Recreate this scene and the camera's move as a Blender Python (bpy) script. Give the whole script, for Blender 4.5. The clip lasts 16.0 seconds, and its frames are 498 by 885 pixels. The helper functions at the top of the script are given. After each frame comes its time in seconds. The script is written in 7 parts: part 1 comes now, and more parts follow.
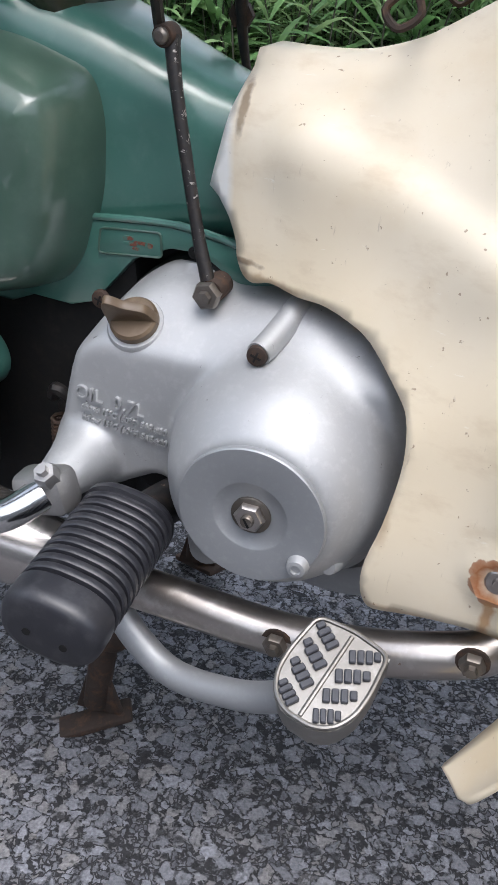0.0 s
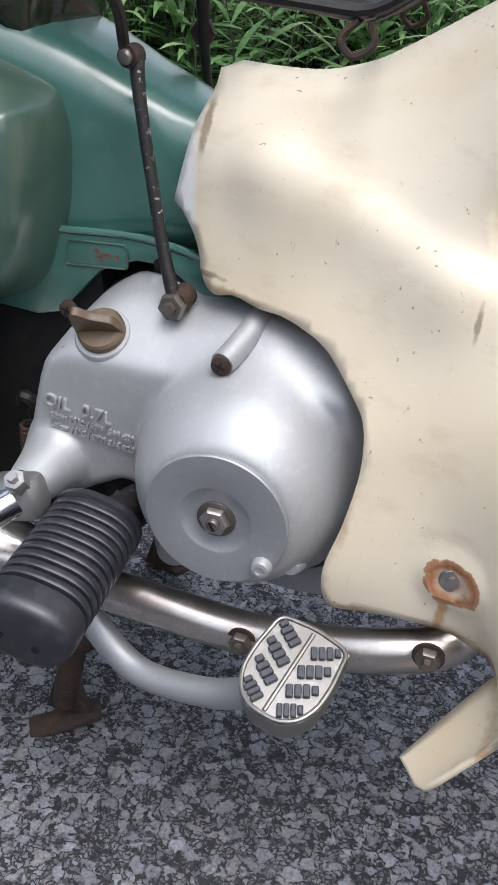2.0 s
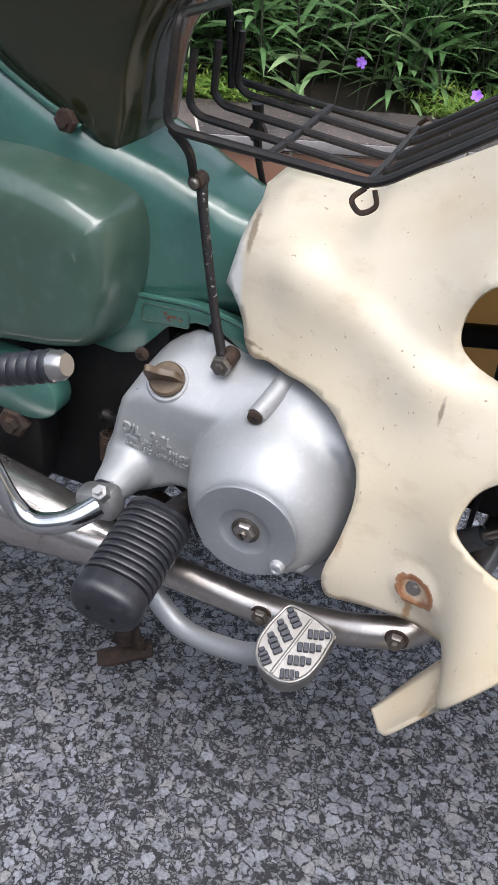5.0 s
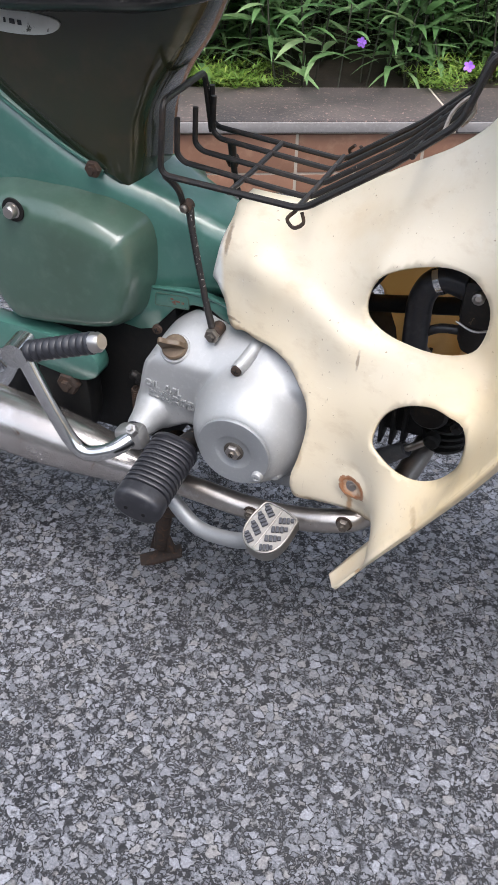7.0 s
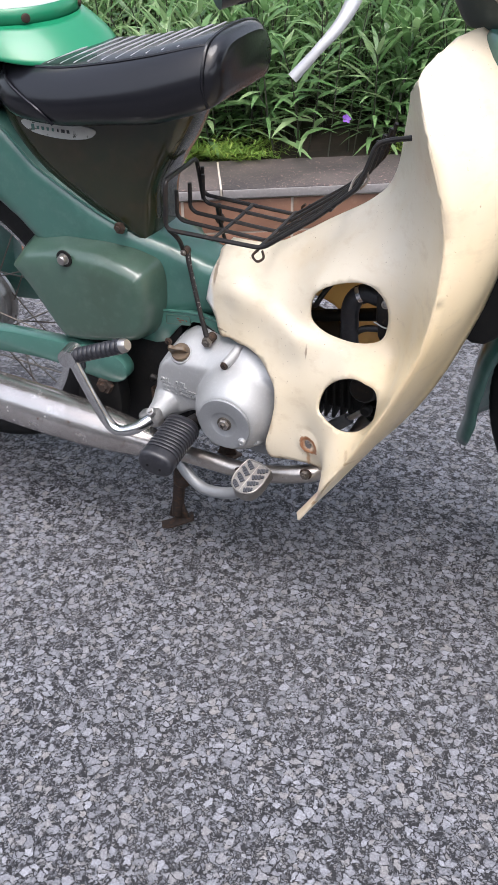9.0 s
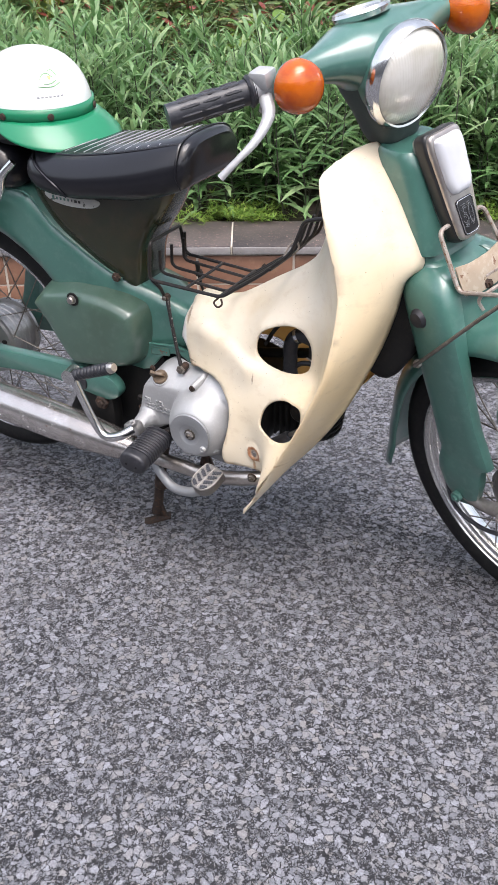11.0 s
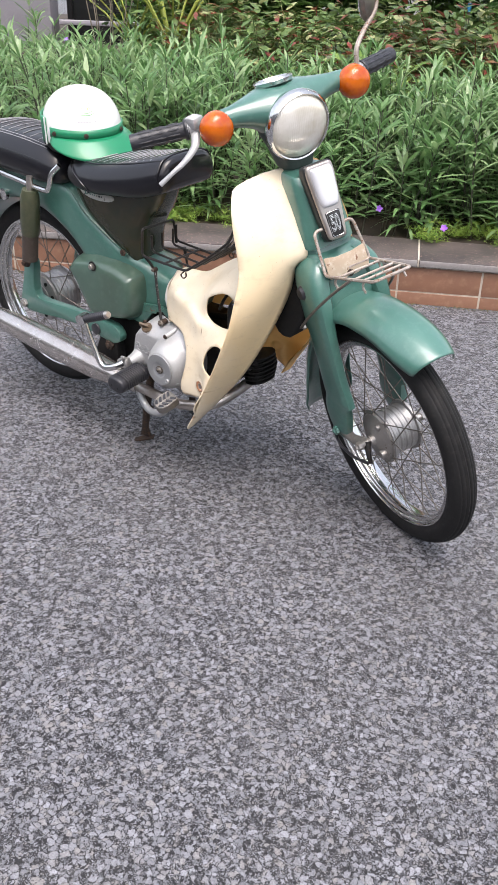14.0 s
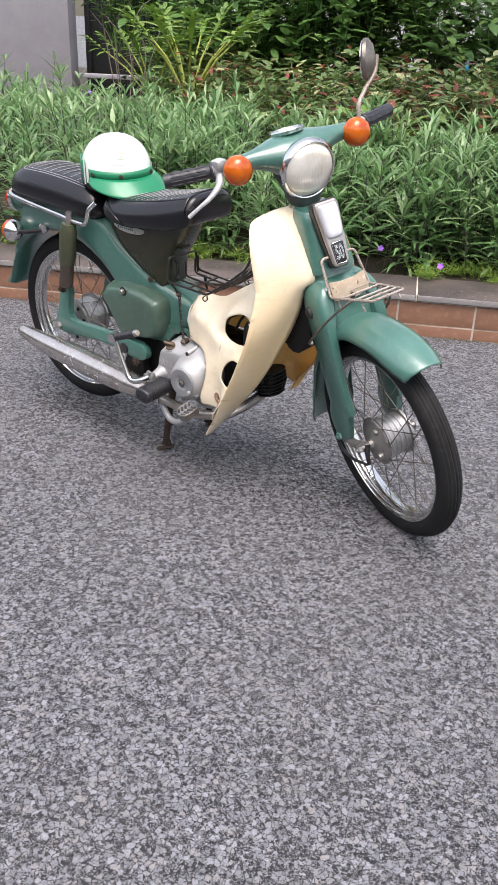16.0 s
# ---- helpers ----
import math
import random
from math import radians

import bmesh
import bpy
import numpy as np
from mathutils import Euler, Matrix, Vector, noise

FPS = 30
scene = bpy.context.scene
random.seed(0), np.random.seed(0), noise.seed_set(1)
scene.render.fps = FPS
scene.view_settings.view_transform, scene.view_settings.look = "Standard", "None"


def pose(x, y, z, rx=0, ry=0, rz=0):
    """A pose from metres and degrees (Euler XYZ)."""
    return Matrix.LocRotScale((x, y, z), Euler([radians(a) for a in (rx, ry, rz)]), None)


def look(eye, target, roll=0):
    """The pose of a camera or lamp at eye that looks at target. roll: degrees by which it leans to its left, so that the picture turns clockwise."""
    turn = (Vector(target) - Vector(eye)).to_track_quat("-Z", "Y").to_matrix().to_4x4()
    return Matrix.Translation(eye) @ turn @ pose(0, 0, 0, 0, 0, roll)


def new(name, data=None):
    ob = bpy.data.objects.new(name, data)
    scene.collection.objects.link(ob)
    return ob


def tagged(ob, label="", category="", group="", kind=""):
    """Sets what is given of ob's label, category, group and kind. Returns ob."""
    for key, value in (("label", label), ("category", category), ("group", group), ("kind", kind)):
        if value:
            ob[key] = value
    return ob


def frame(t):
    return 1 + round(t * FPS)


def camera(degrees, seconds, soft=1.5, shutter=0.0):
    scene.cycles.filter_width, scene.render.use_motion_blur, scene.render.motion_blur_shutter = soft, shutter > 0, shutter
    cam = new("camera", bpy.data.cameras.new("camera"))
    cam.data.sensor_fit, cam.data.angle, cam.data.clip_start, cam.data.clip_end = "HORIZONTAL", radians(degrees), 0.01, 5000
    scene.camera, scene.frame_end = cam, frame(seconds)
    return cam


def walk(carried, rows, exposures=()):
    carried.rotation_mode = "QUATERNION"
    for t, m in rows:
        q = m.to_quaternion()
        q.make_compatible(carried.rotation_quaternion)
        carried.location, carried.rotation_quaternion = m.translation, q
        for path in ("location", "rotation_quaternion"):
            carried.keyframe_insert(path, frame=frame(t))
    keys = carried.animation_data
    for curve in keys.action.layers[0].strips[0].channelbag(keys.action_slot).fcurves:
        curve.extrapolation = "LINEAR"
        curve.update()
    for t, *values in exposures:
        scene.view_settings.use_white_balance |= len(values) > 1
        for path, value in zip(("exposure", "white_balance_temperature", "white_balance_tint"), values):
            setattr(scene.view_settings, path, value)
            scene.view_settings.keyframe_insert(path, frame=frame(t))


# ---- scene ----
cam = camera(32.5, 16.0, soft=1.1)
PATH = [
    (0, (0.105, -0.524, 0.539), (-0.427, 1.135, -0.442), 4.7),
    (0.5, (0.107, -0.532, 0.547), (-0.397, 1.141, -0.426), 4.6),
    (1, (0.106, -0.531, 0.545), (-0.375, 1.144, -0.437), 4.8),
    (1.5, (0.101, -0.538, 0.55), (-0.357, 1.142, -0.435), 5.3),
    (2, (0.109, -0.537, 0.552), (-0.345, 1.147, -0.427), 5.6),
    (2.5, (0.122, -0.54, 0.549), (-0.346, 1.137, -0.436), 5.7),
    (3, (0.13, -0.534, 0.558), (-0.356, 1.128, -0.443), 5.7),
    (3.5, (0.125, -0.52, 0.559), (-0.36, 1.139, -0.447), 6.5),
    (4, (0.128, -0.525, 0.589), (-0.398, 1.064, -0.506), 6.8),
    (4.2, (0.121, -0.54, 0.614), (-0.403, 1.039, -0.495), 7.1),
    (6.3, (0.232, -0.744, 0.799), (-0.269, 0.747, -0.437), 6.3),
    (6.5, (0.247, -0.756, 0.81), (-0.3, 0.714, -0.431), 4.4),
    (7, (0.278, -0.811, 0.852), (-0.321, 0.641, -0.386), 1.9),
    (7.5, (0.326, -0.86, 0.868), (-0.308, 0.581, -0.366), 0.7),
    (8, (0.375, -0.963, 0.922), (-0.287, 0.474, -0.301), -1.0),
    (8.2, (0.401, -0.992, 0.94), (-0.254, 0.461, -0.269), -1.0),
    (10.3, (0.607, -1.204, 1.025), (-0.225, 0.276, -0.032), -1.6),
    (10.4, (0.622, -1.207, 1.04), (-0.212, 0.258, -0.035), -0.9),
    (10.5, (0.628, -1.234, 1.045), (-0.192, 0.257, -0.006), -1.1),
    (11, (0.737, -1.301, 1.08), (-0.083, 0.204, 0.049), -0.4),
    (11.5, (0.896, -1.365, 1.117), (-0.006, 0.097, 0.093), -1.5),
    (12, (0.974, -1.389, 1.14), (-0.006, 0.021, 0.115), -2.2),
    (12.5, (1.055, -1.386, 1.171), (0.032, -0.004, 0.149), -1.2),
    (13, (1.147, -1.393, 1.187), (0.109, -0.018, 0.173), 0.1),
    (13.5, (1.296, -1.482, 1.199), (0.241, -0.115, 0.19), 0.9),
    (14, (1.385, -1.575, 1.216), (0.322, -0.209, 0.214), 1.5),
    (14.5, (1.398, -1.683, 1.234), (0.344, -0.297, 0.248), 2.4),
    (15, (1.431, -1.743, 1.243), (0.381, -0.338, 0.283), 2.7),
    (15.5, (1.498, -1.781, 1.244), (0.437, -0.365, 0.311), 2.6),
    (16, (1.535, -1.797, 1.245), (0.431, -0.4, 0.334), 2.0),
]
EXPOSURES = [(0.0, 0.13, 6230, 12), (4.0, 0.09, 6230, 12), (6.5, 0.31, 6320, 12), (10.5, 0.35, 6520, 15), (13.0, 0.43, 6700, 15), (16.0, 0.37, 6800, 15)]
walk(cam, [(t, look(eye, target, roll)) for t, eye, target, roll in PATH], EXPOSURES)

# ---- world, sun ----
world = bpy.data.worlds.new("sky")
scene.world = world
world.use_nodes = True
wn = world.node_tree
wbg = wn.nodes["Background"]
wsky = wn.nodes.new("ShaderNodeTexSky")
wsky.sky_type = "NISHITA"
wsky.sun_disc = False
wsky.sun_elevation, wsky.sun_rotation = radians(62), radians(150)
wsky.air_density, wsky.dust_density = 1.6, 3.0
whsv = wn.nodes.new("ShaderNodeHueSaturation")
whsv.inputs["Saturation"].default_value = 0.55
wn.links.new(wsky.outputs[0], whsv.inputs["Color"])
wn.links.new(whsv.outputs[0], wbg.inputs[0])
wbg.inputs[1].default_value = 0.265
sun_data = bpy.data.lights.new("sun", "SUN")
sun_data.energy, sun_data.angle, sun_data.color = 2.55, radians(36), (1.0, 0.985, 0.975)
sun = new("sun", sun_data)
sun.matrix_world = look((0, 0, 8), (-1.6, 1.1, 0.0))

# ---- materials ----
def shader(name, base, rough=0.5, metal=0.0, coat=0.0, spec=0.5):
    m = bpy.data.materials.new(name)
    m.use_nodes = True
    b = m.node_tree.nodes["Principled BSDF"]
    b.inputs["Base Color"].default_value = (*base, 1)
    b.inputs["Roughness"].default_value = rough
    b.inputs["Metallic"].default_value = metal
    b.inputs["Coat Weight"].default_value = coat
    b.inputs["Specular IOR Level"].default_value = spec
    return m


def nd(m, kind, **values):
    n = m.node_tree.nodes.new(kind)
    for k, v in values.items():
        n.inputs[k.replace("_", " ")].default_value = v
    return n


def wire(m, a, b):
    m.node_tree.links.new(a, b)


def coords(m, scale=(1, 1, 1)):
    tc, mp = nd(m, "ShaderNodeTexCoord"), nd(m, "ShaderNodeMapping")
    mp.inputs["Scale"].default_value = scale
    wire(m, tc.outputs["Object"], mp.inputs["Vector"])
    return mp.outputs[0]


def ramp(m, fac, stops):
    r = nd(m, "ShaderNodeValToRGB")
    el = r.color_ramp.elements
    while len(el) < len(stops):
        el.new(0.5)
    for e, (p, col) in zip(el, stops):
        e.position = p
        e.color = (*col, 1) if not isinstance(col, (int, float)) else (col, col, col, 1)
    wire(m, fac, r.inputs[0])
    return r.outputs[0]


def mix(m, fac, a, b, blend="MIX"):
    n = nd(m, "ShaderNodeMix")
    n.data_type, n.blend_type = "RGBA", blend
    for sock, v in ((n.inputs[0], fac), (n.inputs[6], a), (n.inputs[7], b)):
        if isinstance(v, bpy.types.NodeSocket):
            wire(m, v, sock)
        elif isinstance(v, (int, float)):
            sock.default_value = v
        else:
            sock.default_value = (*v, 1)
    return n.outputs[2]


def noise_tex(m, vec, scale, detail=6.0, rough=0.55, distort=0.0):
    n = nd(m, "ShaderNodeTexNoise", Scale=scale, Detail=detail, Roughness=rough, Distortion=distort)
    wire(m, vec, n.inputs["Vector"])
    return n.outputs["Fac"]


def bump(m, height, strength=0.3, dist=0.002, into=None):
    n = nd(m, "ShaderNodeBump", Strength=strength, Distance=dist)
    wire(m, height, n.inputs["Height"])
    if into is not None:
        wire(m, into, n.inputs["Normal"])
    wire(m, n.outputs[0], m.node_tree.nodes["Principled BSDF"].inputs["Normal"])
    return n.outputs[0]


def bsdf(m):
    return m.node_tree.nodes["Principled BSDF"]


def worn(name, base, dark, light, rough, metal=0.0, coat=0.0, grain=40.0, chips=None, chip_at=0.70, bumpy=0.15, spec=0.5, dist=0.001):
    """A surface with broad tone changes, fine specks and, if asked, chips down to another colour."""
    m = shader(name, base, rough, metal, coat, spec)
    v = coords(m)
    big, fine = noise_tex(m, v, 5.0, 5), noise_tex(m, v, grain, 8, 0.65)
    col = mix(m, ramp(m, big, [(0.36, 0.0), (0.66, 1.0)]), dark, base)
    col = mix(m, ramp(m, fine, [(0.50, 0.0), (0.80, 0.7)]), col, light)
    if chips:
        c = ramp(m, noise_tex(m, v, grain * 0.9, 9, 0.7, 0.4), [(chip_at, 0.0), (chip_at + 0.025, 1.0)])
        col = mix(m, c, col, chips)
    wire(m, col, bsdf(m).inputs["Base Color"])
    r = nd(m, "ShaderNodeMapRange")
    r.inputs["To Min"].default_value, r.inputs["To Max"].default_value = rough * 0.75, min(1, rough * 1.35)
    wire(m, fine, r.inputs["Value"])
    wire(m, r.outputs[0], bsdf(m).inputs["Roughness"])
    bump(m, fine, bumpy, dist)
    return m


GREEN = worn("green_paint", (0.053, 0.156, 0.125), (0.041, 0.125, 0.101), (0.090, 0.195, 0.165), 0.30, 0.0, 0.9, 60, (0.10, 0.055, 0.035), 0.735, 0.03)
bsdf(GREEN).inputs["Coat Roughness"].default_value = 0.20
OLIVE = worn("faded_green_paint", (0.056, 0.108, 0.082), (0.044, 0.080, 0.056), (0.086, 0.140, 0.110), 0.32, 0.0, 0.7, 45, (0.10, 0.08, 0.05), 0.74, 0.04)
TANK = worn("patinated_tank_paint", (0.030, 0.028, 0.013), (0.014, 0.030, 0.018), (0.052, 0.036, 0.019), 0.16, 0.0, 0.45, 22, (0.12, 0.10, 0.07), 0.72, 0.03, 0.3)
ALU = worn("cast_aluminium", (0.46, 0.465, 0.47), (0.38, 0.385, 0.39), (0.53, 0.535, 0.54), 0.50, 0.48, 0.0, 170, (0.20, 0.195, 0.19), 0.665, 0.25, dist=0.0006)
CHROME = worn("worn_chrome", (0.72, 0.72, 0.72), (0.60, 0.59, 0.57), (0.80, 0.80, 0.80), 0.16, 1.0, 0.0, 120, (0.25, 0.16, 0.10), 0.72, 0.04)
HUBM = worn("dull_hub_alloy", (0.47, 0.46, 0.45), (0.33, 0.32, 0.31), (0.58, 0.57, 0.56), 0.42, 0.85, 0.0, 70, (0.14, 0.10, 0.07), 0.66, 0.15)
STEEL = worn("brushed_steel", (0.52, 0.49, 0.46), (0.40, 0.36, 0.33), (0.66, 0.64, 0.62), 0.30, 0.95, 0.0, 90, (0.20, 0.11, 0.06), 0.68, 0.08)
MUFF = worn("muffler_steel", (0.60, 0.57, 0.55), (0.46, 0.42, 0.39), (0.72, 0.70, 0.68), 0.24, 0.92, 0.0, 35, (0.20, 0.10, 0.06), 0.64, 0.05)
RUST = worn("rusty_iron", (0.060, 0.038, 0.028), (0.030, 0.022, 0.018), (0.16, 0.080, 0.042), 0.75, 0.25, 0.0, 130, (0.20, 0.12, 0.075), 0.67, 0.5)
DARK = worn("black_iron", (0.022, 0.020, 0.019), (0.013, 0.012, 0.012), (0.075, 0.048, 0.034), 0.48, 0.3, 0.0, 120, (0.20, 0.14, 0.10), 0.66, 0.3)
STAYM = worn("flecked_black_iron", (0.020, 0.018, 0.018), (0.012, 0.011, 0.011), (0.060, 0.045, 0.036), 0.45, 0.2, 0.0, 210, (0.36, 0.33, 0.31), 0.60, 0.3)
# greasy black of real parts, and of the block that stands for shade
GREASE_SHADE = worn("grease_shade_black", (0.010, 0.010, 0.010), (0.006, 0.006, 0.006), (0.030, 0.026, 0.022), 0.6, 0.1, 0.0, 90, None, 0.7, 0.15, 0.3)
RUBBER = worn("black_rubber", (0.023, 0.024, 0.030), (0.016, 0.016, 0.020), (0.058, 0.058, 0.062), 0.38, 0.0, 0.0, 110, (0.16, 0.15, 0.13), 0.69, 0.10, 0.5)
TYRE = worn("tyre_rubber", (0.016, 0.016, 0.0165), (0.011, 0.011, 0.0115), (0.036, 0.034, 0.032), 0.65, 0.0, 0.0, 60, (0.07, 0.065, 0.06), 0.70, 0.2, 0.2)
VINYL = worn("black_vinyl", (0.0055, 0.0056, 0.0085), (0.004, 0.004, 0.006), (0.008, 0.008, 0.011), 0.46, 0.0, 0.75, 300, None, 0.7, 0.03, 0.12, 0.0003)
bsdf(VINYL).inputs["Coat Roughness"].default_value = 0.17
SPOKEM = worn("dull_spoke_steel", (0.22, 0.20, 0.18), (0.14, 0.12, 0.10), (0.34, 0.32, 0.30), 0.4, 0.8, 0.0, 60)
CAPR = worn("grey_rubber", (0.085, 0.088, 0.098), (0.055, 0.058, 0.066), (0.14, 0.14, 0.15), 0.5, 0, 0, 70)
# green darkened in the colour for the shadow under the headlight
NECKSHADE = worn("shaded_neck_green", (0.040, 0.054, 0.050), (0.028, 0.040, 0.037), (0.065, 0.080, 0.075), 0.45, 0, 0, 60)
PADR = worn("worn_grey_rubber", (0.050, 0.052, 0.062), (0.030, 0.031, 0.038), (0.11, 0.11, 0.12), 0.5, 0, 0, 160)
PIPING = shader("seat_stitching", (0.27, 0.27, 0.28), 0.6)
CAPM = worn("brown_plastic", (0.135, 0.092, 0.056), (0.085, 0.056, 0.032), (0.22, 0.165, 0.105), 0.45, 0.0, 0.0, 60)
WHITEP = worn("white_shell", (0.80, 0.81, 0.80), (0.74, 0.75, 0.74), (0.84, 0.84, 0.83), 0.22, 0.0, 0.4, 30)
VISOR = shader("green_visor", (0.006, 0.185, 0.085), 0.32, 0, 0.15)
MARKG = shader("pale_green_print", (0.22, 0.46, 0.20), 0.4)
SHOCKM = worn("olive_brown_paint", (0.060, 0.068, 0.036), (0.036, 0.044, 0.024), (0.10, 0.085, 0.05), 0.35, 0.0, 0.2, 40, (0.12, 0.08, 0.05), 0.72)
SHOCKD = worn("dusty_brown_tube", (0.085, 0.062, 0.048), (0.050, 0.040, 0.034), (0.14, 0.11, 0.09), 0.5, 0.2, 0.0, 60)
PADM = worn("worn_bright_alloy", (0.29, 0.275, 0.255), (0.20, 0.185, 0.165), (0.42, 0.41, 0.39), 0.40, 0.85, 0.0, 120, (0.24, 0.20, 0.15), 0.70, 0.12)
PLATEM = worn("turned_aluminium", (0.38, 0.39, 0.40), (0.34, 0.35, 0.36), (0.44, 0.45, 0.46), 0.50, 0.6, 0.0, 200, (0.16, 0.16, 0.16), 0.74, 0.1, dist=0.0003)
FRAMEM = worn("tarnished_chrome", (0.50, 0.46, 0.43), (0.32, 0.28, 0.26), (0.62, 0.58, 0.55), 0.30, 0.9, 0.0, 80, (0.14, 0.10, 0.08), 0.66, 0.08)
WORNWIRE = worn("chipped_white_wire", (0.40, 0.365, 0.33), (0.24, 0.19, 0.155), (0.58, 0.56, 0.53), 0.45, 0.35, 0.0, 110, (0.18, 0.095, 0.055), 0.58, 0.2)
BRACKETM = worn("stained_bracket", (0.46, 0.39, 0.30), (0.30, 0.22, 0.15), (0.60, 0.55, 0.47), 0.6, 0.1, 0.0, 70, (0.16, 0.08, 0.045), 0.60, 0.2)
MARKY = shader("pale_spot", (0.62, 0.72, 0.18), 0.4)
TRIMW = shader("pale_trim", (0.62, 0.66, 0.62), 0.4)
STICK = worn("worn_sticker", (0.50, 0.50, 0.46), (0.30, 0.29, 0.25), (0.60, 0.60, 0.56), 0.5, 0, 0, 60, (0.05, 0.05, 0.035), 0.60)
MIRROR = shader("mirror_glass", (0.85, 0.86, 0.87), 0.03, 1.0)
REDPRINT = worn("flaked_red_print", (0.16, 0.050, 0.032), (0.075, 0.022, 0.016), (0.42, 0.30, 0.20), 0.6, 0, 0, 260, (0.053, 0.156, 0.125), 0.52)
PLATEB = worn("grey_brake_plate", (0.36, 0.345, 0.33), (0.24, 0.22, 0.20), (0.48, 0.46, 0.44), 0.42, 0.7, 0.0, 70, (0.13, 0.085, 0.06), 0.64, 0.15)
REDL = shader("red_lens", (0.45, 0.012, 0.010), 0.15, 0, 0.5)
BLACKP = shader("black_plate", (0.015, 0.015, 0.016), 0.4)
DARKIN = shader("dark_lining", (0.010, 0.010, 0.011), 0.8)


def amber():
    m = shader("amber_lens", (0.62, 0.095, 0.004), 0.20, 0.0, 0.2)
    bsdf(m).inputs["Subsurface Weight"].default_value = 0.15
    bsdf(m).inputs["Subsurface Radius"].default_value = (0.02, 0.006, 0.001)
    v = coords(m)
    w = nd(m, "ShaderNodeTexWave", Scale=95.0, Distortion=0.0)
    w.bands_direction = "Z"
    wire(m, v, w.inputs["Vector"])
    tone = noise_tex(m, v, 30.0, 3)
    wire(m, mix(m, ramp(m, tone, [(0.4, 0.0), (0.65, 1.0)]), (0.40, 0.058, 0.0012), (0.54, 0.115, 0.002)), bsdf(m).inputs["Base Color"])
    bump(m, w.outputs["Fac"], 0.10, 0.0006)
    return m


AMBER = amber()


def lens_glass():
    m = shader("headlight_glass", (0.62, 0.61, 0.56), 0.16, 0.35, 0.7)
    v = coords(m)
    w = nd(m, "ShaderNodeTexWave", Scale=75.0)
    w.bands_direction = "Y"
    wire(m, v, w.inputs["Vector"])
    n = noise_tex(m, v, 14, 4)
    # warm and bright mottling painted in for the gleam of a reflector behind
    col = mix(m, ramp(m, n, [(0.35, 0.0), (0.7, 1.0)]), (0.62, 0.57, 0.46), (0.92, 0.90, 0.84))
    wire(m, col, bsdf(m).inputs["Base Color"])
    bump(m, w.outputs["Fac"], 0.25, 0.0008)
    return m


GLASS = lens_glass()
POSLENS = worn("frosted_lens", (0.56, 0.57, 0.60), (0.48, 0.49, 0.52), (0.66, 0.66, 0.69), 0.3, 0.0, 0.5, 25)


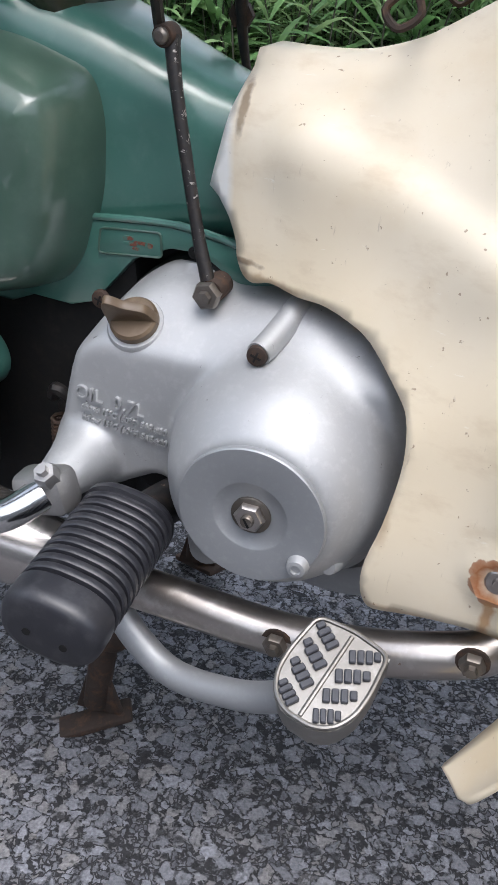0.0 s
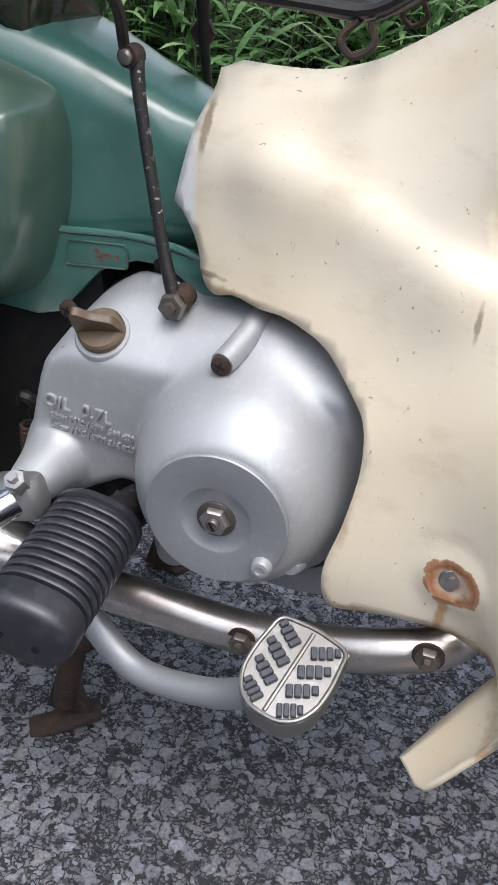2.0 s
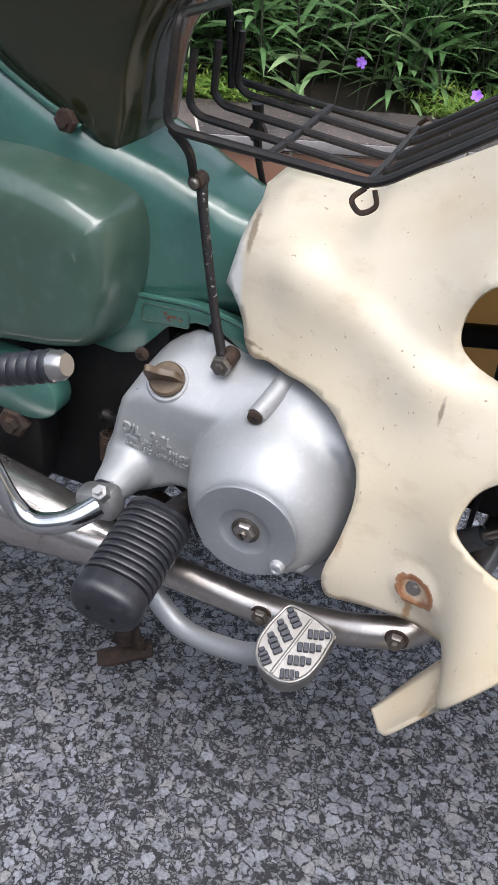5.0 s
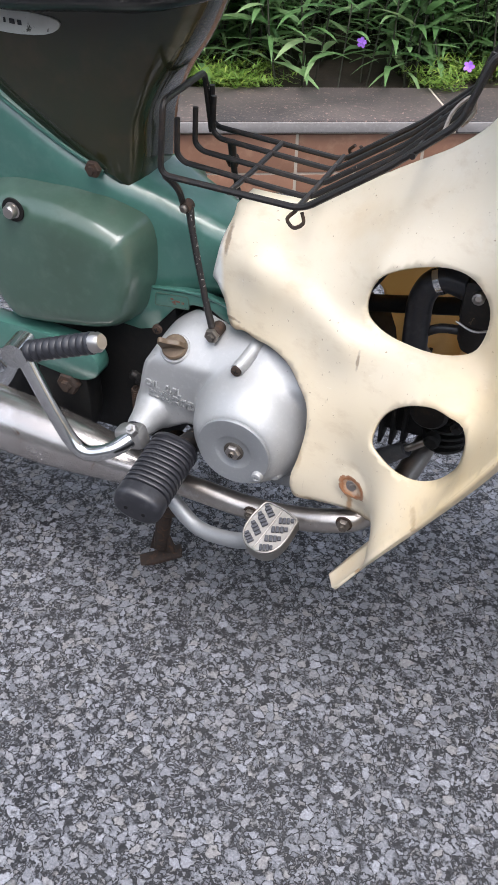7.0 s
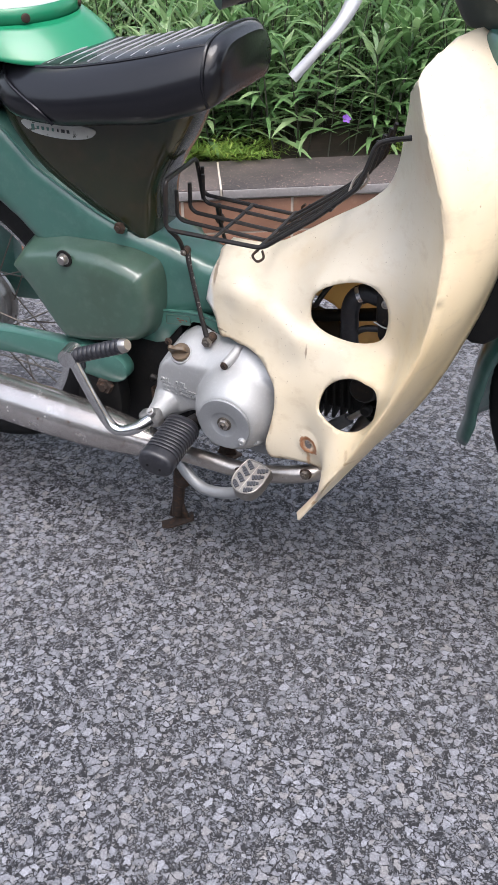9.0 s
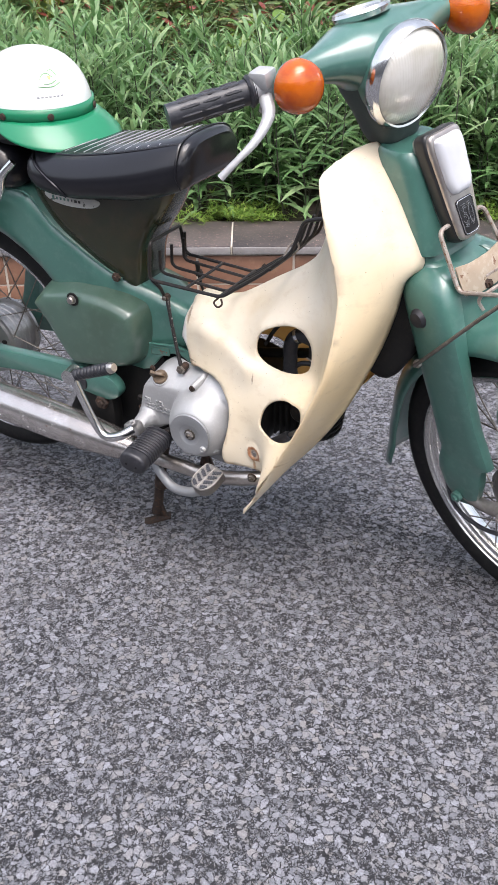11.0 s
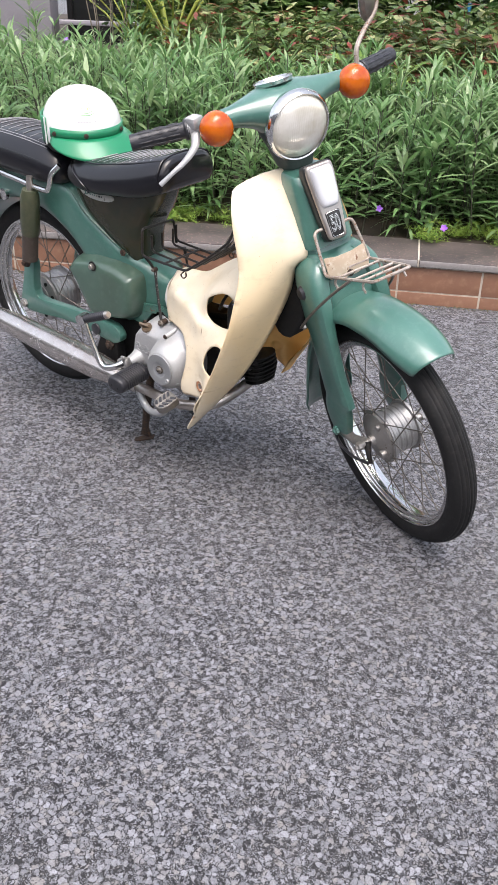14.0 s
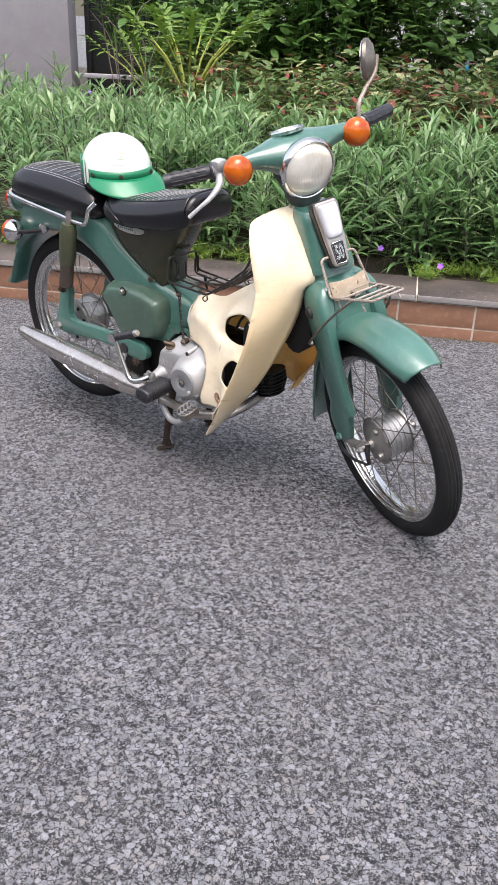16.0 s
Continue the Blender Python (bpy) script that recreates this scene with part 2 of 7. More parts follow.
def ivory():
    """Cream plastic with yellowed blotches, scuffs, dirt specks and a rust ring with a run below the bolt."""
    m = shader("cream_plastic", (0.80, 0.73, 0.60), 0.38, 0.0, 0.10)
    v = coords(m)
    big = noise_tex(m, v, 4.0, 4, 0.5)
    col = mix(m, ramp(m, big, [(0.35, 0.0), (0.65, 1.0)]), (0.715, 0.605, 0.430), (0.765, 0.700, 0.580))
    blot = noise_tex(m, v, 11.0, 7, 0.62)
    col = mix(m, ramp(m, blot, [(0.53, 0.0), (0.76, 0.36)]), col, (0.62, 0.47, 0.28))
    speck = noise_tex(m, v, 190.0, 3, 0.6)
    col = mix(m, ramp(m, speck, [(0.70, 0.0), (0.73, 0.75)]), col, (0.26, 0.17, 0.10))
    scr = noise_tex(m, coords(m, (70, 70, 9)), 3.0, 6, 0.7)
    col = mix(m, ramp(m, scr, [(0.645, 0.0), (0.71, 0.40)]), col, (0.30, 0.22, 0.15))
    scr2 = noise_tex(m, coords(m, (10, 60, 80)), 2.4, 6, 0.7)
    col = mix(m, ramp(m, scr2, [(0.66, 0.0), (0.72, 0.5)]), col, (0.88, 0.85, 0.79))
    sep = nd(m, "ShaderNodeSeparateXYZ")
    wire(m, v, sep.inputs[0])

    def calc(op, x, y):
        n = nd(m, "ShaderNodeMath")
        n.operation = op
        for k, q in enumerate((x, y)):
            if isinstance(q, (int, float)):
                n.inputs[k].default_value = q
            else:
                wire(m, q, n.inputs[k])
        return n.outputs[0]

    def spot(x, z, sx, sz, ragged=1.3):
        dx = calc("DIVIDE", calc("SUBTRACT", sep.outputs[0], x), sx)
        dz = calc("DIVIDE", calc("SUBTRACT", sep.outputs[2], z), sz)
        r2 = calc("ADD", calc("MULTIPLY", dx, dx), calc("MULTIPLY", dz, dz))
        wob = calc("MULTIPLY", calc("SUBTRACT", noise_tex(m, v, 130.0, 5), 0.5), ragged)
        return calc("ADD", calc("POWER", r2, 0.5), wob)
    # yellowing strongest low on the front wings, lightened to stand for ground bounce
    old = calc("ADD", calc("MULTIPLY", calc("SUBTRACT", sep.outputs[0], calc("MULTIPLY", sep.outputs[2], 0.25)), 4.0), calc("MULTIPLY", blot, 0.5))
    aged_bounce = mix(m, 1.0, ramp(m, old, [(0.52, 0.0), (0.95, 0.78)]), ramp(m, sep.outputs[2], [(0.50, 1.0), (0.70, 0.12)]), "MULTIPLY")
    col = mix(m, aged_bounce, col, (0.78, 0.58, 0.30))
    ring = spot(0.125, 0.282, 0.0160, 0.0150, 0.6)
    col = mix(m, ramp(m, ring, [(0.45, 0.35), (0.75, 0.95), (0.95, 0.75), (1.10, 0.0)]), col, (0.30, 0.090, 0.016))
    run = spot(0.123, 0.256, 0.0040, 0.022)
    col = mix(m, ramp(m, run, [(0.45, 0.75), (1.1, 0.0)]), col, (0.42, 0.20, 0.06))
    for x, z, sx, sz, depth in ((-0.062, 0.472, 0.0035, 0.016, 0.8), (0.108, 0.415, 0.002, 0.011, 0.7), (-0.052, 0.395, 0.018, 0.0022, 0.8), (0.150, 0.172, 0.03, 0.012, 0.5)):
        mark = spot(x, z, sx, sz)
        col = mix(m, ramp(m, mark, [(0.5, depth), (1.0, 0.0)]), col, (0.20, 0.135, 0.085))
    # the rear lip, which kept its first white
    lip = calc("ADD", calc("ADD", sep.outputs[0], calc("MULTIPLY", sep.outputs[2], 0.12)), calc("MULTIPLY", noise_tex(m, v, 60.0, 4), 0.004))
    col = mix(m, ramp(m, calc("ADD", calc("MULTIPLY", lip, 12.0), 0.5), [(0.36, 1.0), (0.43, 0.0)]), col, (0.80, 0.79, 0.76))
    # grime along the lower edges and fine dark scratches
    for x, z, sx, sz, depth in ((0.154, 0.236, 0.010, 0.008, 0.75), (0.132, 0.244, 0.016, 0.003, 0.6), (0.085, 0.243, 0.030, 0.003, 0.5), (-0.030, 0.388, 0.030, 0.004, 0.5), (0.062, 0.300, 0.004, 0.030, 0.35), (0.205, 0.325, 0.016, 0.004, 0.5)):
        col = mix(m, ramp(m, spot(x, z, sx, sz, 1.6), [(0.3, depth), (1.1, 0.0)]), col, (0.36, 0.21, 0.085))
    smear = noise_tex(m, coords(m, (14, 14, 34)), 1.6, 6, 0.68)
    col = mix(m, ramp(m, smear, [(0.54, 0.0), (0.70, 0.30)]), col, (0.50, 0.38, 0.24))
    wire(m, col, bsdf(m).inputs["Base Color"])
    wire(m, ramp(m, blot, [(0.3, 0.30), (0.8, 0.52)]), bsdf(m).inputs["Roughness"])
    bump(m, noise_tex(m, v, 160.0, 4), 0.06, 0.0006)
    return m


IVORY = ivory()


def ambered():
    """The far half: yellowed plastic that lets some daylight through, its glow also in the base."""
    m = worn("yellowed_glow_plastic", (0.66, 0.46, 0.22), (0.54, 0.35, 0.15), (0.74, 0.56, 0.31), 0.45, 0, 0, 20)
    tr = nd(m, "ShaderNodeBsdfTranslucent")
    tr.inputs["Color"].default_value = (0.92, 0.68, 0.34, 1)
    mx = nd(m, "ShaderNodeMixShader")
    mx.inputs[0].default_value = 0.4
    wire(m, bsdf(m).outputs[0], mx.inputs[1])
    wire(m, tr.outputs[0], mx.inputs[2])
    wire(m, mx.outputs[0], m.node_tree.nodes["Material Output"].inputs[0])
    return m


AMBERED = ambered()


def asphalt():
    """Coarse worn asphalt: pale grey stones of several sizes in a dark binder."""
    m = shader("asphalt", (0.12, 0.12, 0.125), 0.75, spec=0.25)
    v = coords(m)
    vec = v
    for scale, amount in ((55.0, 0.014), (230.0, 0.007)):
        warp = nd(m, "ShaderNodeTexNoise", Scale=scale, Detail=3.0)
        wire(m, v, warp.inputs["Vector"])
        off = nd(m, "ShaderNodeVectorMath")
        off.operation = "MULTIPLY_ADD"
        off.inputs[1].default_value = (amount, amount, 0.0)
        wire(m, warp.outputs["Color"], off.inputs[0])
        wire(m, vec, off.inputs[2])
        vec = off.outputs[0]
    grain = noise_tex(m, v, 620.0, 5, 0.65)
    rag = noise_tex(m, v, 260.0, 4, 0.7)
    pits = noise_tex(m, v, 70.0, 5, 0.66)

    def aggregate(scale, gap, keep, low, high):
        """One size of stones: their ragged tops and their tones."""
        e = nd(m, "ShaderNodeTexVoronoi", Scale=scale)
        e.feature = "DISTANCE_TO_EDGE"
        c = nd(m, "ShaderNodeTexVoronoi", Scale=scale)
        wire(m, vec, e.inputs["Vector"])
        wire(m, vec, c.inputs["Vector"])
        hue = nd(m, "ShaderNodeSeparateColor")
        wire(m, c.outputs["Color"], hue.inputs[0])
        lack = nd(m, "ShaderNodeMath")
        lack.operation = "MULTIPLY_ADD"
        lack.inputs[1].default_value, lack.inputs[2].default_value = -gap * 3.0, gap * 0.95
        wire(m, rag, lack.inputs[0])
        add = nd(m, "ShaderNodeMath")
        wire(m, e.outputs["Distance"], add.inputs[0])
        wire(m, lack.outputs[0], add.inputs[1])
        top = ramp(m, add.outputs[0], [(0.0, 0.0), (gap * 0.7, 1.0)])
        have = mix(m, 1.0, top, ramp(m, hue.outputs[0], [(keep, 0.0), (keep + 0.04, 1.0)]), "MULTIPLY")
        mid = tuple((a + b) / 2 for a, b in zip(low, high))
        warm = (mid[0] * 1.08, mid[1] * 1.02, mid[2] * 0.92)
        tone = ramp(m, hue.outputs[1], [(0.0, low), (0.35, mid), (0.55, warm), (0.72, mid), (1.0, high)])
        return have, tone
    fine, fine_tone = aggregate(225.0, 0.125, 0.07, (0.100, 0.101, 0.112), (0.268, 0.272, 0.296))
    big, big_tone = aggregate(98.0, 0.078, 0.40, (0.172, 0.174, 0.190), (0.300, 0.304, 0.330))
    binder = mix(m, grain, (0.003, 0.003, 0.004), (0.044, 0.044, 0.049))
    col = mix(m, big, mix(m, fine, binder, fine_tone), big_tone)
    stones = mix(m, 1.0, big, mix(m, 0.35, (0, 0, 0), fine), "LIGHTEN")
    # crevices and broken-out spots
    deep = ramp(m, pits, [(0.37, 0.0), (0.45, 1.0)])
    col = mix(m, deep, mix(m, 0.80, col, (0.010, 0.010, 0.012)), col)
    stones = mix(m, 1.0, stones, deep, "MULTIPLY")
    col = mix(m, ramp(m, grain, [(0.30, 0.0), (0.70, 0.55)]), col, (0.36, 0.37, 0.39), "OVERLAY")
    patch = noise_tex(m, v, 1.7, 5, 0.55)
    col = mix(m, ramp(m, patch, [(0.45, 0.0), (0.70, 0.20)]), col, (0.10, 0.095, 0.09))
    # rough broken faces of the stones
    facet = noise_tex(m, v, 330.0, 6, 0.72)
    col = mix(m, 1.0, col, ramp(m, facet, [(0.30, (0.52, 0.52, 0.53)), (0.52, (1.0, 1.0, 1.0)), (0.72, (1.45, 1.45, 1.46))]), "MULTIPLY")
    height = mix(m, 0.35, stones, facet)
    wire(m, col, bsdf(m).inputs["Base Color"])
    wire(m, ramp(m, grain, [(0.2, 0.44), (0.8, 0.74)]), bsdf(m).inputs["Roughness"])
    b1n = bump(m, height, 0.8, 0.0042)
    bump(m, grain, 0.30, 0.0012, b1n)
    return m


ASPHALT = asphalt()
SLAB = worn("granite_slab", (0.088, 0.070, 0.065), (0.034, 0.030, 0.030), (0.22, 0.175, 0.16), 0.5, 0, 0, 110, (0.30, 0.20, 0.17), 0.60, 0.3)
SLABF = worn("granite_edge", (0.27, 0.255, 0.25), (0.20, 0.185, 0.18), (0.36, 0.34, 0.33), 0.5, 0, 0, 120, (0.10, 0.09, 0.085), 0.66, 0.2)
TILE = worn("terracotta_tile", (0.285, 0.145, 0.090), (0.21, 0.105, 0.066), (0.37, 0.22, 0.145), 0.55, 0, 0, 35, (0.42, 0.36, 0.30), 0.72, 0.3)
GROUT = worn("pale_grout", (0.50, 0.45, 0.38), (0.38, 0.33, 0.27), (0.60, 0.56, 0.50), 0.9, 0, 0, 60)
SOIL = worn("garden_soil", (0.050, 0.036, 0.026), (0.028, 0.020, 0.015), (0.095, 0.075, 0.050), 0.95, 0, 0, 40, None, 0.7, 0.9)
BLOCKWALL = worn("grey_block_wall", (0.25, 0.25, 0.255), (0.20, 0.20, 0.205), (0.30, 0.30, 0.305), 0.9, 0, 0, 20)
WALLM = worn("lilac_grey_render", (0.30, 0.285, 0.315), (0.27, 0.255, 0.285), (0.34, 0.325, 0.35), 0.9, 0, 0, 30)


def leafy(name, a, b, c, trans=0.25, rough=0.42, accent=None):
    m = shader(name, a, rough)
    v = coords(m)
    geo = nd(m, "ShaderNodeNewGeometry")
    col = ramp(m, geo.outputs["Random Per Island"], [(0.0, a), (0.55, b), (1.0, c)] if accent is None else [(0.0, a), (0.42, b), (0.62, b), (0.66, accent), (0.76, accent), (0.80, b), (0.90, c), (1.0, c)])
    fine = noise_tex(m, v, 90.0, 4)
    col = mix(m, ramp(m, fine, [(0.45, 0.0), (0.8, 0.35)]), col, c)
    wire(m, col, bsdf(m).inputs["Base Color"])
    tr = nd(m, "ShaderNodeBsdfTranslucent")
    wire(m, col, tr.inputs["Color"])
    mx = nd(m, "ShaderNodeMixShader")
    mx.inputs[0].default_value = trans
    out = m.node_tree.nodes["Material Output"]
    wire(m, bsdf(m).outputs[0], mx.inputs[1])
    wire(m, tr.outputs[0], mx.inputs[2])
    wire(m, mx.outputs[0], out.inputs[0])
    return m


LEAF = leafy("lance_leaf", (0.082, 0.188, 0.060), (0.168, 0.305, 0.118), (0.31, 0.42, 0.21), 0.38, 0.32)
LITTER = leafy("dead_leaf", (0.05, 0.04, 0.022), (0.10, 0.085, 0.04), (0.16, 0.15, 0.06), 0.05, 0.7)
STEM = shader("plant_stem", (0.045, 0.045, 0.030), 0.6)
LOWLEAF = leafy("feathery_leaf", (0.10, 0.20, 0.035), (0.18, 0.30, 0.05), (0.30, 0.38, 0.08))
SHRUB = leafy("shrub_leaf", (0.050, 0.125, 0.030), (0.095, 0.205, 0.050), (0.20, 0.32, 0.09), 0.3)
REDLEAF = leafy("red_shrub_leaf", (0.060, 0.130, 0.032), (0.115, 0.190, 0.050), (0.36, 0.38, 0.18), 0.25, 0.42, (0.22, 0.035, 0.030))
PALMLEAF = leafy("frond_leaf", (0.075, 0.155, 0.020), (0.125, 0.23, 0.032), (0.24, 0.33, 0.065), 0.3)
FRONDSTEM = worn("frond_stem", (0.30, 0.33, 0.06), (0.22, 0.26, 0.05), (0.40, 0.40, 0.12), 0.5)
DRYM = worn("dry_wood", (0.20, 0.17, 0.13), (0.13, 0.11, 0.085), (0.30, 0.26, 0.21), 0.9, 0, 0, 60)
TAPEM = shader("blue_tape", (0.03, 0.22, 0.42), 0.4)
BARK = worn("tree_bark", (0.12, 0.085, 0.060), (0.06, 0.045, 0.034), (0.21, 0.16, 0.12), 0.95, 0, 0, 40, None, 0.7, 1.0, dist=0.01)
WHITEWALL = worn("white_render", (0.62, 0.62, 0.63), (0.54, 0.54, 0.56), (0.68, 0.68, 0.68), 0.9, 0, 0, 30)
DARKGLASS = shader("dark_door_glass", (0.02, 0.022, 0.022), 0.12, 0, 0.4)
PETAL = shader("violet_petal", (0.30, 0.10, 0.62), 0.5)

# ---- building helpers ----
def finish(name, bm, material, smooth=True):
    me = bpy.data.meshes.new(name)
    bmesh.ops.recalc_face_normals(bm, faces=bm.faces)
    bm.to_mesh(me)
    bm.free()
    if material is not None:
        me.materials.append(material)
    if smooth:
        me.shade_smooth()
        me.set_sharp_from_angle(angle=radians(38))
    return me


def part(name, bm, material, parent, label="", m=None, smooth=True):
    """Links a bmesh as one mesh object under a thing or a part."""
    ob = new(name, finish(name, bm, material, smooth))
    ob.parent = parent
    if m is not None:
        ob.matrix_basis = m
    if label:
        tagged(ob, label)
    return ob


def thing(name, label, category, m=None, group="", kind="", bm=None, material=None):
    ob = new(name, finish(name, bm, material) if bm is not None else None)
    if m is not None:
        ob.matrix_basis = m
    return tagged(ob, label, category, group, kind)


def quads(bm, rings, closed=True, cap=True):
    vs = [[bm.verts.new(p) for p in r] for r in rings]
    for a, b in zip(vs, vs[1:]):
        n = len(a)
        for i in range(n if closed else n - 1):
            j = (i + 1) % n
            bm.faces.new((a[i], a[j], b[j], b[i]))
    if cap and closed:
        bm.faces.new(list(reversed(vs[0])))
        bm.faces.new(vs[-1])
    return vs


def curve(pts, per=6, closed=False):
    """Catmull-Rom through the points."""
    pts = [Vector(p) for p in pts]
    n = len(pts)
    if n < 3:
        return pts
    out = []
    for i in range(n if closed else n - 1):
        if closed:
            p0, p1, p2, p3 = pts[i - 1], pts[i], pts[(i + 1) % n], pts[(i + 2) % n]
        else:
            p1, p2 = pts[i], pts[i + 1]
            p0 = pts[i - 1] if i else p1 * 2 - p2
            p3 = pts[i + 2] if i + 2 < n else p2 * 2 - p1
        for k in range(per):
            t = k / per
            out.append(0.5 * ((2 * p1) + (p2 - p0) * t + (2 * p0 - 5 * p1 + 4 * p2 - p3) * t * t + (3 * p1 - p0 - 3 * p2 + p3) * t ** 3))
    if not closed:
        out.append(pts[-1])
    return out


def sweep(bm, path, radius, seg=10, flat=1.0, closed=False):
    """A round rod along a path; radius: one number or one per point."""
    path = [Vector(p) for p in path]
    n = len(path)
    rad = radius if isinstance(radius, (list, tuple)) else [radius] * n
    if len(rad) != n:
        rad = [float(np.interp(i / (n - 1), np.linspace(0, 1, len(rad)), rad)) for i in range(n)]
    rings, up = [], None
    for i, p in enumerate(path):
        if closed:
            d = path[(i + 1) % n] - path[i - 1]
        else:
            d = path[min(i + 1, n - 1)] - path[max(i - 1, 0)]
        d = d.normalized()
        if up is None:
            up = Vector((0, 0, 1)) if abs(d.z) < 0.9 else Vector((1, 0, 0))
        side = d.cross(up).normalized()
        up = side.cross(d).normalized()
        rings.append([p + rad[i] * (math.cos(a) * side + flat * math.sin(a) * up) for a in (2 * math.pi * k / seg for k in range(seg))])
    if closed:
        quads(bm, rings + [rings[0]], True, False)
        bmesh.ops.remove_doubles(bm, verts=bm.verts, dist=1e-6)
    else:
        quads(bm, rings)
    return bm


def rod(path, radius, seg=10, per=5, smooth=True, flat=1.0, closed=False):
    return sweep(bmesh.new(), curve(path, per, closed) if smooth else path, radius, seg, flat, closed)


def lathe(profile, seg=32, axis="y", centre=(0, 0, 0), bm=None):
    """Turns (radius, along) pairs round an axis; ends of radius 0 are closed."""
    bm = bm or bmesh.new()
    c = Vector(centre)
    rings = []
    for r, h in profile:
        r = max(r, 1e-5)
        ring = []
        for k in range(seg):
            a = 2 * math.pi * k / seg
            u, w = r * math.cos(a), r * math.sin(a)
            ring.append(c + Vector({"y": (u, h, w), "x": (h, u, w), "z": (u, w, h)}[axis]))
        rings.append(ring)
    quads(bm, rings)
    return bm


def slab(outline, y0, y1, bevel=0.0, bm=None, seg=2):
    """A polygon in x and z, extruded from y0 to y1, with rounded edges."""
    own = bmesh.new()
    a = [own.verts.new((x, y0, z)) for x, z in outline]
    f = own.faces.new(a)
    r = bmesh.ops.extrude_face_region(own, geom=[f])
    for v in r["geom"]:
        if isinstance(v, bmesh.types.BMVert):
            v.co.y = y1
    if bevel:
        bmesh.ops.bevel(own, geom=list(own.edges), offset=bevel, segments=seg, affect="EDGES", profile=0.5, clamp_overlap=True)
    return own if bm is None else join(bm, own)


def join(bm, other, m=None):
    me = bpy.data.meshes.new("tmp")
    other.to_mesh(me)
    other.free()
    if m is not None:
        me.transform(m)
    bm.from_mesh(me)
    bpy.data.meshes.remove(me)
    return bm


def box(x, y, z, bevel=0.0, m=None, bm=None, seg=2):
    own = bmesh.new()
    bmesh.ops.create_cube(own, size=1.0, matrix=Matrix.Diagonal((x, y, z, 1)))
    if bevel:
        bmesh.ops.bevel(own, geom=list(own.edges), offset=bevel, segments=seg, affect="EDGES", profile=0.5, clamp_overlap=True)
    if m is not None:
        own.transform(m)
    return own if bm is None else join(bm, own)


def smooth2(pts, per=5):
    return [(p.x, p.z) for p in curve([(x, 0, z) for x, z in pts], per, True)]


def lerp(xs, ys, x):
    return float(np.interp(x, xs, ys))


def nut(m, r=0.008, h=0.007, seg=6, bm=None):
    own = lathe([(0, 0), (r, 0), (r, h * 0.8), (r * 0.88, h), (r * 0.5, h), (r * 0.45, h * 1.5), (0, h * 1.5)], seg, "z")
    own.transform(m)
    return own if bm is None else join(bm, own)


RIGHT = pose(0, 0, 0, 90, 0, 0)  # turns a +z nut so that it points to -y

# ---- ground, kerb and planting ----
g = bmesh.new()
bmesh.ops.create_grid(g, x_segments=2, y_segments=2, size=60)
ground = tagged(new("ground", finish("ground", g, ASPHALT, False)), "coarse worn grey asphalt road surface", "asphalt", kind="structure")

KA = radians(28.4)  # the kerb's direction
KM = Matrix.Translation((-0.072, 1.389, 0)) @ Matrix.Rotation(KA, 4, "Z")  # along x, back y
K0, K1 = -9.0, 9.0
kerb = thing("kerb", "planter kerb faced with brown tiles under grey granite slabs", "kerb", KM, kind="structure",
             bm=box(K1 - K0, 0.255, 0.150, 0, pose(0, 0.132, 0.075)), material=GROUT)
rk = random.Random(3)
# face tiles in two courses, and the slabs on top
for z0, z1, first in ((0.052, 0.148, -8.795), (-0.03, 0.046, -8.795)):
    u = first
    while u < 8.9:
        w = 0.322
        me_t = box(w - 0.008, 0.012, z1 - z0, 0.0015, None)
        part("tile", me_t, TILE, kerb, m=pose(u + w / 2, 0.008 + rk.uniform(-0.001, 0.001), (z0 + z1) / 2, rk.uniform(-0.4, 0.4), 0, rk.uniform(-0.3, 0.3)))
        u += w
u = -9.0 - 0.03
while u < 8.9:
    w = 0.60
    part("slab", box(w - 0.005, 0.280, 0.030, 0.003, None), SLAB, kerb, "grey granite coping slab", pose(u + w / 2, 0.132, 0.169 + rk.uniform(-0.001, 0.001), 0, rk.uniform(-0.15, 0.15), 0))
    part("slab_edge", box(w - 0.010, 0.005, 0.024, 0.001), SLABF, kerb, "pale sawn edge of the slab", pose(u + w / 2, -0.0105, 0.169))
    part("joint", box(0.006, 0.276, 0.029, 0), GROUT, kerb, m=pose(u, 0.132, 0.168))
    u += w
soil = thing("soil", "dark garden soil of the planting bed", "soil", KM, kind="structure",
             bm=box(K1 - K0, 12.0, 0.12, 0, pose(0, 6.26, 0.10)), material=SOIL)

# ---- the motorcycle: x ahead, y to its left, z up, before lean and steering ----
bike = thing("motorcycle", "old green step-through motorcycle with cream leg shield on its centre stand", "motorcycle",
             Matrix.Translation((0, 0.008, 0)) @ Matrix.Rotation(radians(2.2), 4, "X"))
RAKE, STEER = radians(26.5), radians(-26.5)
PIVOT = Vector((0.67, 0, 0))
SM = Matrix.Translation(PIVOT) @ Matrix.Rotation(STEER, 4, Vector((-math.sin(RAKE), 0, math.cos(RAKE)))) @ Matrix.Translation(-PIVOT)


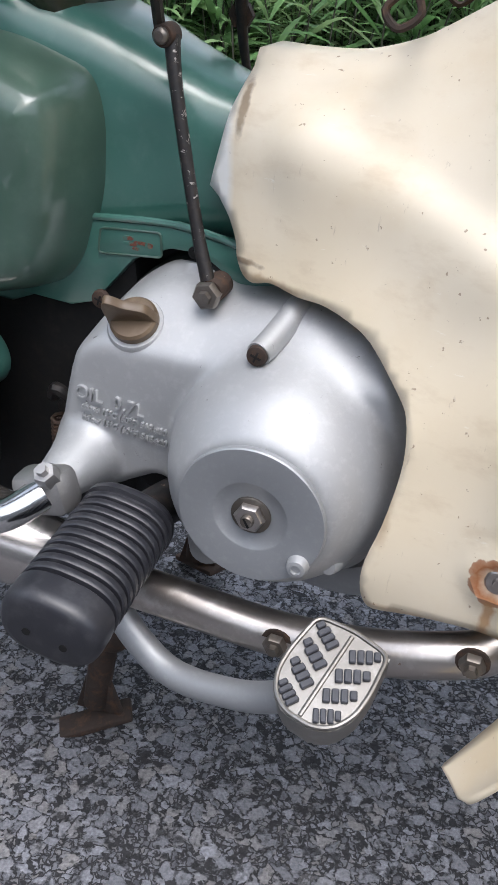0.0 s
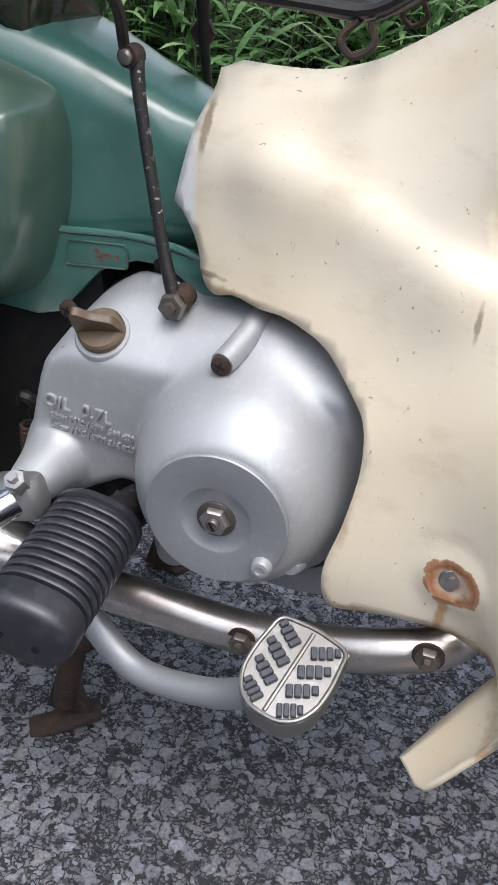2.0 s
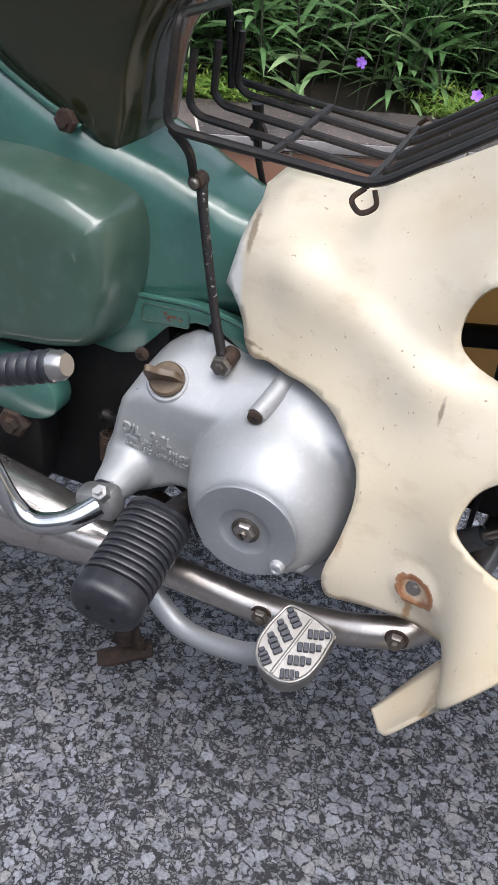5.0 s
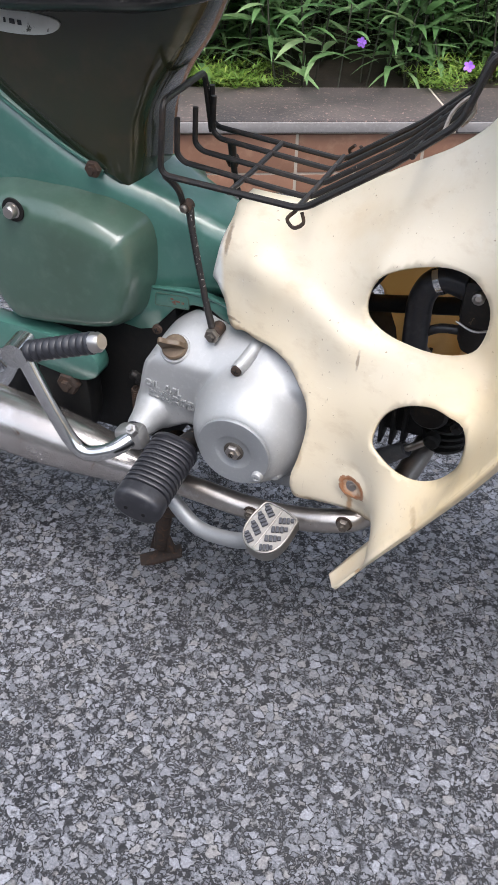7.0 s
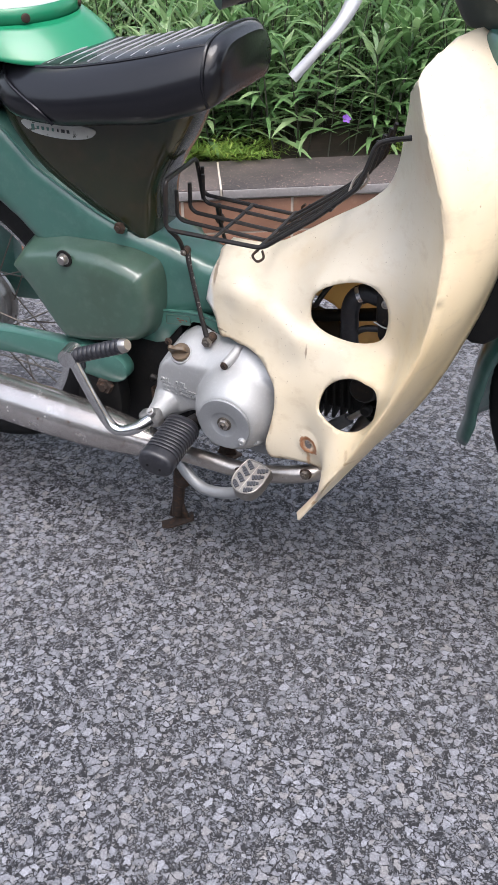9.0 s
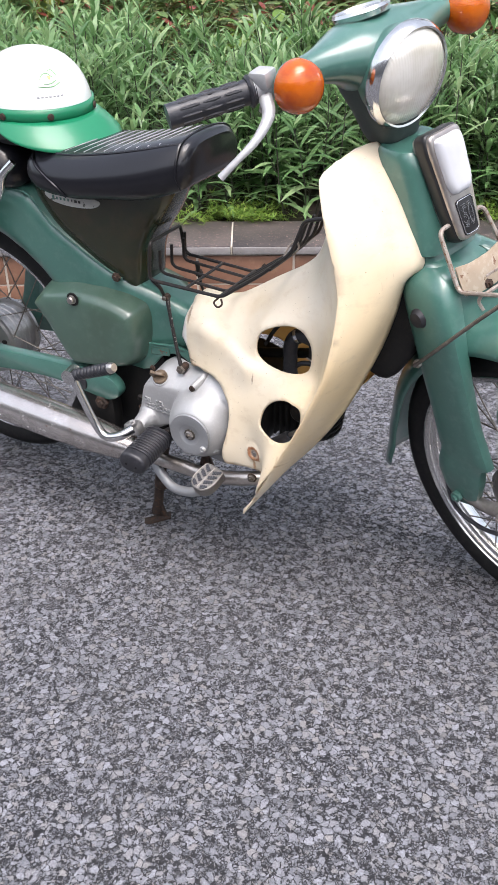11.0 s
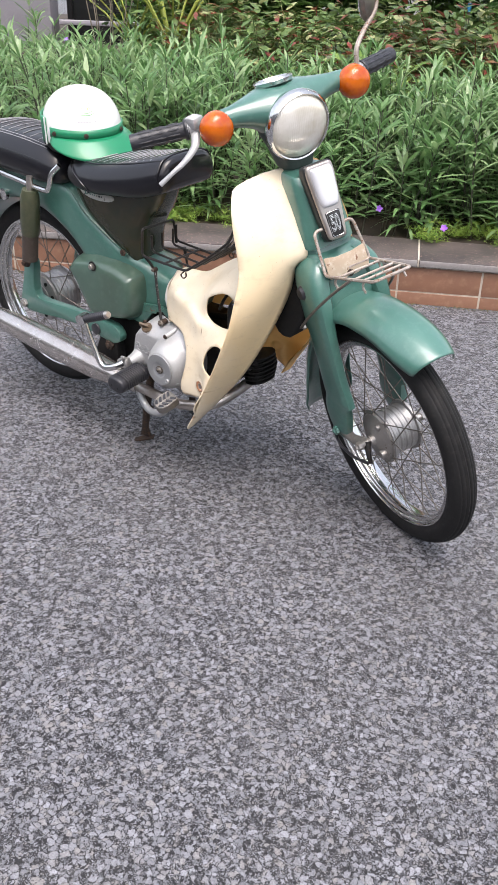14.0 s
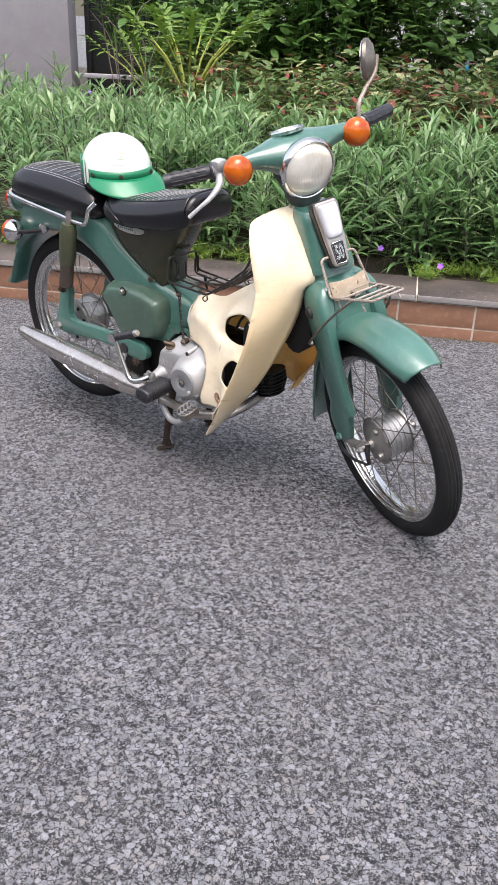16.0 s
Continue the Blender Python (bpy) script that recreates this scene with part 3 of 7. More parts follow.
def wheel(centre, m, label, hub_r, front_end):
    """A spoked wheel: axle with hub, rim, tyre and spokes under it."""
    c = Vector(centre)
    at = (m or Matrix.Identity(4)) @ Matrix.Translation(c)
    w = part("wheel", lathe([(0, -0.086), (0.007, -0.086), (0.007, 0.086), (0, 0.086)], 12), STEEL, bike, label, at)
    # tyre with a rounded tread
    rings = []
    prof = []
    for j in range(64):
        b = 2 * math.pi * j / 64
        yy = 0.031 * math.sin(b)
        rr = 0.250 + 0.030 * math.cos(b)
        if math.cos(b) > 0.3:
            for y0 in (-0.0165, -0.0085, 0.0, 0.0085, 0.0165):
                rr -= 0.0026 * max(0.0, 1 - abs(yy - y0) / 0.0019)
        elif math.cos(b) > -0.75:
            rr += 0.0008 * math.cos(b * 9)
        prof.append((rr, yy))
    for k in range(192):
        a = 2 * math.pi * k / 192
        ring = []
        for r, y in prof:
            if k % 2 and r > 0.268 and 0.0095 < abs(y) < 0.0265:
                r -= 0.0014
            ring.append((r * math.cos(a), y, r * math.sin(a)))
        rings.append(ring)
    bm = bmesh.new()
    quads(bm, rings + [rings[0]], True, False)
    bmesh.ops.remove_doubles(bm, verts=bm.verts, dist=1e-6)
    part("tyre", bm, TYRE, w)
    half = [(0.231, 0.0215), (0.2300, 0.0240), (0.2270, 0.0240), (0.2255, 0.0215), (0.2215, 0.0200), (0.2205, 0.0150), (0.2190, 0.0135), (0.2125, 0.0120), (0.2110, 0.0095), (0.2095, 0.0040)]
    rim = [(0.229, 0.018), *half, *((r, -y) for r, y in reversed(half)), (0.229, -0.018), (0.215, -0.007), (0.215, 0.007)]
    bm = bmesh.new()
    rings = [[(r * math.cos(a), y, r * math.sin(a)) for r, y in rim] for a in (2 * math.pi * k / 64 for k in range(65))]
    quads(bm, rings, True, False)
    bmesh.ops.remove_doubles(bm, verts=bm.verts, dist=1e-6)
    part("rim", bm, CHROME, w, "chromed steel rim")
    h = hub_r
    if front_end:
        # drum with a grey brake plate let into its end
        plate = [(0, -0.060), (0.011, -0.060), (0.013, -0.050), (0.020, -0.047), (h * 0.50, -0.0445), (h * 0.62, -0.0400), (h * 0.95, -0.0375), (h * 1.00, -0.0345), (h * 1.00, -0.0280), (0, -0.0280)]
        bp = part("brake_plate", lathe(plate, 40), PLATEB, w, "dull grey brake plate")
        part("plate_boss", lathe([(0, -0.052), (0.008, -0.052), (0.010, -0.049), (0.010, -0.036), (0, -0.036)], 16, "y", (0.030, 0, -0.026)), PLATEB, bp)
        part("plate_boss", lathe([(0, -0.047), (0.006, -0.047), (0.008, -0.044), (0.008, -0.036), (0, -0.036)], 16, "y", (0.010, 0, 0.036)), PLATEB, bp)
        prof = [(h * 0.7, -0.029), (h * 1.02, -0.0335), (h * 1.10, -0.0330), (h * 1.10, -0.0290), (h * 0.93, -0.0270)]
    else:
        prof = [(0.012, -0.066), (0.018, -0.066), (0.022, -0.056), (h * 0.55, -0.053), (h * 0.80, -0.050), (h * 0.96, -0.046), (h * 0.98, -0.040), (h * 1.06, -0.038), (h * 1.06, -0.032), (h * 0.90, -0.030)]
    for k in range(4):
        y = -0.024 + 0.014 * k
        prof += [(h * 0.89, y), (h * 0.92, y + 0.002), (h * 0.92, y + 0.005), (h * 0.89, y + 0.007)]
    prof += [(h * 0.90, 0.036), (h * 1.02, 0.038), (h * 1.02, 0.044), (h * 0.6, 0.05), (0.012, 0.07)]
    hub = part("hub", lathe(prof, 40), HUBM, w, "cast aluminium drum hub")
    if not front_end:
        for k in range(8):
            a = 2 * math.pi * (k + 0.3) / 8
            part("hub_hole", lathe([(0, -0.002), (0.0058, -0.002), (0.0058, 0.002), (0, 0.002)], 12, "y", (h * 0.78 * math.cos(a), -0.0500, h * 0.78 * math.sin(a))), GREASE_SHADE, hub)
        part("hub_ring", sweep(bmesh.new(), [(h * 0.58 * math.cos(q), -0.0530, h * 0.58 * math.sin(q)) for q in (2 * math.pi * k / 32 for k in range(32))], 0.0020, 6, closed=True), HUBM, hub)
    for k in range(36):
        side = -1 if k % 2 else 1
        a = 2 * math.pi * k / 36
        lean = (1 if (k // 2) % 2 else -1) * 0.62
        p0 = Vector((h * 1.0 * math.cos(a + lean), side * 0.038, h * 1.0 * math.sin(a + lean)))
        p1 = Vector((0.212 * math.cos(a), side * 0.003, 0.212 * math.sin(a)))
        part("spoke", sweep(bmesh.new(), [p0, p1], 0.0014, 5), SPOKEM, w)
    return w


RA = Vector((-0.600, 0, 0.300))
FA = Vector((0.597, 0, 0.272))
rear = wheel(RA, Matrix.Identity(4), "rear spoked wheel with black tyre", 0.070, False)
front = wheel(FA, SM, "front spoked wheel with black tyre", 0.0595, True)

# frame: pressed steel body with the rear mudguard
def body_width(x):
    return lerp([-0.95, -0.80, -0.45, -0.25, -0.12, 0.02], [0.072, 0.082, 0.080, 0.070, 0.050, 0.034], x)


arch = [(RA.x + 0.297 * math.cos(radians(a)), RA.z + 0.297 * math.sin(radians(a))) for a in range(158, 30, -8)]
outline = [(-0.770, 0.685), (-0.803, 0.60), (-0.838, 0.53), (-0.868, 0.46), (-0.892, 0.412), (-0.915, 0.384), (-0.936, 0.370), (-0.932, 0.363), (-0.898, 0.363), (-0.884, 0.388)] + arch + [(-0.345, 0.40), (-0.30, 0.34), (-0.22, 0.325), (-0.16, 0.345), (-0.145, 0.372),
    (-0.10, 0.385), (-0.03, 0.385), (0.03, 0.43), (0.03, 0.458), (-0.05, 0.472), (-0.085, 0.480), (-0.118, 0.493), (-0.150, 0.507), (-0.19, 0.520), (-0.253, 0.556), (-0.338, 0.612), (-0.385, 0.662), (-0.45, 0.690)]
from mathutils import geometry as flatgeo


def inside(p, poly):
    x, z = p
    hit = False
    for i in range(len(poly)):
        (x0, z0), (x1, z1) = poly[i - 1], poly[i]
        if (z0 > z) != (z1 > z) and x < x0 + (z - z0) / (z1 - z0) * (x1 - x0):
            hit = not hit
    return hit


def dense(pts, step=0.007):
    out = []
    for a, b in zip(pts, pts[1:]):
        n = max(1, round(math.hypot(b[0] - a[0], b[1] - a[1]) / step))
        out += [(a[0] + (b[0] - a[0]) * k / n, a[1] + (b[1] - a[1]) * k / n) for k in range(n)]
    return out


def soft(pts, per=4):
    return [(p.x, p.z) for p in curve([(x, 0, z) for x, z in pts], per)]


def edge_distance(poly):
    a = np.array(poly)
    b = np.roll(a, -1, axis=0)
    d = b - a
    l2 = (d * d).sum(1) + 1e-12

    def at(x, z):
        p = np.array((x, z))
        t = np.clip(((p - a) * d).sum(1) / l2, 0, 1)
        return float(np.sqrt((((a + d * t[:, None]) - p) ** 2).sum(1).min()))
    return at


def flat_mesh(outer, holes=(), step=0.01, near=0.45, rings=()):
    """Points and triangles of a plane figure with openings, with an even net inside."""
    pts = [Vector(p) for p in outer]
    loops = [list(range(len(outer)))]
    for h in holes:
        start = len(pts)
        pts += [Vector(p) for p in h]
        loops.append(list(range(start, len(pts))))
    dist = [edge_distance(outer)] + [edge_distance(h) for h in holes]
    area = sum(outer[i - 1][0] * outer[i][1] - outer[i][0] * outer[i - 1][1] for i in range(len(outer)))
    for d in rings:
        for i in range(len(outer)):
            a, b = outer[i - 1], outer[(i + 1) % len(outer)]
            e = Vector((b[0] - a[0], b[1] - a[1])).normalized()
            q = Vector(outer[i]) + Vector((-e.y, e.x)) * (d if area > 0 else -d)
            if inside(q, outer) and dist[0](q.x, q.y) > d * 0.93:
                pts.append(q)
        near = d / step + 0.5
    xs, zs = [p[0] for p in outer], [p[1] for p in outer]
    z, odd = min(zs), 0
    while z < max(zs):
        x = min(xs) + (step / 2 if odd else 0)
        while x < max(xs):
            if inside((x, z), outer) and not any(inside((x, z), h) for h in holes) and min(d(x, z) for d in dist) > step * near:
                pts.append(Vector((x, z)))
            x += step
        z, odd = z + step * 0.87, 1 - odd
    edges = [(l[i - 1], l[i]) for l in loops for i in range(len(l))]
    vv, ee, ff, *_ = flatgeo.delaunay_2d_cdt(pts, edges, [], 0, 1e-7)
    keep = []
    for f in ff:
        c = sum((vv[i] for i in f), Vector((0, 0))) / len(f)
        if inside(c, outer) and not any(inside(c, h) for h in holes):
            keep.append(tuple(f))
    return vv, keep


def relief(outline, height, step=0.01, sides=(-1,), base=0.0, rings=()):
    """A body whose flank stands out from the plane y = 0 by height(x, z); its edge reaches down to base."""
    vv, ff = flat_mesh(outline, (), step, 0.45, rings)
    bm = bmesh.new()
    rim = []
    n = len(outline)
    for s in sides:
        vs = [bm.verts.new((p.x, s * height(p.x, p.y), p.y)) for p in vv]
        for f in ff:
            bm.faces.new([vs[i] for i in f])
        rim.append(vs[:n])
    if len(sides) == 2:
        a, b = rim
    else:
        a, b = rim[0], [bm.verts.new((x, sides[0] * base, z)) for x, z in outline]
    for i in range(n):
        bm.faces.new((a[i - 1], a[i], b[i], b[i - 1]))
    return bm


def shell(outline, width, rounding, step=0.009):
    """A closed body from its side outline, with rounded flanks."""
    outline = dense(list(outline) + [outline[0]], step)
    far = edge_distance(outline)

    def h(x, z):
        w = width(x) if callable(width) else width
        d = min(far(x, z) / rounding, 1.0)
        return w - rounding * (1 - math.sqrt(max(0.0, 1 - (1 - d) ** 2)))
    return relief(outline, h, step * 1.6, (-1, 1), 0.0, [rounding * q for q in (0.08, 0.25, 0.55, 1.0)])


frame_body = part("frame_body", shell(outline, body_width, 0.029), GREEN, bike, "green pressed steel frame and rear mudguard")
part("trim_edge", rod([(-0.42, -0.072, 0.668), (-0.385, -0.073, 0.660), (-0.338, -0.072, 0.608), (-0.253, -0.066, 0.552), (-0.20, -0.060, 0.523)], 0.0022, 8), GREEN, frame_body, "rolled seam along the frame")

# fuel tank under the seat, with a worn white sticker
tank = part("fuel_tank", shell(smooth2([(-0.40, 0.700), (-0.385, 0.645), (-0.336, 0.585), (-0.253, 0.532), (-0.20, 0.503), (-0.176, 0.497), (-0.166, 0.515), (-0.158, 0.570), (-0.138, 0.610), (-0.110, 0.648), (-0.085, 0.695), (-0.088, 0.715), (-0.12, 0.722), (-0.3, 0.720), (-0.38, 0.715)], 3), lambda x: lerp([-0.25, -0.12, -0.08], [0.066, 0.058, 0.048], x), 0.036), TANK, bike, "dark glossy weathered fuel tank")
part("sticker", slab(smooth2([(-0.352, 0.668), (-0.335, 0.672), (-0.285, 0.671), (-0.236, 0.668), (-0.228, 0.661), (-0.245, 0.652), (-0.29, 0.649), (-0.335, 0.655)], 3), -0.0640, -0.0668, 0.0005), STICK, tank, "worn white oval sticker")
for k, wd in enumerate((0.007, 0.005, 0.006, 0.005, 0.004, 0.003, 0.008, 0.006)):
    part("lettering", box(wd * 0.7, 0.0008, 0.0045 if k else 0.008, 0, pose(-0.332 + 0.0085 * k, -0.0671, 0.662 - 0.0003 * k, 0, 3, 0)), GREEN if k < 5 else BLACKP, tank)

# side covers
def rounded(poly, r, seg=4):
    """A polygon with its corners rounded off."""
    out = []
    n = len(poly)
    for i in range(n):
        a, b, c = Vector(poly[i - 1]), Vector(poly[i]), Vector(poly[(i + 1) % n])
        q = min(r, (a - b).length * 0.45, (c - b).length * 0.45)
        p0, p2 = b + (a - b).normalized() * q, b + (c - b).normalized() * q
        out += [tuple(p0.lerp(b, t).lerp(b.lerp(p2, t), t)) for t in (k / seg for k in range(seg + 1))]
    return out


def fillet(path, r=0.012, seg=5):
    """A path of straight runs with tight bends."""
    path = [Vector(p) for p in path]
    out = [path[0]]
    for a, b, c in zip(path, path[1:], path[2:]):
        q = min(r, (a - b).length * 0.45, (c - b).length * 0.45)
        p0, p2 = b + (a - b).normalized() * q, b + (c - b).normalized() * q
        out += [p0.lerp(b, t).lerp(b.lerp(p2, t), t) for t in (k / seg for k in range(seg + 1))]
    return out + [path[-1]]


def wire_rod(path, radius, r=0.012, seg=8):
    return sweep(bmesh.new(), fillet(path, r), radius, seg)


cover = rounded([(-0.408, 0.455), (-0.372, 0.496), (-0.300, 0.509), (-0.235, 0.507), (-0.190, 0.497), (-0.150, 0.481), (-0.144, 0.455), (-0.146, 0.415), (-0.157, 0.374), (-0.172, 0.355), (-0.202, 0.346), (-0.272, 0.335), (-0.314, 0.332), (-0.332, 0.350), (-0.378, 0.425)], 0.012)
cover = dense(cover + [cover[0]], 0.006)
cover_edge = edge_distance(cover)


def cover_height(x, z):
    d = cover_edge(x, z)
    # crisp flat face; the top flank leans in more than the others
    lean = lerp([0.44, 0.49], [1.0, 1.5], z)
    return lerp([0, 0.001, 0.0045, 0.0090, 0.0135, 0.019, 0.026, 0.08], [0.050, 0.061, 0.083, 0.0980, 0.1050, 0.1085, 0.1098, 0.111], d / lean)


for s in (-1, 1):
    sc = part("side_cover", relief(cover, cover_height, 0.011, (s,), 0.045, (0.001, 0.004, 0.008, 0.012, 0.017, 0.023)), OLIVE, bike, "faded green side cover with a flat face")
    knob = part("cover_knob", lathe([(0, 0), (0.0105, 0), (0.0105, 0.002), (0.0075, 0.003), (0.0075, 0.009), (0.006, 0.011), (0, 0.011)], 18, "y"), STEEL, sc, "round slotted screw", pose(-0.284, s * 0.109, 0.486, 0, 0, 180 if s < 0 else 0))
    part("knob_washer", lathe([(0.0105, 0), (0.0135, 0), (0.0130, 0.0018), (0.0105, 0.0020)], 18, "y"), GREASE_SHADE, sc, "dark rubber washer", pose(-0.284, s * 0.1095, 0.486, 0, 0, 180 if s < 0 else 0))
# added black block in place of the shade between frame, engine and swing arm
part("dark_filler", slab([(-0.34, 0.40), (-0.13, 0.40), (-0.12, 0.30), (-0.13, 0.185), (-0.18, 0.165), (-0.27, 0.165), (-0.31, 0.22), (-0.34, 0.30)], -0.052, 0.052, 0.006), GREASE_SHADE, bike, "black filler block for the shadowed space by the engine")
part("frame_bolt", nut(pose(-0.204, -0.070, 0.530) @ RIGHT, 0.009, 0.006), RUST, frame_body)
# lower frame plate with the maker's tag
plate = part("engine_bracket", slab([(-0.160, 0.398), (-0.10, 0.402), (-0.062, 0.397), (-0.040, 0.388), (-0.020, 0.380), (-0.030, 0.370), (-0.048, 0.371), (-0.062, 0.378), (-0.080, 0.389), (-0.100, 0.389), (-0.125, 0.378), (-0.142, 0.358), (-0.154, 0.345), (-0.170, 0.340), (-0.205, 0.342), (-0.200, 0.396)], -0.046, -0.061, 0.0012), GREEN, bike, "green engine bracket")
part("bracket_lip", rod([(-0.160, -0.0605, 0.400), (-0.10, -0.0605, 0.404), (-0.062, -0.0605, 0.399), (-0.038, -0.0605, 0.389)], 0.0022, 8), GREEN, plate)
tag = part("tag", slab(rounded([(-0.146, 0.395), (-0.106, 0.398), (-0.105, 0.383), (-0.148, 0.379)], 0.003), -0.0605, -0.0618, 0.0004), GREEN, plate, "small painted-over maker's tag")
part("tag_rim", sweep(bmesh.new(), [(x, -0.0620, z) for x, z in rounded([(-0.146, 0.395), (-0.106, 0.398), (-0.105, 0.383), (-0.148, 0.379)], 0.003)], 0.0007, 6, closed=True), OLIVE, tag)
for x, z, w, h in ((-0.1275, 0.3915, 0.007, 0.0026), (-0.1265, 0.3880, 0.010, 0.0022), (-0.1195, 0.3895, 0.009, 0.0020), (-0.1140, 0.3888, 0.006, 0.0030), (-0.1225, 0.3855, 0.005, 0.0018)):
    part("tag_mark", slab(smooth2([(x - w / 2, z), (x - w / 5, z + h / 2), (x + w / 2, z + h / 3), (x + w / 3, z - h / 2), (x - w / 3, z - h / 3)], 2), -0.0618, -0.0622, 0), REDPRINT, tag, "flaked red and white print")
part("bracket_screw", nut(pose(-0.0845, -0.0610, 0.3895) @ RIGHT, 0.0038, 0.0012, 12), GREASE_SHADE, plate)

# seats
SECTION = [(0.0, 1.0), (0.32, 0.99), (0.54, 0.96), (0.70, 0.90), (0.84, 0.78), (0.95, 0.58), (1.0, 0.36), (0.97, 0.18), (0.90, 0.06), (0.80, 0.0), (0.55, 0.0), (0.0, 0.0)]


def pad(stations):
    """A padded seat: flat ribbed top, full flanks, tucked in underneath."""
    half = curve([(a, 0, b) for a, b in SECTION], 2)
    prof = [(p.x, p.z) for p in half]
    prof += [(-a, b) for a, b in reversed(prof[1:-1])]
    bm = bmesh.new()
    quads(bm, [[(x, -w * a, zb + (zt - zb) * b) for a, b in prof] for x, zb, zt, w in stations])
    return bm


def curved_stations(keys, per=4):
    a = curve([(k[0], k[1], k[2]) for k in keys], per)
    b = curve([(k[0], k[3], 0) for k in keys], per)
    return [(p.x, p.y, p.z, max(q.y, 0.005)) for p, q in zip(a, b)]


SEAT = [(-0.368, 0.716, 0.735, 0.050), (-0.360, 0.700, 0.750, 0.094), (-0.325, 0.684, 0.757, 0.118), (-0.25, 0.680, 0.761, 0.127), (-0.18, 0.686, 0.770, 0.125), (-0.12, 0.690, 0.781, 0.118), (-0.075, 0.700, 0.790, 0.109), (-0.045, 0.710, 0.795, 0.099), (-0.030, 0.719, 0.793, 0.091), (-0.022, 0.732, 0.785, 0.078)]


def on_pad(keys, x, f, lift=0.0):
    """A point on a seat's top at the share f of its half width."""
    xs = [k[0] for k in keys]
    zb, zt, w = (lerp(xs, [k[i] for k in keys], x) for i in (1, 2, 3))
    return (x, w * f, lift + zb + (zt - zb) * lerp([0, 0.32, 0.54, 0.70, 0.84, 0.95, 1.0], [1.0, 0.99, 0.96, 0.90, 0.78, 0.58, 0.36], abs(f)))


seat = part("seat", pad(curved_stations(SEAT)), VINYL, bike, "black vinyl front saddle with stitched stripes")
for k in range(12):
    x = -0.300 + 0.0215 * k
    part("stitching", rod([on_pad(SEAT, x - 0.020, -0.66), on_pad(SEAT, x - 0.006, -0.35), on_pad(SEAT, x, 0), on_pad(SEAT, x - 0.006, 0.35), on_pad(SEAT, x - 0.020, 0.66)], 0.0012, 6), PIPING, seat)
for s in (-1, 1):
    part("piping", rod([on_pad(SEAT, x, s * 0.72) for x in (-0.345, -0.30, -0.25, -0.20, -0.15, -0.10, -0.06, -0.040)], 0.0024, 6), VINYL, seat)
    part("piping", rod([(-0.348, s * 0.085, 0.747), (-0.325, s * 0.112, 0.735), (-0.298, s * 0.1225, 0.720), (-0.272, s * 0.1265, 0.705), (-0.255, s * 0.121, 0.686)], 0.0022, 6), VINYL, seat)
part("piping", rod([(-0.040, -0.086, 0.715), (-0.040, -0.0975, 0.742), (-0.040, -0.090, 0.770), (-0.041, -0.067, 0.7890), (-0.041, 0.0, 0.7960), (-0.041, 0.067, 0.7890), (-0.040, 0.090, 0.770), (-0.040, 0.0975, 0.742), (-0.040, 0.086, 0.715)], 0.0022, 6), VINYL, seat)
PIL = [(-0.800, 0.702, 0.735, 0.060), (-0.790, 0.692, 0.762, 0.092), (-0.758, 0.686, 0.779, 0.108), (-0.70, 0.684, 0.785, 0.113), (-0.58, 0.678, 0.781, 0.113), (-0.47, 0.670, 0.766, 0.108), (-0.415, 0.672, 0.745, 0.095), (-0.398, 0.680, 0.725, 0.070)]
pil = part("pillion_seat", pad(curved_stations(PIL)), VINYL, bike, "black vinyl pillion seat with a stitched panel")
for k in range(9):
    part("stitching", rod([on_pad(PIL, -0.718 + 0.030 * k, f, 0.0018) for f in (-0.54, -0.27, 0.0, 0.27, 0.54)], 0.0011, 6), PIPING, pil)
for q, x0 in ((0.60, -0.738), (0.68, -0.752)):
    part("stitching", rod([on_pad(PIL, x, f, 0.0018) for x, f in ((-0.46, -q), (-0.54, -q), (-0.64, -q), (x0 + 0.03, -q), (x0 + 0.004, -q + 0.10), (x0, 0.0), (x0 + 0.004, q - 0.10), (x0 + 0.03, q), (-0.64, q), (-0.54, q), (-0.46, q))], 0.0012, 6), PIPING, pil)
part("piping", rod([on_pad(PIL, x, -0.93) for x in (-0.786, -0.70, -0.62, -0.55, -0.48, -0.42)], 0.0022, 6), VINYL, pil)
for s in (-1, 1):
    part("grab_rail", rod([(-0.806, s * 0.05, 0.706), (-0.784, s * 0.104, 0.698), (-0.70, s * 0.114, 0.688), (-0.55, s * 0.116, 0.672), (-0.44, s * 0.116, 0.660), (-0.415, s * 0.116, 0.672), (-0.405, s * 0.112, 0.705), (-0.385, s * 0.10, 0.728)], 0.0075, 10), CHROME, bike, "chrome seat rail")

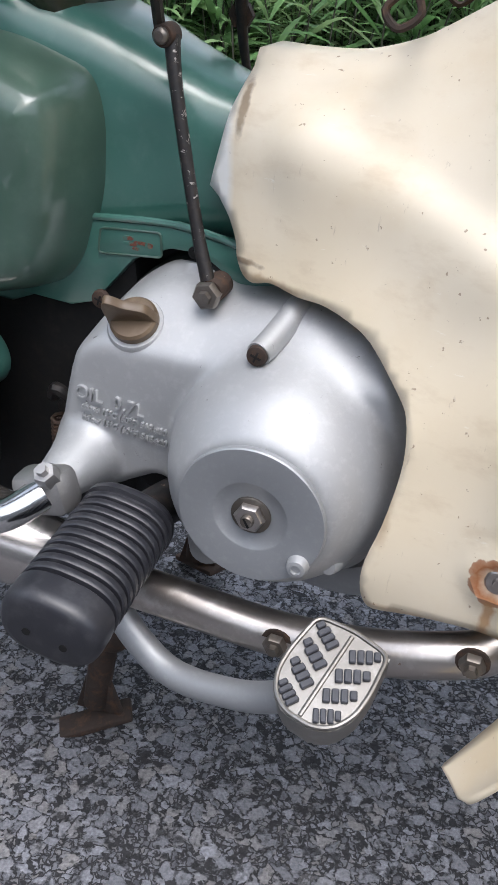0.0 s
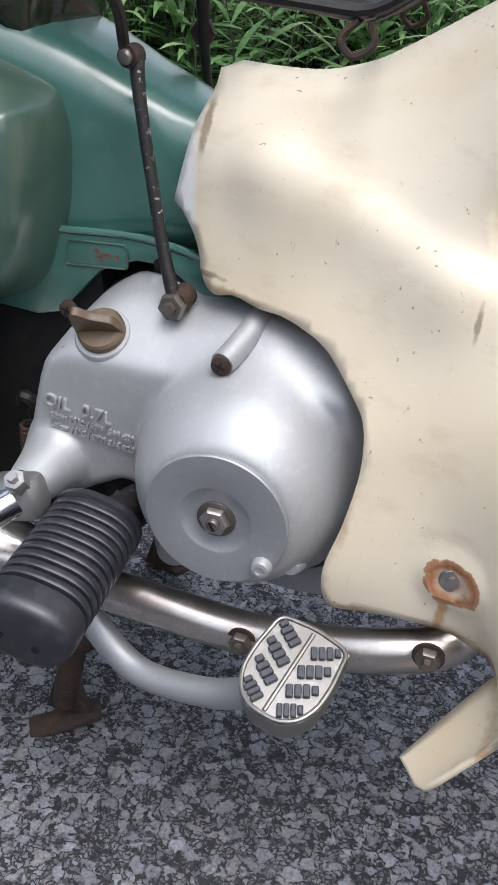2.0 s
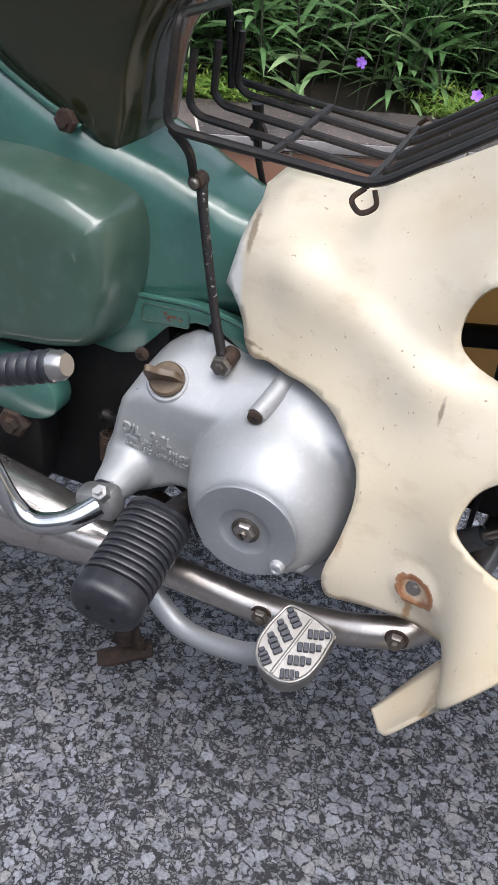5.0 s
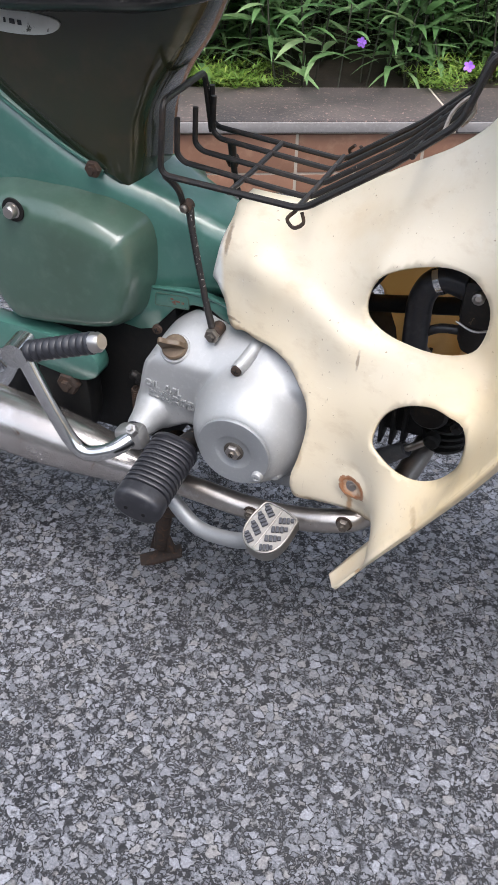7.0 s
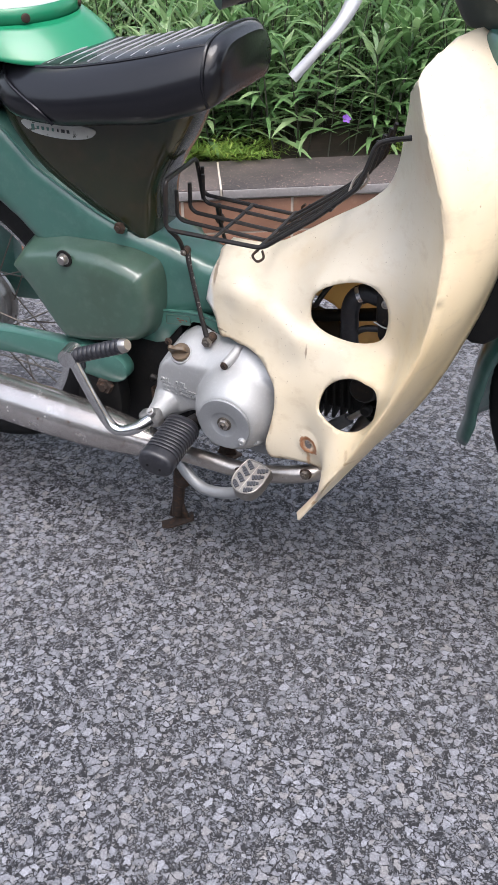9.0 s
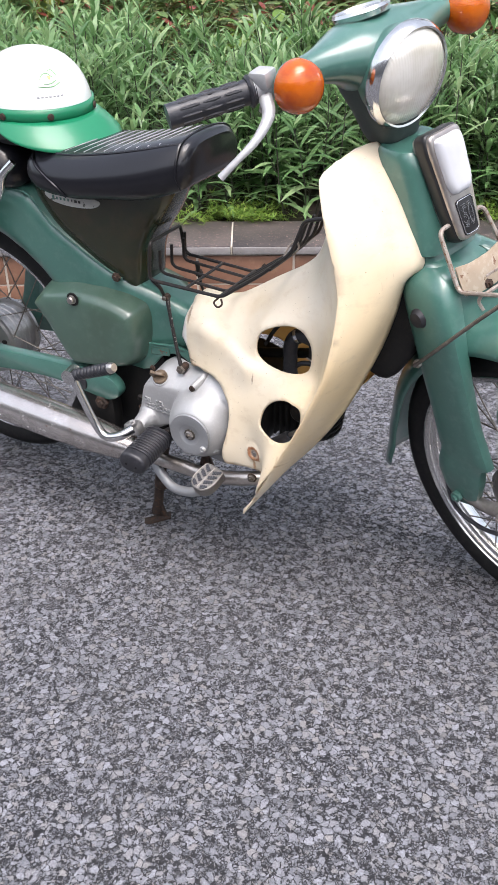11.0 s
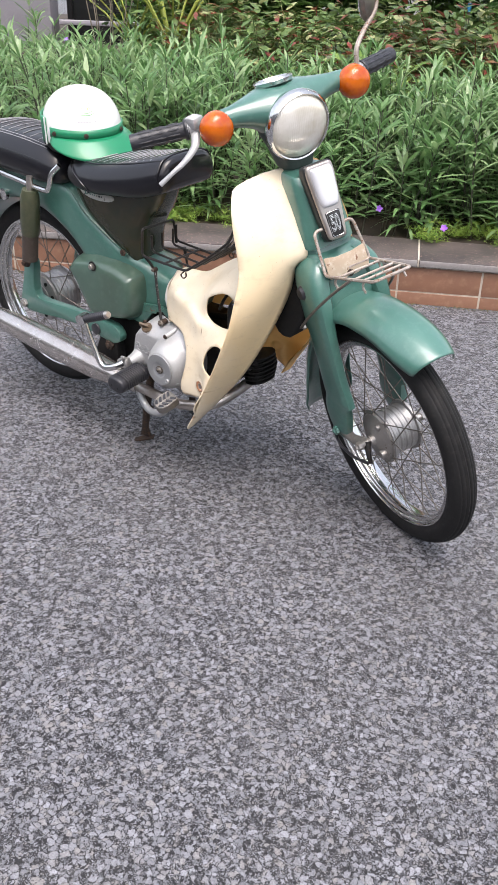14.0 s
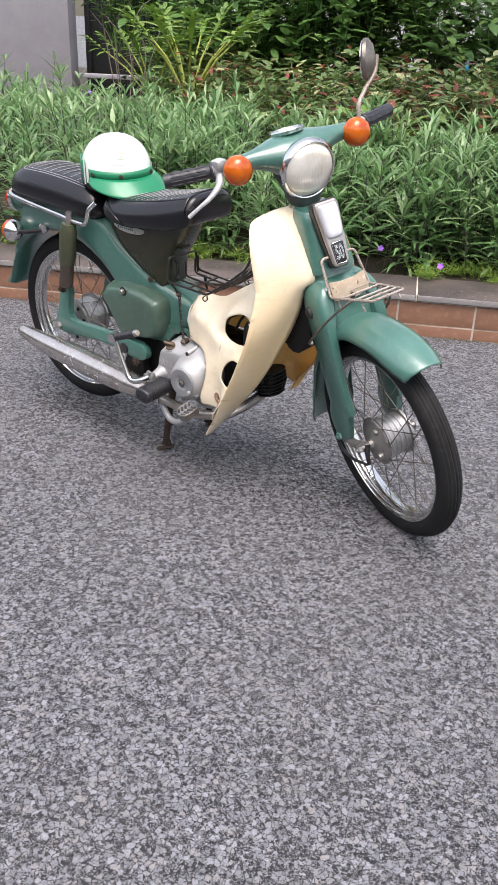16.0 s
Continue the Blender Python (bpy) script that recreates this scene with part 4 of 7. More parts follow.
# swing arm, shock absorbers
for s in (-1, 1):
    arm = part("swing_arm", slab(smooth2([(-0.575, 0.437), (-0.552, 0.447), (-0.538, 0.432), (-0.548, 0.375), (-0.545, 0.345), (-0.525, 0.332), (-0.45, 0.333), (-0.357, 0.335), (-0.25, 0.333), (-0.218, 0.326), (-0.204, 0.309), (-0.207, 0.290), (-0.228, 0.279), (-0.26, 0.280), (-0.357, 0.294), (-0.45, 0.292), (-0.54, 0.284), (-0.592, 0.284), (-0.614, 0.300), (-0.612, 0.330), (-0.595, 0.375)], 3), s * 0.082, s * 0.108, 0.007), GREEN, bike, "green swing arm sweeping up to the shock")
    part("pivot_plate", slab(smooth2([(-0.288, 0.284), (-0.252, 0.291), (-0.228, 0.272), (-0.236, 0.19), (-0.300, 0.19), (-0.312, 0.235)], 3), s * 0.070, s * 0.100, 0.004), GREASE_SHADE, arm, "greasy black pivot plate")
    part("arm_bung", lathe([(0, 0), (0.017, 0), (0.016, 0.004), (0.010, 0.006), (0, 0.006)], 18, "y"), RUBBER, arm, "black rubber bung", pose(-0.2965, s * 0.108, 0.303, 0, 0, 180 if s < 0 else 0))
    part("pivot_bolt", nut(pose(-0.250, s * 0.101, 0.268) @ pose(0, 0, 0, 90 if s < 0 else -90), 0.015, 0.010), RUST, arm, "rusty pivot nut")
    part("axle_nut", nut(pose(-0.602, s * 0.104, 0.302) @ pose(0, 0, 0, 90 if s < 0 else -90), 0.014, 0.012), STEEL, arm)
    sh = part("shock_absorber", sweep(bmesh.new(), [Vector((-0.490, s * 0.122, 0.655)).lerp(Vector((-0.512, s * 0.122, 0.530)), k / 8) for k in range(9)], [0.020, 0.0262, 0.0262, 0.0262, 0.0262, 0.0262, 0.024], 20), SHOCKM, bike, "olive shock absorber")
    part("lower_tube", sweep(bmesh.new(), [(-0.510, s * 0.122, 0.545), (-0.530, s * 0.122, 0.455)], 0.0220, 20), SHOCKD, sh, "dusty brown lower tube")
    part("upper_mount", sweep(bmesh.new(), [(-0.490, s * 0.122, 0.650), (-0.484, s * 0.122, 0.690)], 0.009, 12), STEEL, sh)
    part("shock_bolt", nut(pose(-0.538, s * 0.126, 0.445) @ pose(0, 0, 0, 90 if s < 0 else -90), 0.013, 0.012), RUST, sh)

# exhaust
exh = part("exhaust", rod([(-0.755, -0.150, 0.262), (-0.735, -0.150, 0.258), (-0.66, -0.150, 0.249), (-0.58, -0.150, 0.242), (-0.45, -0.150, 0.233), (-0.35, -0.150, 0.225), (-0.26, -0.150, 0.218), (-0.20, -0.150, 0.214), (-0.15, -0.150, 0.210), (-0.10, -0.150, 0.206)],
    [0.013, 0.021, 0.030, 0.036, 0.039, 0.039, 0.037, 0.032, 0.025, 0.018], 28, 4), MUFF, bike, "long steel silencer with rust spots")
part("header_pipe", rod([(-0.12, -0.150, 0.207), (-0.04, -0.150, 0.203), (0.012, -0.150, 0.201), (0.06, -0.149, 0.206), (0.100, -0.146, 0.215), (0.132, -0.134, 0.222), (0.152, -0.100, 0.232), (0.166, -0.050, 0.246), (0.175, 0.0, 0.262)], 0.0135, 18), STEEL, exh, "bare steel exhaust pipe")
for x, z in ((0.015, 0.205), (0.122, 0.233)):
    part("pipe_nut", nut(pose(x, -0.160, z) @ RIGHT, 0.0072, 0.007), SPOKEM, exh, "worn steel nut")
    part("nut_washer", lathe([(0, 0), (0.0092, 0), (0.0092, -0.0018), (0, -0.0018)], 18, "y", (x, -0.1600, z)), RUST, exh, "rusted washer")

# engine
part("crankcase", slab(smooth2([(-0.16, 0.25), (-0.14, 0.34), (-0.09, 0.385), (0.02, 0.385), (0.09, 0.35), (0.10, 0.26), (0.05, 0.20), (-0.08, 0.195)], 4), -0.060, 0.085, 0.012), GREASE_SHADE, bike, "greasy dark crankcase")
C = (-0.0055, 0, 0.2905)
EC = dense(smooth2([(-0.157, 0.262), (-0.146, 0.325), (-0.134, 0.349), (-0.119, 0.367), (-0.100, 0.380), (-0.082, 0.3825), (-0.064, 0.378), (-0.048, 0.376), (-0.004, 0.383), (0.030, 0.378), (0.055, 0.358), (0.066, 0.318), (0.062, 0.262), (0.044, 0.226), (0.0, 0.214), (-0.045, 0.222), (-0.066, 0.245), (-0.082, 0.258), (-0.100, 0.250), (-0.120, 0.240), (-0.145, 0.243)], 4) + [(-0.157, 0.262)], 0.005)
ec_edge = edge_distance(EC)


def cast(x, z):
    """Height of the casting: a plate whose top slopes back, the clutch dome, and the kick shaft's boss."""
    d = ec_edge(x, z)
    u = min(d / 0.011, 1.0)
    slope = z - 0.3455 - lerp([-0.16, -0.12, -0.06, 0.0, 0.06], [-0.016, -0.001, 0.0, 0.008, 0.004], x)
    fall = 1.25 * (slope + math.sqrt(slope * slope + 1.6e-5)) / 2
    plate = max(0.1145 - fall, 0.066) - 0.026 * (1 - math.sqrt(max(0.0, 1 - (1 - u) ** 2)))
    if d < 1e-4:
        plate = 0.050
    r = math.hypot(x - C[0], z - C[2])
    dome = lerp([0, 0.0415, 0.0430, 0.0455, 0.050, 0.0555, 0.0600, 0.0635, 0.068, 0.076, 0.090], [0.1615, 0.1615, 0.1612, 0.1590, 0.154, 0.1465, 0.138, 0.128, 0.113, 0.090, 0.05], r)
    dome -= 0.05 * max(0.0, 0.004 - d) / 0.004
    rb = math.hypot(x + 0.131, z - 0.268)
    boss = lerp([0, 0.0125, 0.0145, 0.017, 0.022, 0.030, 0.045], [0.152, 0.152, 0.149, 0.134, 0.116, 0.098, 0.06], rb)
    k = 0.004
    hi = max(plate, dome, boss)
    mid = sorted((plate, dome, boss))[1]
    e = max(0.0, 1 - (hi - mid) / (3 * k))
    return hi + k * 0.5 * e * e


ecov = part("engine_cover", relief(EC, cast, 0.0032, (-1,), 0.045), ALU, bike, "dull cast aluminium engine cover")
part("clutch_plate", lathe([(0.0415, -0.1600), (0.0415, -0.1642), (0.0408, -0.1650), (0.0215, -0.1650), (0.0205, -0.1646), (0.0195, -0.1638), (0.0135, -0.1622), (0.0125, -0.1620), (0, -0.1620)], 72, "y", C), PLATEM, ecov, "turned flat clutch plate")
part("adjuster_washer", lathe([(0, -0.1618), (0.0112, -0.1618), (0.0112, -0.1632), (0.0104, -0.1638), (0, -0.1638)], 24, "y", C), SPOKEM, ecov, "dull steel washer")
part("adjuster_nut", lathe([(0, -0.1630), (0.0088, -0.1630), (0.0088, -0.1660), (0.0074, -0.1678), (0.0040, -0.1680), (0, -0.1680)], 6, "y", C), STEEL, ecov, "worn hexagon nut")
part("adjuster_stud", lathe([(0, -0.1675), (0.0038, -0.1675), (0.0038, -0.1698), (0.0032, -0.1706), (0, -0.1706)], 16, "y", C), SPOKEM, ecov)
part("adjuster_slot", box(0.0060, 0.0008, 0.0012, 0, pose(C[0], -0.1706, C[2], 0, 60, 0)), GREASE_SHADE, ecov)
part("kick_seal", lathe([(0.0135, -0.149), (0.0130, -0.1515), (0.0115, -0.1515), (0.011, -0.150), (0, -0.150)], 28, "y", (-0.131, -0.003, 0.268)), RUBBER, ecov, "black shaft seal")
part("filler_neck", lathe([(0.0185, -0.010), (0.0178, 0.0015), (0.0165, 0.0032), (0.0, 0.0032)], 28, "z"), ALU, ecov, m=pose(-0.1035, -0.099, 0.3540, 38, 0, 0))
fin = slab(smooth2([(-0.0150, 0.004), (-0.0172, 0.014), (-0.0165, 0.027), (-0.0130, 0.0330), (-0.0085, 0.0318), (-0.002, 0.0265), (0.0065, 0.0235), (0.0120, 0.0205), (0.0150, 0.0140), (0.0155, 0.004)], 3), -0.0034, 0.0034, 0.0018)
part("oil_cap", lathe([(0.0, 0.0035), (0.0172, 0.0035), (0.0172, 0.0085), (0.0155, 0.0105), (0.0, 0.0115)], 28, "z", bm=fin), CAPM, ecov, "brown plastic oil filler cap", pose(-0.1035, -0.099, 0.3545, 38, 0, 0) @ pose(0, 0, 0, 0, 0, 12) @ Matrix.Scale(0.84, 4))
part("cover_rib", rod([(-0.0225, -0.117, 0.361), (-0.018, -0.098, 0.366), (-0.013, -0.075, 0.374)], [0.0072, 0.0080, 0.0085], 14), ALU, ecov)
for x, y, z in ((-0.0225, -0.1172, 0.361), (-0.142, -0.070, 0.353)):
    part("cover_screw", lathe([(0, 0), (0.0060, 0), (0.0060, -0.0015), (0.0056, -0.0032), (0.0030, -0.0040), (0, -0.0042)], 18, "y", (x, y, z)), RUST, ecov, "rusty cross-head screw")
    for turn in (20, 110):
        part("screw_slot", box(0.0062, 0.0012, 0.0011, 0, pose(x, y - 0.0040, z, 0, turn, 0)), GREASE_SHADE, ecov)
part("cover_lug", lathe([(0, 0), (0.0062, 0), (0.0062, -0.010), (0.0050, -0.013), (0.0030, -0.0135), (0.0026, -0.012), (0, -0.012)], 16, "y", (0.0235, -0.1570, 0.2685)), ALU, ecov)
part("cover_lug", rod([(0.0385, -0.118, 0.253), (0.0370, -0.142, 0.258), (0.0365, -0.150, 0.2595)], [0.009, 0.0068, 0.0045], 12), ALU, ecov)
part("case_lug", lathe([(0, -0.020), (0.010, -0.018), (0.016, -0.008), (0.017, 0.006), (0.015, 0.05), (0, 0.05)], 18, "y", (-0.052, -0.092, 0.212)), ALU, ecov)
part("case_rim", slab(smooth2([(-0.02, 0.222), (0.03, 0.218), (0.056, 0.232), (0.066, 0.262), (0.062, 0.21), (0.03, 0.198), (-0.01, 0.205)], 3), -0.050, -0.098, 0.005), PLATEM, ecov)
TEXT = (("OIL  0.7L", 0.0102, -0.1375, 0.3080, 1.12), ("above 15\u00b0C (60\u00b0F) SAE #30", 0.0050, -0.1330, 0.3005, 0.95), ("below 15\u00b0C (60\u00b0F) SAE #20", 0.0050, -0.1330, 0.2930, 0.95))
for body, size, x, z, wide in TEXT:
    td = bpy.data.curves.new("cast_lettering", "FONT")
    td.body, td.size, td.extrude, td.bevel_depth, td.space_character = body, size, 0.0011, 0.00018, 1.05
    td.materials.append(ALU)
    to = new("cast_lettering", td)
    to.parent = ecov
    to.matrix_basis = pose(x, -0.1153, z, 90, 0, 0) @ pose(0, 0, 0, 0, 0, -6) @ Matrix.Diagonal((wide, 1.15, 1, 1))
# cylinder, hose and carburettor seen through the shield's openings
cyl = part("cylinder", box(0.12, 0.07, 0.06, 0.006, pose(0.140, 0, 0.300)), GREASE_SHADE, bike, "finned dark cylinder")
for k in range(6):
    part("fin", box(0.0045, 0.094, 0.078, 0.001), GREASE_SHADE, cyl, m=pose(0.085 + 0.0125 * k, 0.0, 0.298))
part("cylinder_head", box(0.052, 0.080, 0.070, 0.012, pose(0.190, 0, 0.300)), GREASE_SHADE, cyl, "greasy cylinder head")
for k in range(7):
    r = 0.052 - 0.0025 * abs(k - 3)
    part("head_fin", lathe([(0, -0.0016), (r - 0.001, -0.0016), (r, 0), (r - 0.001, 0.0016), (0, 0.0016)], 22, "z"), GREASE_SHADE, cyl, m=pose(0.192, 0.0, 0.266 + 0.0112 * k, 0, -6, 0) @ Matrix.Diagonal((0.72, 1.05, 1, 1)))
part("valve_cap", lathe([(0, -0.078), (0.017, -0.078), (0.021, -0.074), (0.021, -0.05), (0, -0.05)], 18, "y", (0.176, 0, 0.338)), DARK, cyl)
part("head_bolt", nut(pose(0.206, -0.062, 0.323) @ RIGHT, 0.008, 0.008), DARK, cyl)
part("intake_hose", rod([(0.150, -0.03, 0.372), (0.146, -0.05, 0.395), (0.1445, -0.05, 0.426), (0.145, -0.05, 0.452), (0.153, -0.05, 0.471), (0.168, -0.05, 0.479), (0.190, -0.05, 0.474)], 0.0130, 16), RUBBER, bike, "black intake hose")
part("hose_clip", sweep(bmesh.new(), [(0.1575, -0.05, 0.4745), (0.1630, -0.05, 0.4775)], 0.0138, 20), CHROME, bike, "chrome hose clip")
carb = part("carburettor", join(box(0.040, 0.046, 0.050, 0.008, pose(0.205, -0.045, 0.466)), lathe([(0.0, -0.028), (0.013, -0.026), (0.017, -0.016), (0.018, 0.0), (0.018, 0.022), (0, 0.022)], 20, "z", (0.202, -0.045, 0.434))), DARK, bike, "black carburettor")
part("carb_screw", lathe([(0, 0), (0.006, 0), (0.006, -0.006), (0.004, -0.007), (0.003, -0.005), (0, -0.005)], 14, "y", (0.201, -0.068, 0.478)), STEEL, carb, "slotted steel screw")
part("carb_band", rod([(0.184, -0.066, 0.446), (0.203, -0.0705, 0.442), (0.222, -0.066, 0.446)], 0.0012, 6), STEEL, carb)
part("fuel_hose", rod([(0.150, -0.045, 0.408), (0.158, -0.048, 0.418), (0.170, -0.048, 0.424), (0.188, -0.046, 0.425)], 0.0048, 10), RUBBER, bike, "thin black fuel hose")
part("cross_tube", rod([(0.02, 0.010, 0.388), (0.085, 0.010, 0.400), (0.175, 0.010, 0.418), (0.24, 0.010, 0.432)], 0.0095, 12), GREASE_SHADE, bike, "black cross tube")
part("main_tube", rod([(0.0, 0, 0.445), (0.08, 0, 0.490), (0.15, 0, 0.538), (0.218, 0, 0.62), (0.266, 0, 0.76)], 0.016, 16), GREASE_SHADE, bike, "dark frame down tube")
plug = part("spark_plug_cap", rod([(0.118, -0.083, 0.258), (0.131, -0.085, 0.268), (0.158, -0.085, 0.290), (0.160, -0.085, 0.292)], [0.0085, 0.0100, 0.0092, 0.0070], 14), CAPR, bike, "grey rubber spark plug cap")
part("plug_shaft", sweep(bmesh.new(), [(0.158, -0.085, 0.290), (0.184, -0.085, 0.312)], 0.0042, 10), STEEL, plug, "bare steel plug")
part("plug_terminal", lathe([(0, 0.004), (0.0085, 0.004), (0.0085, -0.005), (0.006, -0.008), (0, -0.008)], 16, "y", (0.186, -0.086, 0.314)), GREASE_SHADE, plug)
part("engine_bolt", nut(pose(0.178, -0.052, 0.345) @ RIGHT, 0.012, 0.010), DARK, cyl)
part("wiring", rod([(0.085, -0.03, 0.435), (0.11, -0.035, 0.475), (0.14, -0.03, 0.505), (0.18, -0.02, 0.53)], 0.004, 8), RUBBER, bike)

coil = [(-0.174 + 0.006 * math.cos(k * 0.9), -0.075 + 0.006 * math.sin(k * 0.9), 0.263 - 0.00045 * k) for k in range(70)]
part("return_spring", sweep(bmesh.new(), coil, 0.0014, 6), RUST, bike, "rusty coil spring")
part("spring_hook", rod([(-0.174, -0.07, 0.268), (-0.168, -0.074, 0.278), (-0.174, -0.078, 0.286), (-0.182, -0.07, 0.275)], 0.0045, 8), DARK, bike)

# kick starter
kick = part("kick_starter", rod([(-0.122, -0.178, 0.280), (-0.138, -0.196, 0.271), (-0.162, -0.205, 0.266), (-0.180, -0.206, 0.277), (-0.196, -0.207, 0.310), (-0.212, -0.208, 0.350), (-0.222, -0.209, 0.380)], [0.010, 0.009, 0.0085, 0.008, 0.008, 0.0085], 12), CHROME, bike, "chrome kick starter lever")
part("kick_clamp", join(box(0.034, 0.022, 0.026, 0.006, pose(-0.124, -0.172, 0.278, 0, -15, 0)), nut(pose(-0.118, -0.178, 0.291, 35, 0, 0), 0.0070, 0.009)), HUBM, kick, "dull alloy clamp")
part("kick_knuckle", rod([(-0.226, -0.196, 0.388), (-0.222, -0.224, 0.388)], [0.014, 0.016, 0.014], 14), CHROME, kick)
ribs = []
for k in range(31):
    t = k / 30
    ribs.append((Vector((-0.210, -0.214, 0.392)).lerp(Vector((-0.128, -0.214, 0.425)), t), 0.0092 if k % 3 == 0 else 0.0114))
part("kick_rubber", sweep(bmesh.new(), [p for p, r in ribs], [r for p, r in ribs], 16), RUBBER, kick, "ribbed black rubber")
part("kick_end", sweep(bmesh.new(), [(-0.130, -0.214, 0.4242), (-0.124, -0.214, 0.4266), (-0.120, -0.214, 0.4282)], [0.0105, 0.0102, 0.0075], 14), STEEL, kick)

# foot peg: ribbed rubber block pointing out and a little down
peg = part("foot_peg", rod([(-0.060, -0.060, 0.235), (-0.070, -0.110, 0.250), (-0.078, -0.158, 0.259)], 0.0135, 14), DARK, bike, "foot peg with ribbed black rubber")
p_in, p_out = Vector((-0.082, -0.150, 0.2600)), Vector((-0.0745, -0.2560, 0.2610))
axis = (p_out - p_in).normalized()
upv = Vector((0.25, 0, 1.0))
sidev = axis.cross(upv).normalized()
upv = sidev.cross(axis).normalized()
# collar, ten ribs with deep grooves, plain rounded end
prof = [(0.0, 0.80), (0.02, 0.94), (0.05, 1.02), (0.085, 1.02), (0.095, 0.90), (0.115, 0.88)]
for k in range(10):
    t0 = 0.115 + 0.0690 * k
    prof += [(t0, 0.83), (t0 + 0.005, 0.97), (t0 + 0.013, 1.0), (t0 + 0.042, 1.0), (t0 + 0.050, 0.97), (t0 + 0.055, 0.83)]
prof += [(0.812, 0.96), (0.820, 1.0), (0.92, 1.0), (0.96, 0.97), (0.988, 0.88), (1.0, 0.72)]
rings = []
for t, q in prof:
    ring = []
    for j in range(32):
        a = 2 * math.pi * j / 32
        c, d = math.cos(a), math.sin(a)
        ring.append(p_in.lerp(p_out, t) + 0.0205 * q * (1.34 * math.copysign(abs(c) ** 0.75, c) * sidev + 0.98 * math.copysign(abs(d) ** 0.8, d) * upv))
    rings.append(ring)
bm = bmesh.new()
quads(bm, rings)
part("peg_rubber", bm, RUBBER, peg, "ribbed black rubber")
for k in (-1, 1):
    part("peg_hole", sweep(bmesh.new(), [p_out + axis * 0.0004 + sidev * 0.010 * k - upv * 0.004, p_out - axis * 0.004 + sidev * 0.010 * k - upv * 0.004], 0.0022, 10), GREASE_SHADE, peg)

# brake pedal
ped = part("brake_pedal", rod([(-0.100, -0.150, 0.192), (-0.075, -0.160, 0.172), (-0.045, -0.168, 0.160), (0.0, -0.178, 0.172), (0.030, -0.188, 0.195), (0.050, -0.200, 0.226)], 0.0092, 14), PLATEM, bike, "grey steel brake pedal")
along_pad = Vector((0.0135, 0.0475, 0.0175)).normalized()
up_pad = Vector((1.0, -0.05, 0.0)).cross(along_pad).normalized()
PM = Matrix.Translation((0.0555, -0.2085, 0.2445)) @ Matrix((along_pad.cross(up_pad), along_pad, up_pad)).transposed().to_4x4()
pad_out = [(0.0215, 0.024), (0.0, 0.0265), (-0.0215, 0.024), (-0.0240, 0.0), (-0.0230, -0.014), (-0.0175, -0.0245), (-0.008, -0.030), (0.008, -0.030), (0.0175, -0.0245), (0.0230, -0.014), (0.0240, 0.0)]
bm = bmesh.new()
f = bm.faces.new([bm.verts.new((x, y, 0)) for x, y in pad_out])
r = bmesh.ops.extrude_face_region(bm, geom=[f])
for v in r["geom"]:
    if isinstance(v, bmesh.types.BMVert):
        v.co.z = -0.021
        v.co.x *= 0.94
bmesh.ops.bevel(bm, geom=list(bm.edges), offset=0.0016, segments=2, affect="EDGES", clamp_overlap=True)
part("pedal_pad", bm, PADM, ped, "worn cast metal pedal pad", PM)
for s in (-1, 1):
    for k in range(4):
        y = 0.0155 - 0.0120 * k
        ln = (0.0165, 0.0180, 0.0175, 0.0140)[k]
        for j in range(4):
            x0 = s * ln * (j - 1.5) / 4
            hw = 0.0035 - (0.0011 if j == 3 else 0.0)
            part("pedal_rubber", box(ln / 4 * 0.86, hw * 2, 0.0034, 0.0006, seg=1), PADR, ped, m=PM @ pose(s * 0.0113, y, 0.0006, 0, 0, s * 30) @ pose(x0, 0.0004 * (j == 3), 0))
# the raised rim and the spine of the pad
part("pad_rim", sweep(bmesh.new(), [(x * 0.955, y * 0.955, 0.0002) for x, y in rounded(pad_out, 0.006)], 0.0013, 8, closed=True), PADM, ped, m=PM)
part("pad_spine", rod([(0, 0.022, 0.0), (0, -0.027, 0.0)], 0.0013, 8, smooth=False), PADM, ped, m=PM)

# centre stand
for s in (-1, 1):
    st = part("centre_stand", rod([(-0.115, s * 0.085, 0.215), (-0.130, s * 0.095, 0.12), (-0.143, s * 0.100, 0.022)], [0.012, 0.011, 0.010], 10), RUST, bike, "rusty centre stand leg")
    part("stand_foot", box(0.060, 0.022, 0.006, 0.002, pose(-0.140, s * 0.107, 0.010, 0, -16, s * -30)), RUST, st)
    part("stand_gusset", slab([(-0.160, 0.012), (-0.120, 0.018), (-0.132, 0.055), (-0.150, 0.050)], s * 0.096, s * 0.102, 0.001), RUST, st)
    part("stand_collar", lathe([(0.013, -0.010), (0.016, -0.006), (0.016, 0.006), (0.013, 0.010)], 12, "z", (-0.128, s * 0.095, 0.10)), RUST, st)

# stay rod from the frame to the engine, rusty
stay = part("stay_rod", rod([(-0.1010, -0.060, 0.504), (-0.0945, -0.067, 0.478), (-0.0765, -0.079, 0.414), (-0.0655, -0.086, 0.384)], [0.0046, 0.0036, 0.0036, 0.0042], 10), STAYM, bike, "thin flecked black stay rod with rusty bolts")
part("stay_eye", lathe([(0, -0.006), (0.0056, -0.006), (0.0062, -0.004), (0.0062, 0.006), (0, 0.006)], 20, "y", (-0.1035, -0.061, 0.5045)), RUST, stay)
part("stay_bolt", lathe([(0, 0), (0.0043, 0), (0.0041, -0.0025), (0.0026, -0.0040), (0, -0.0043)], 16, "y", (-0.1035, -0.067, 0.5045)), SPOKEM, stay, "round rusty bolt head")
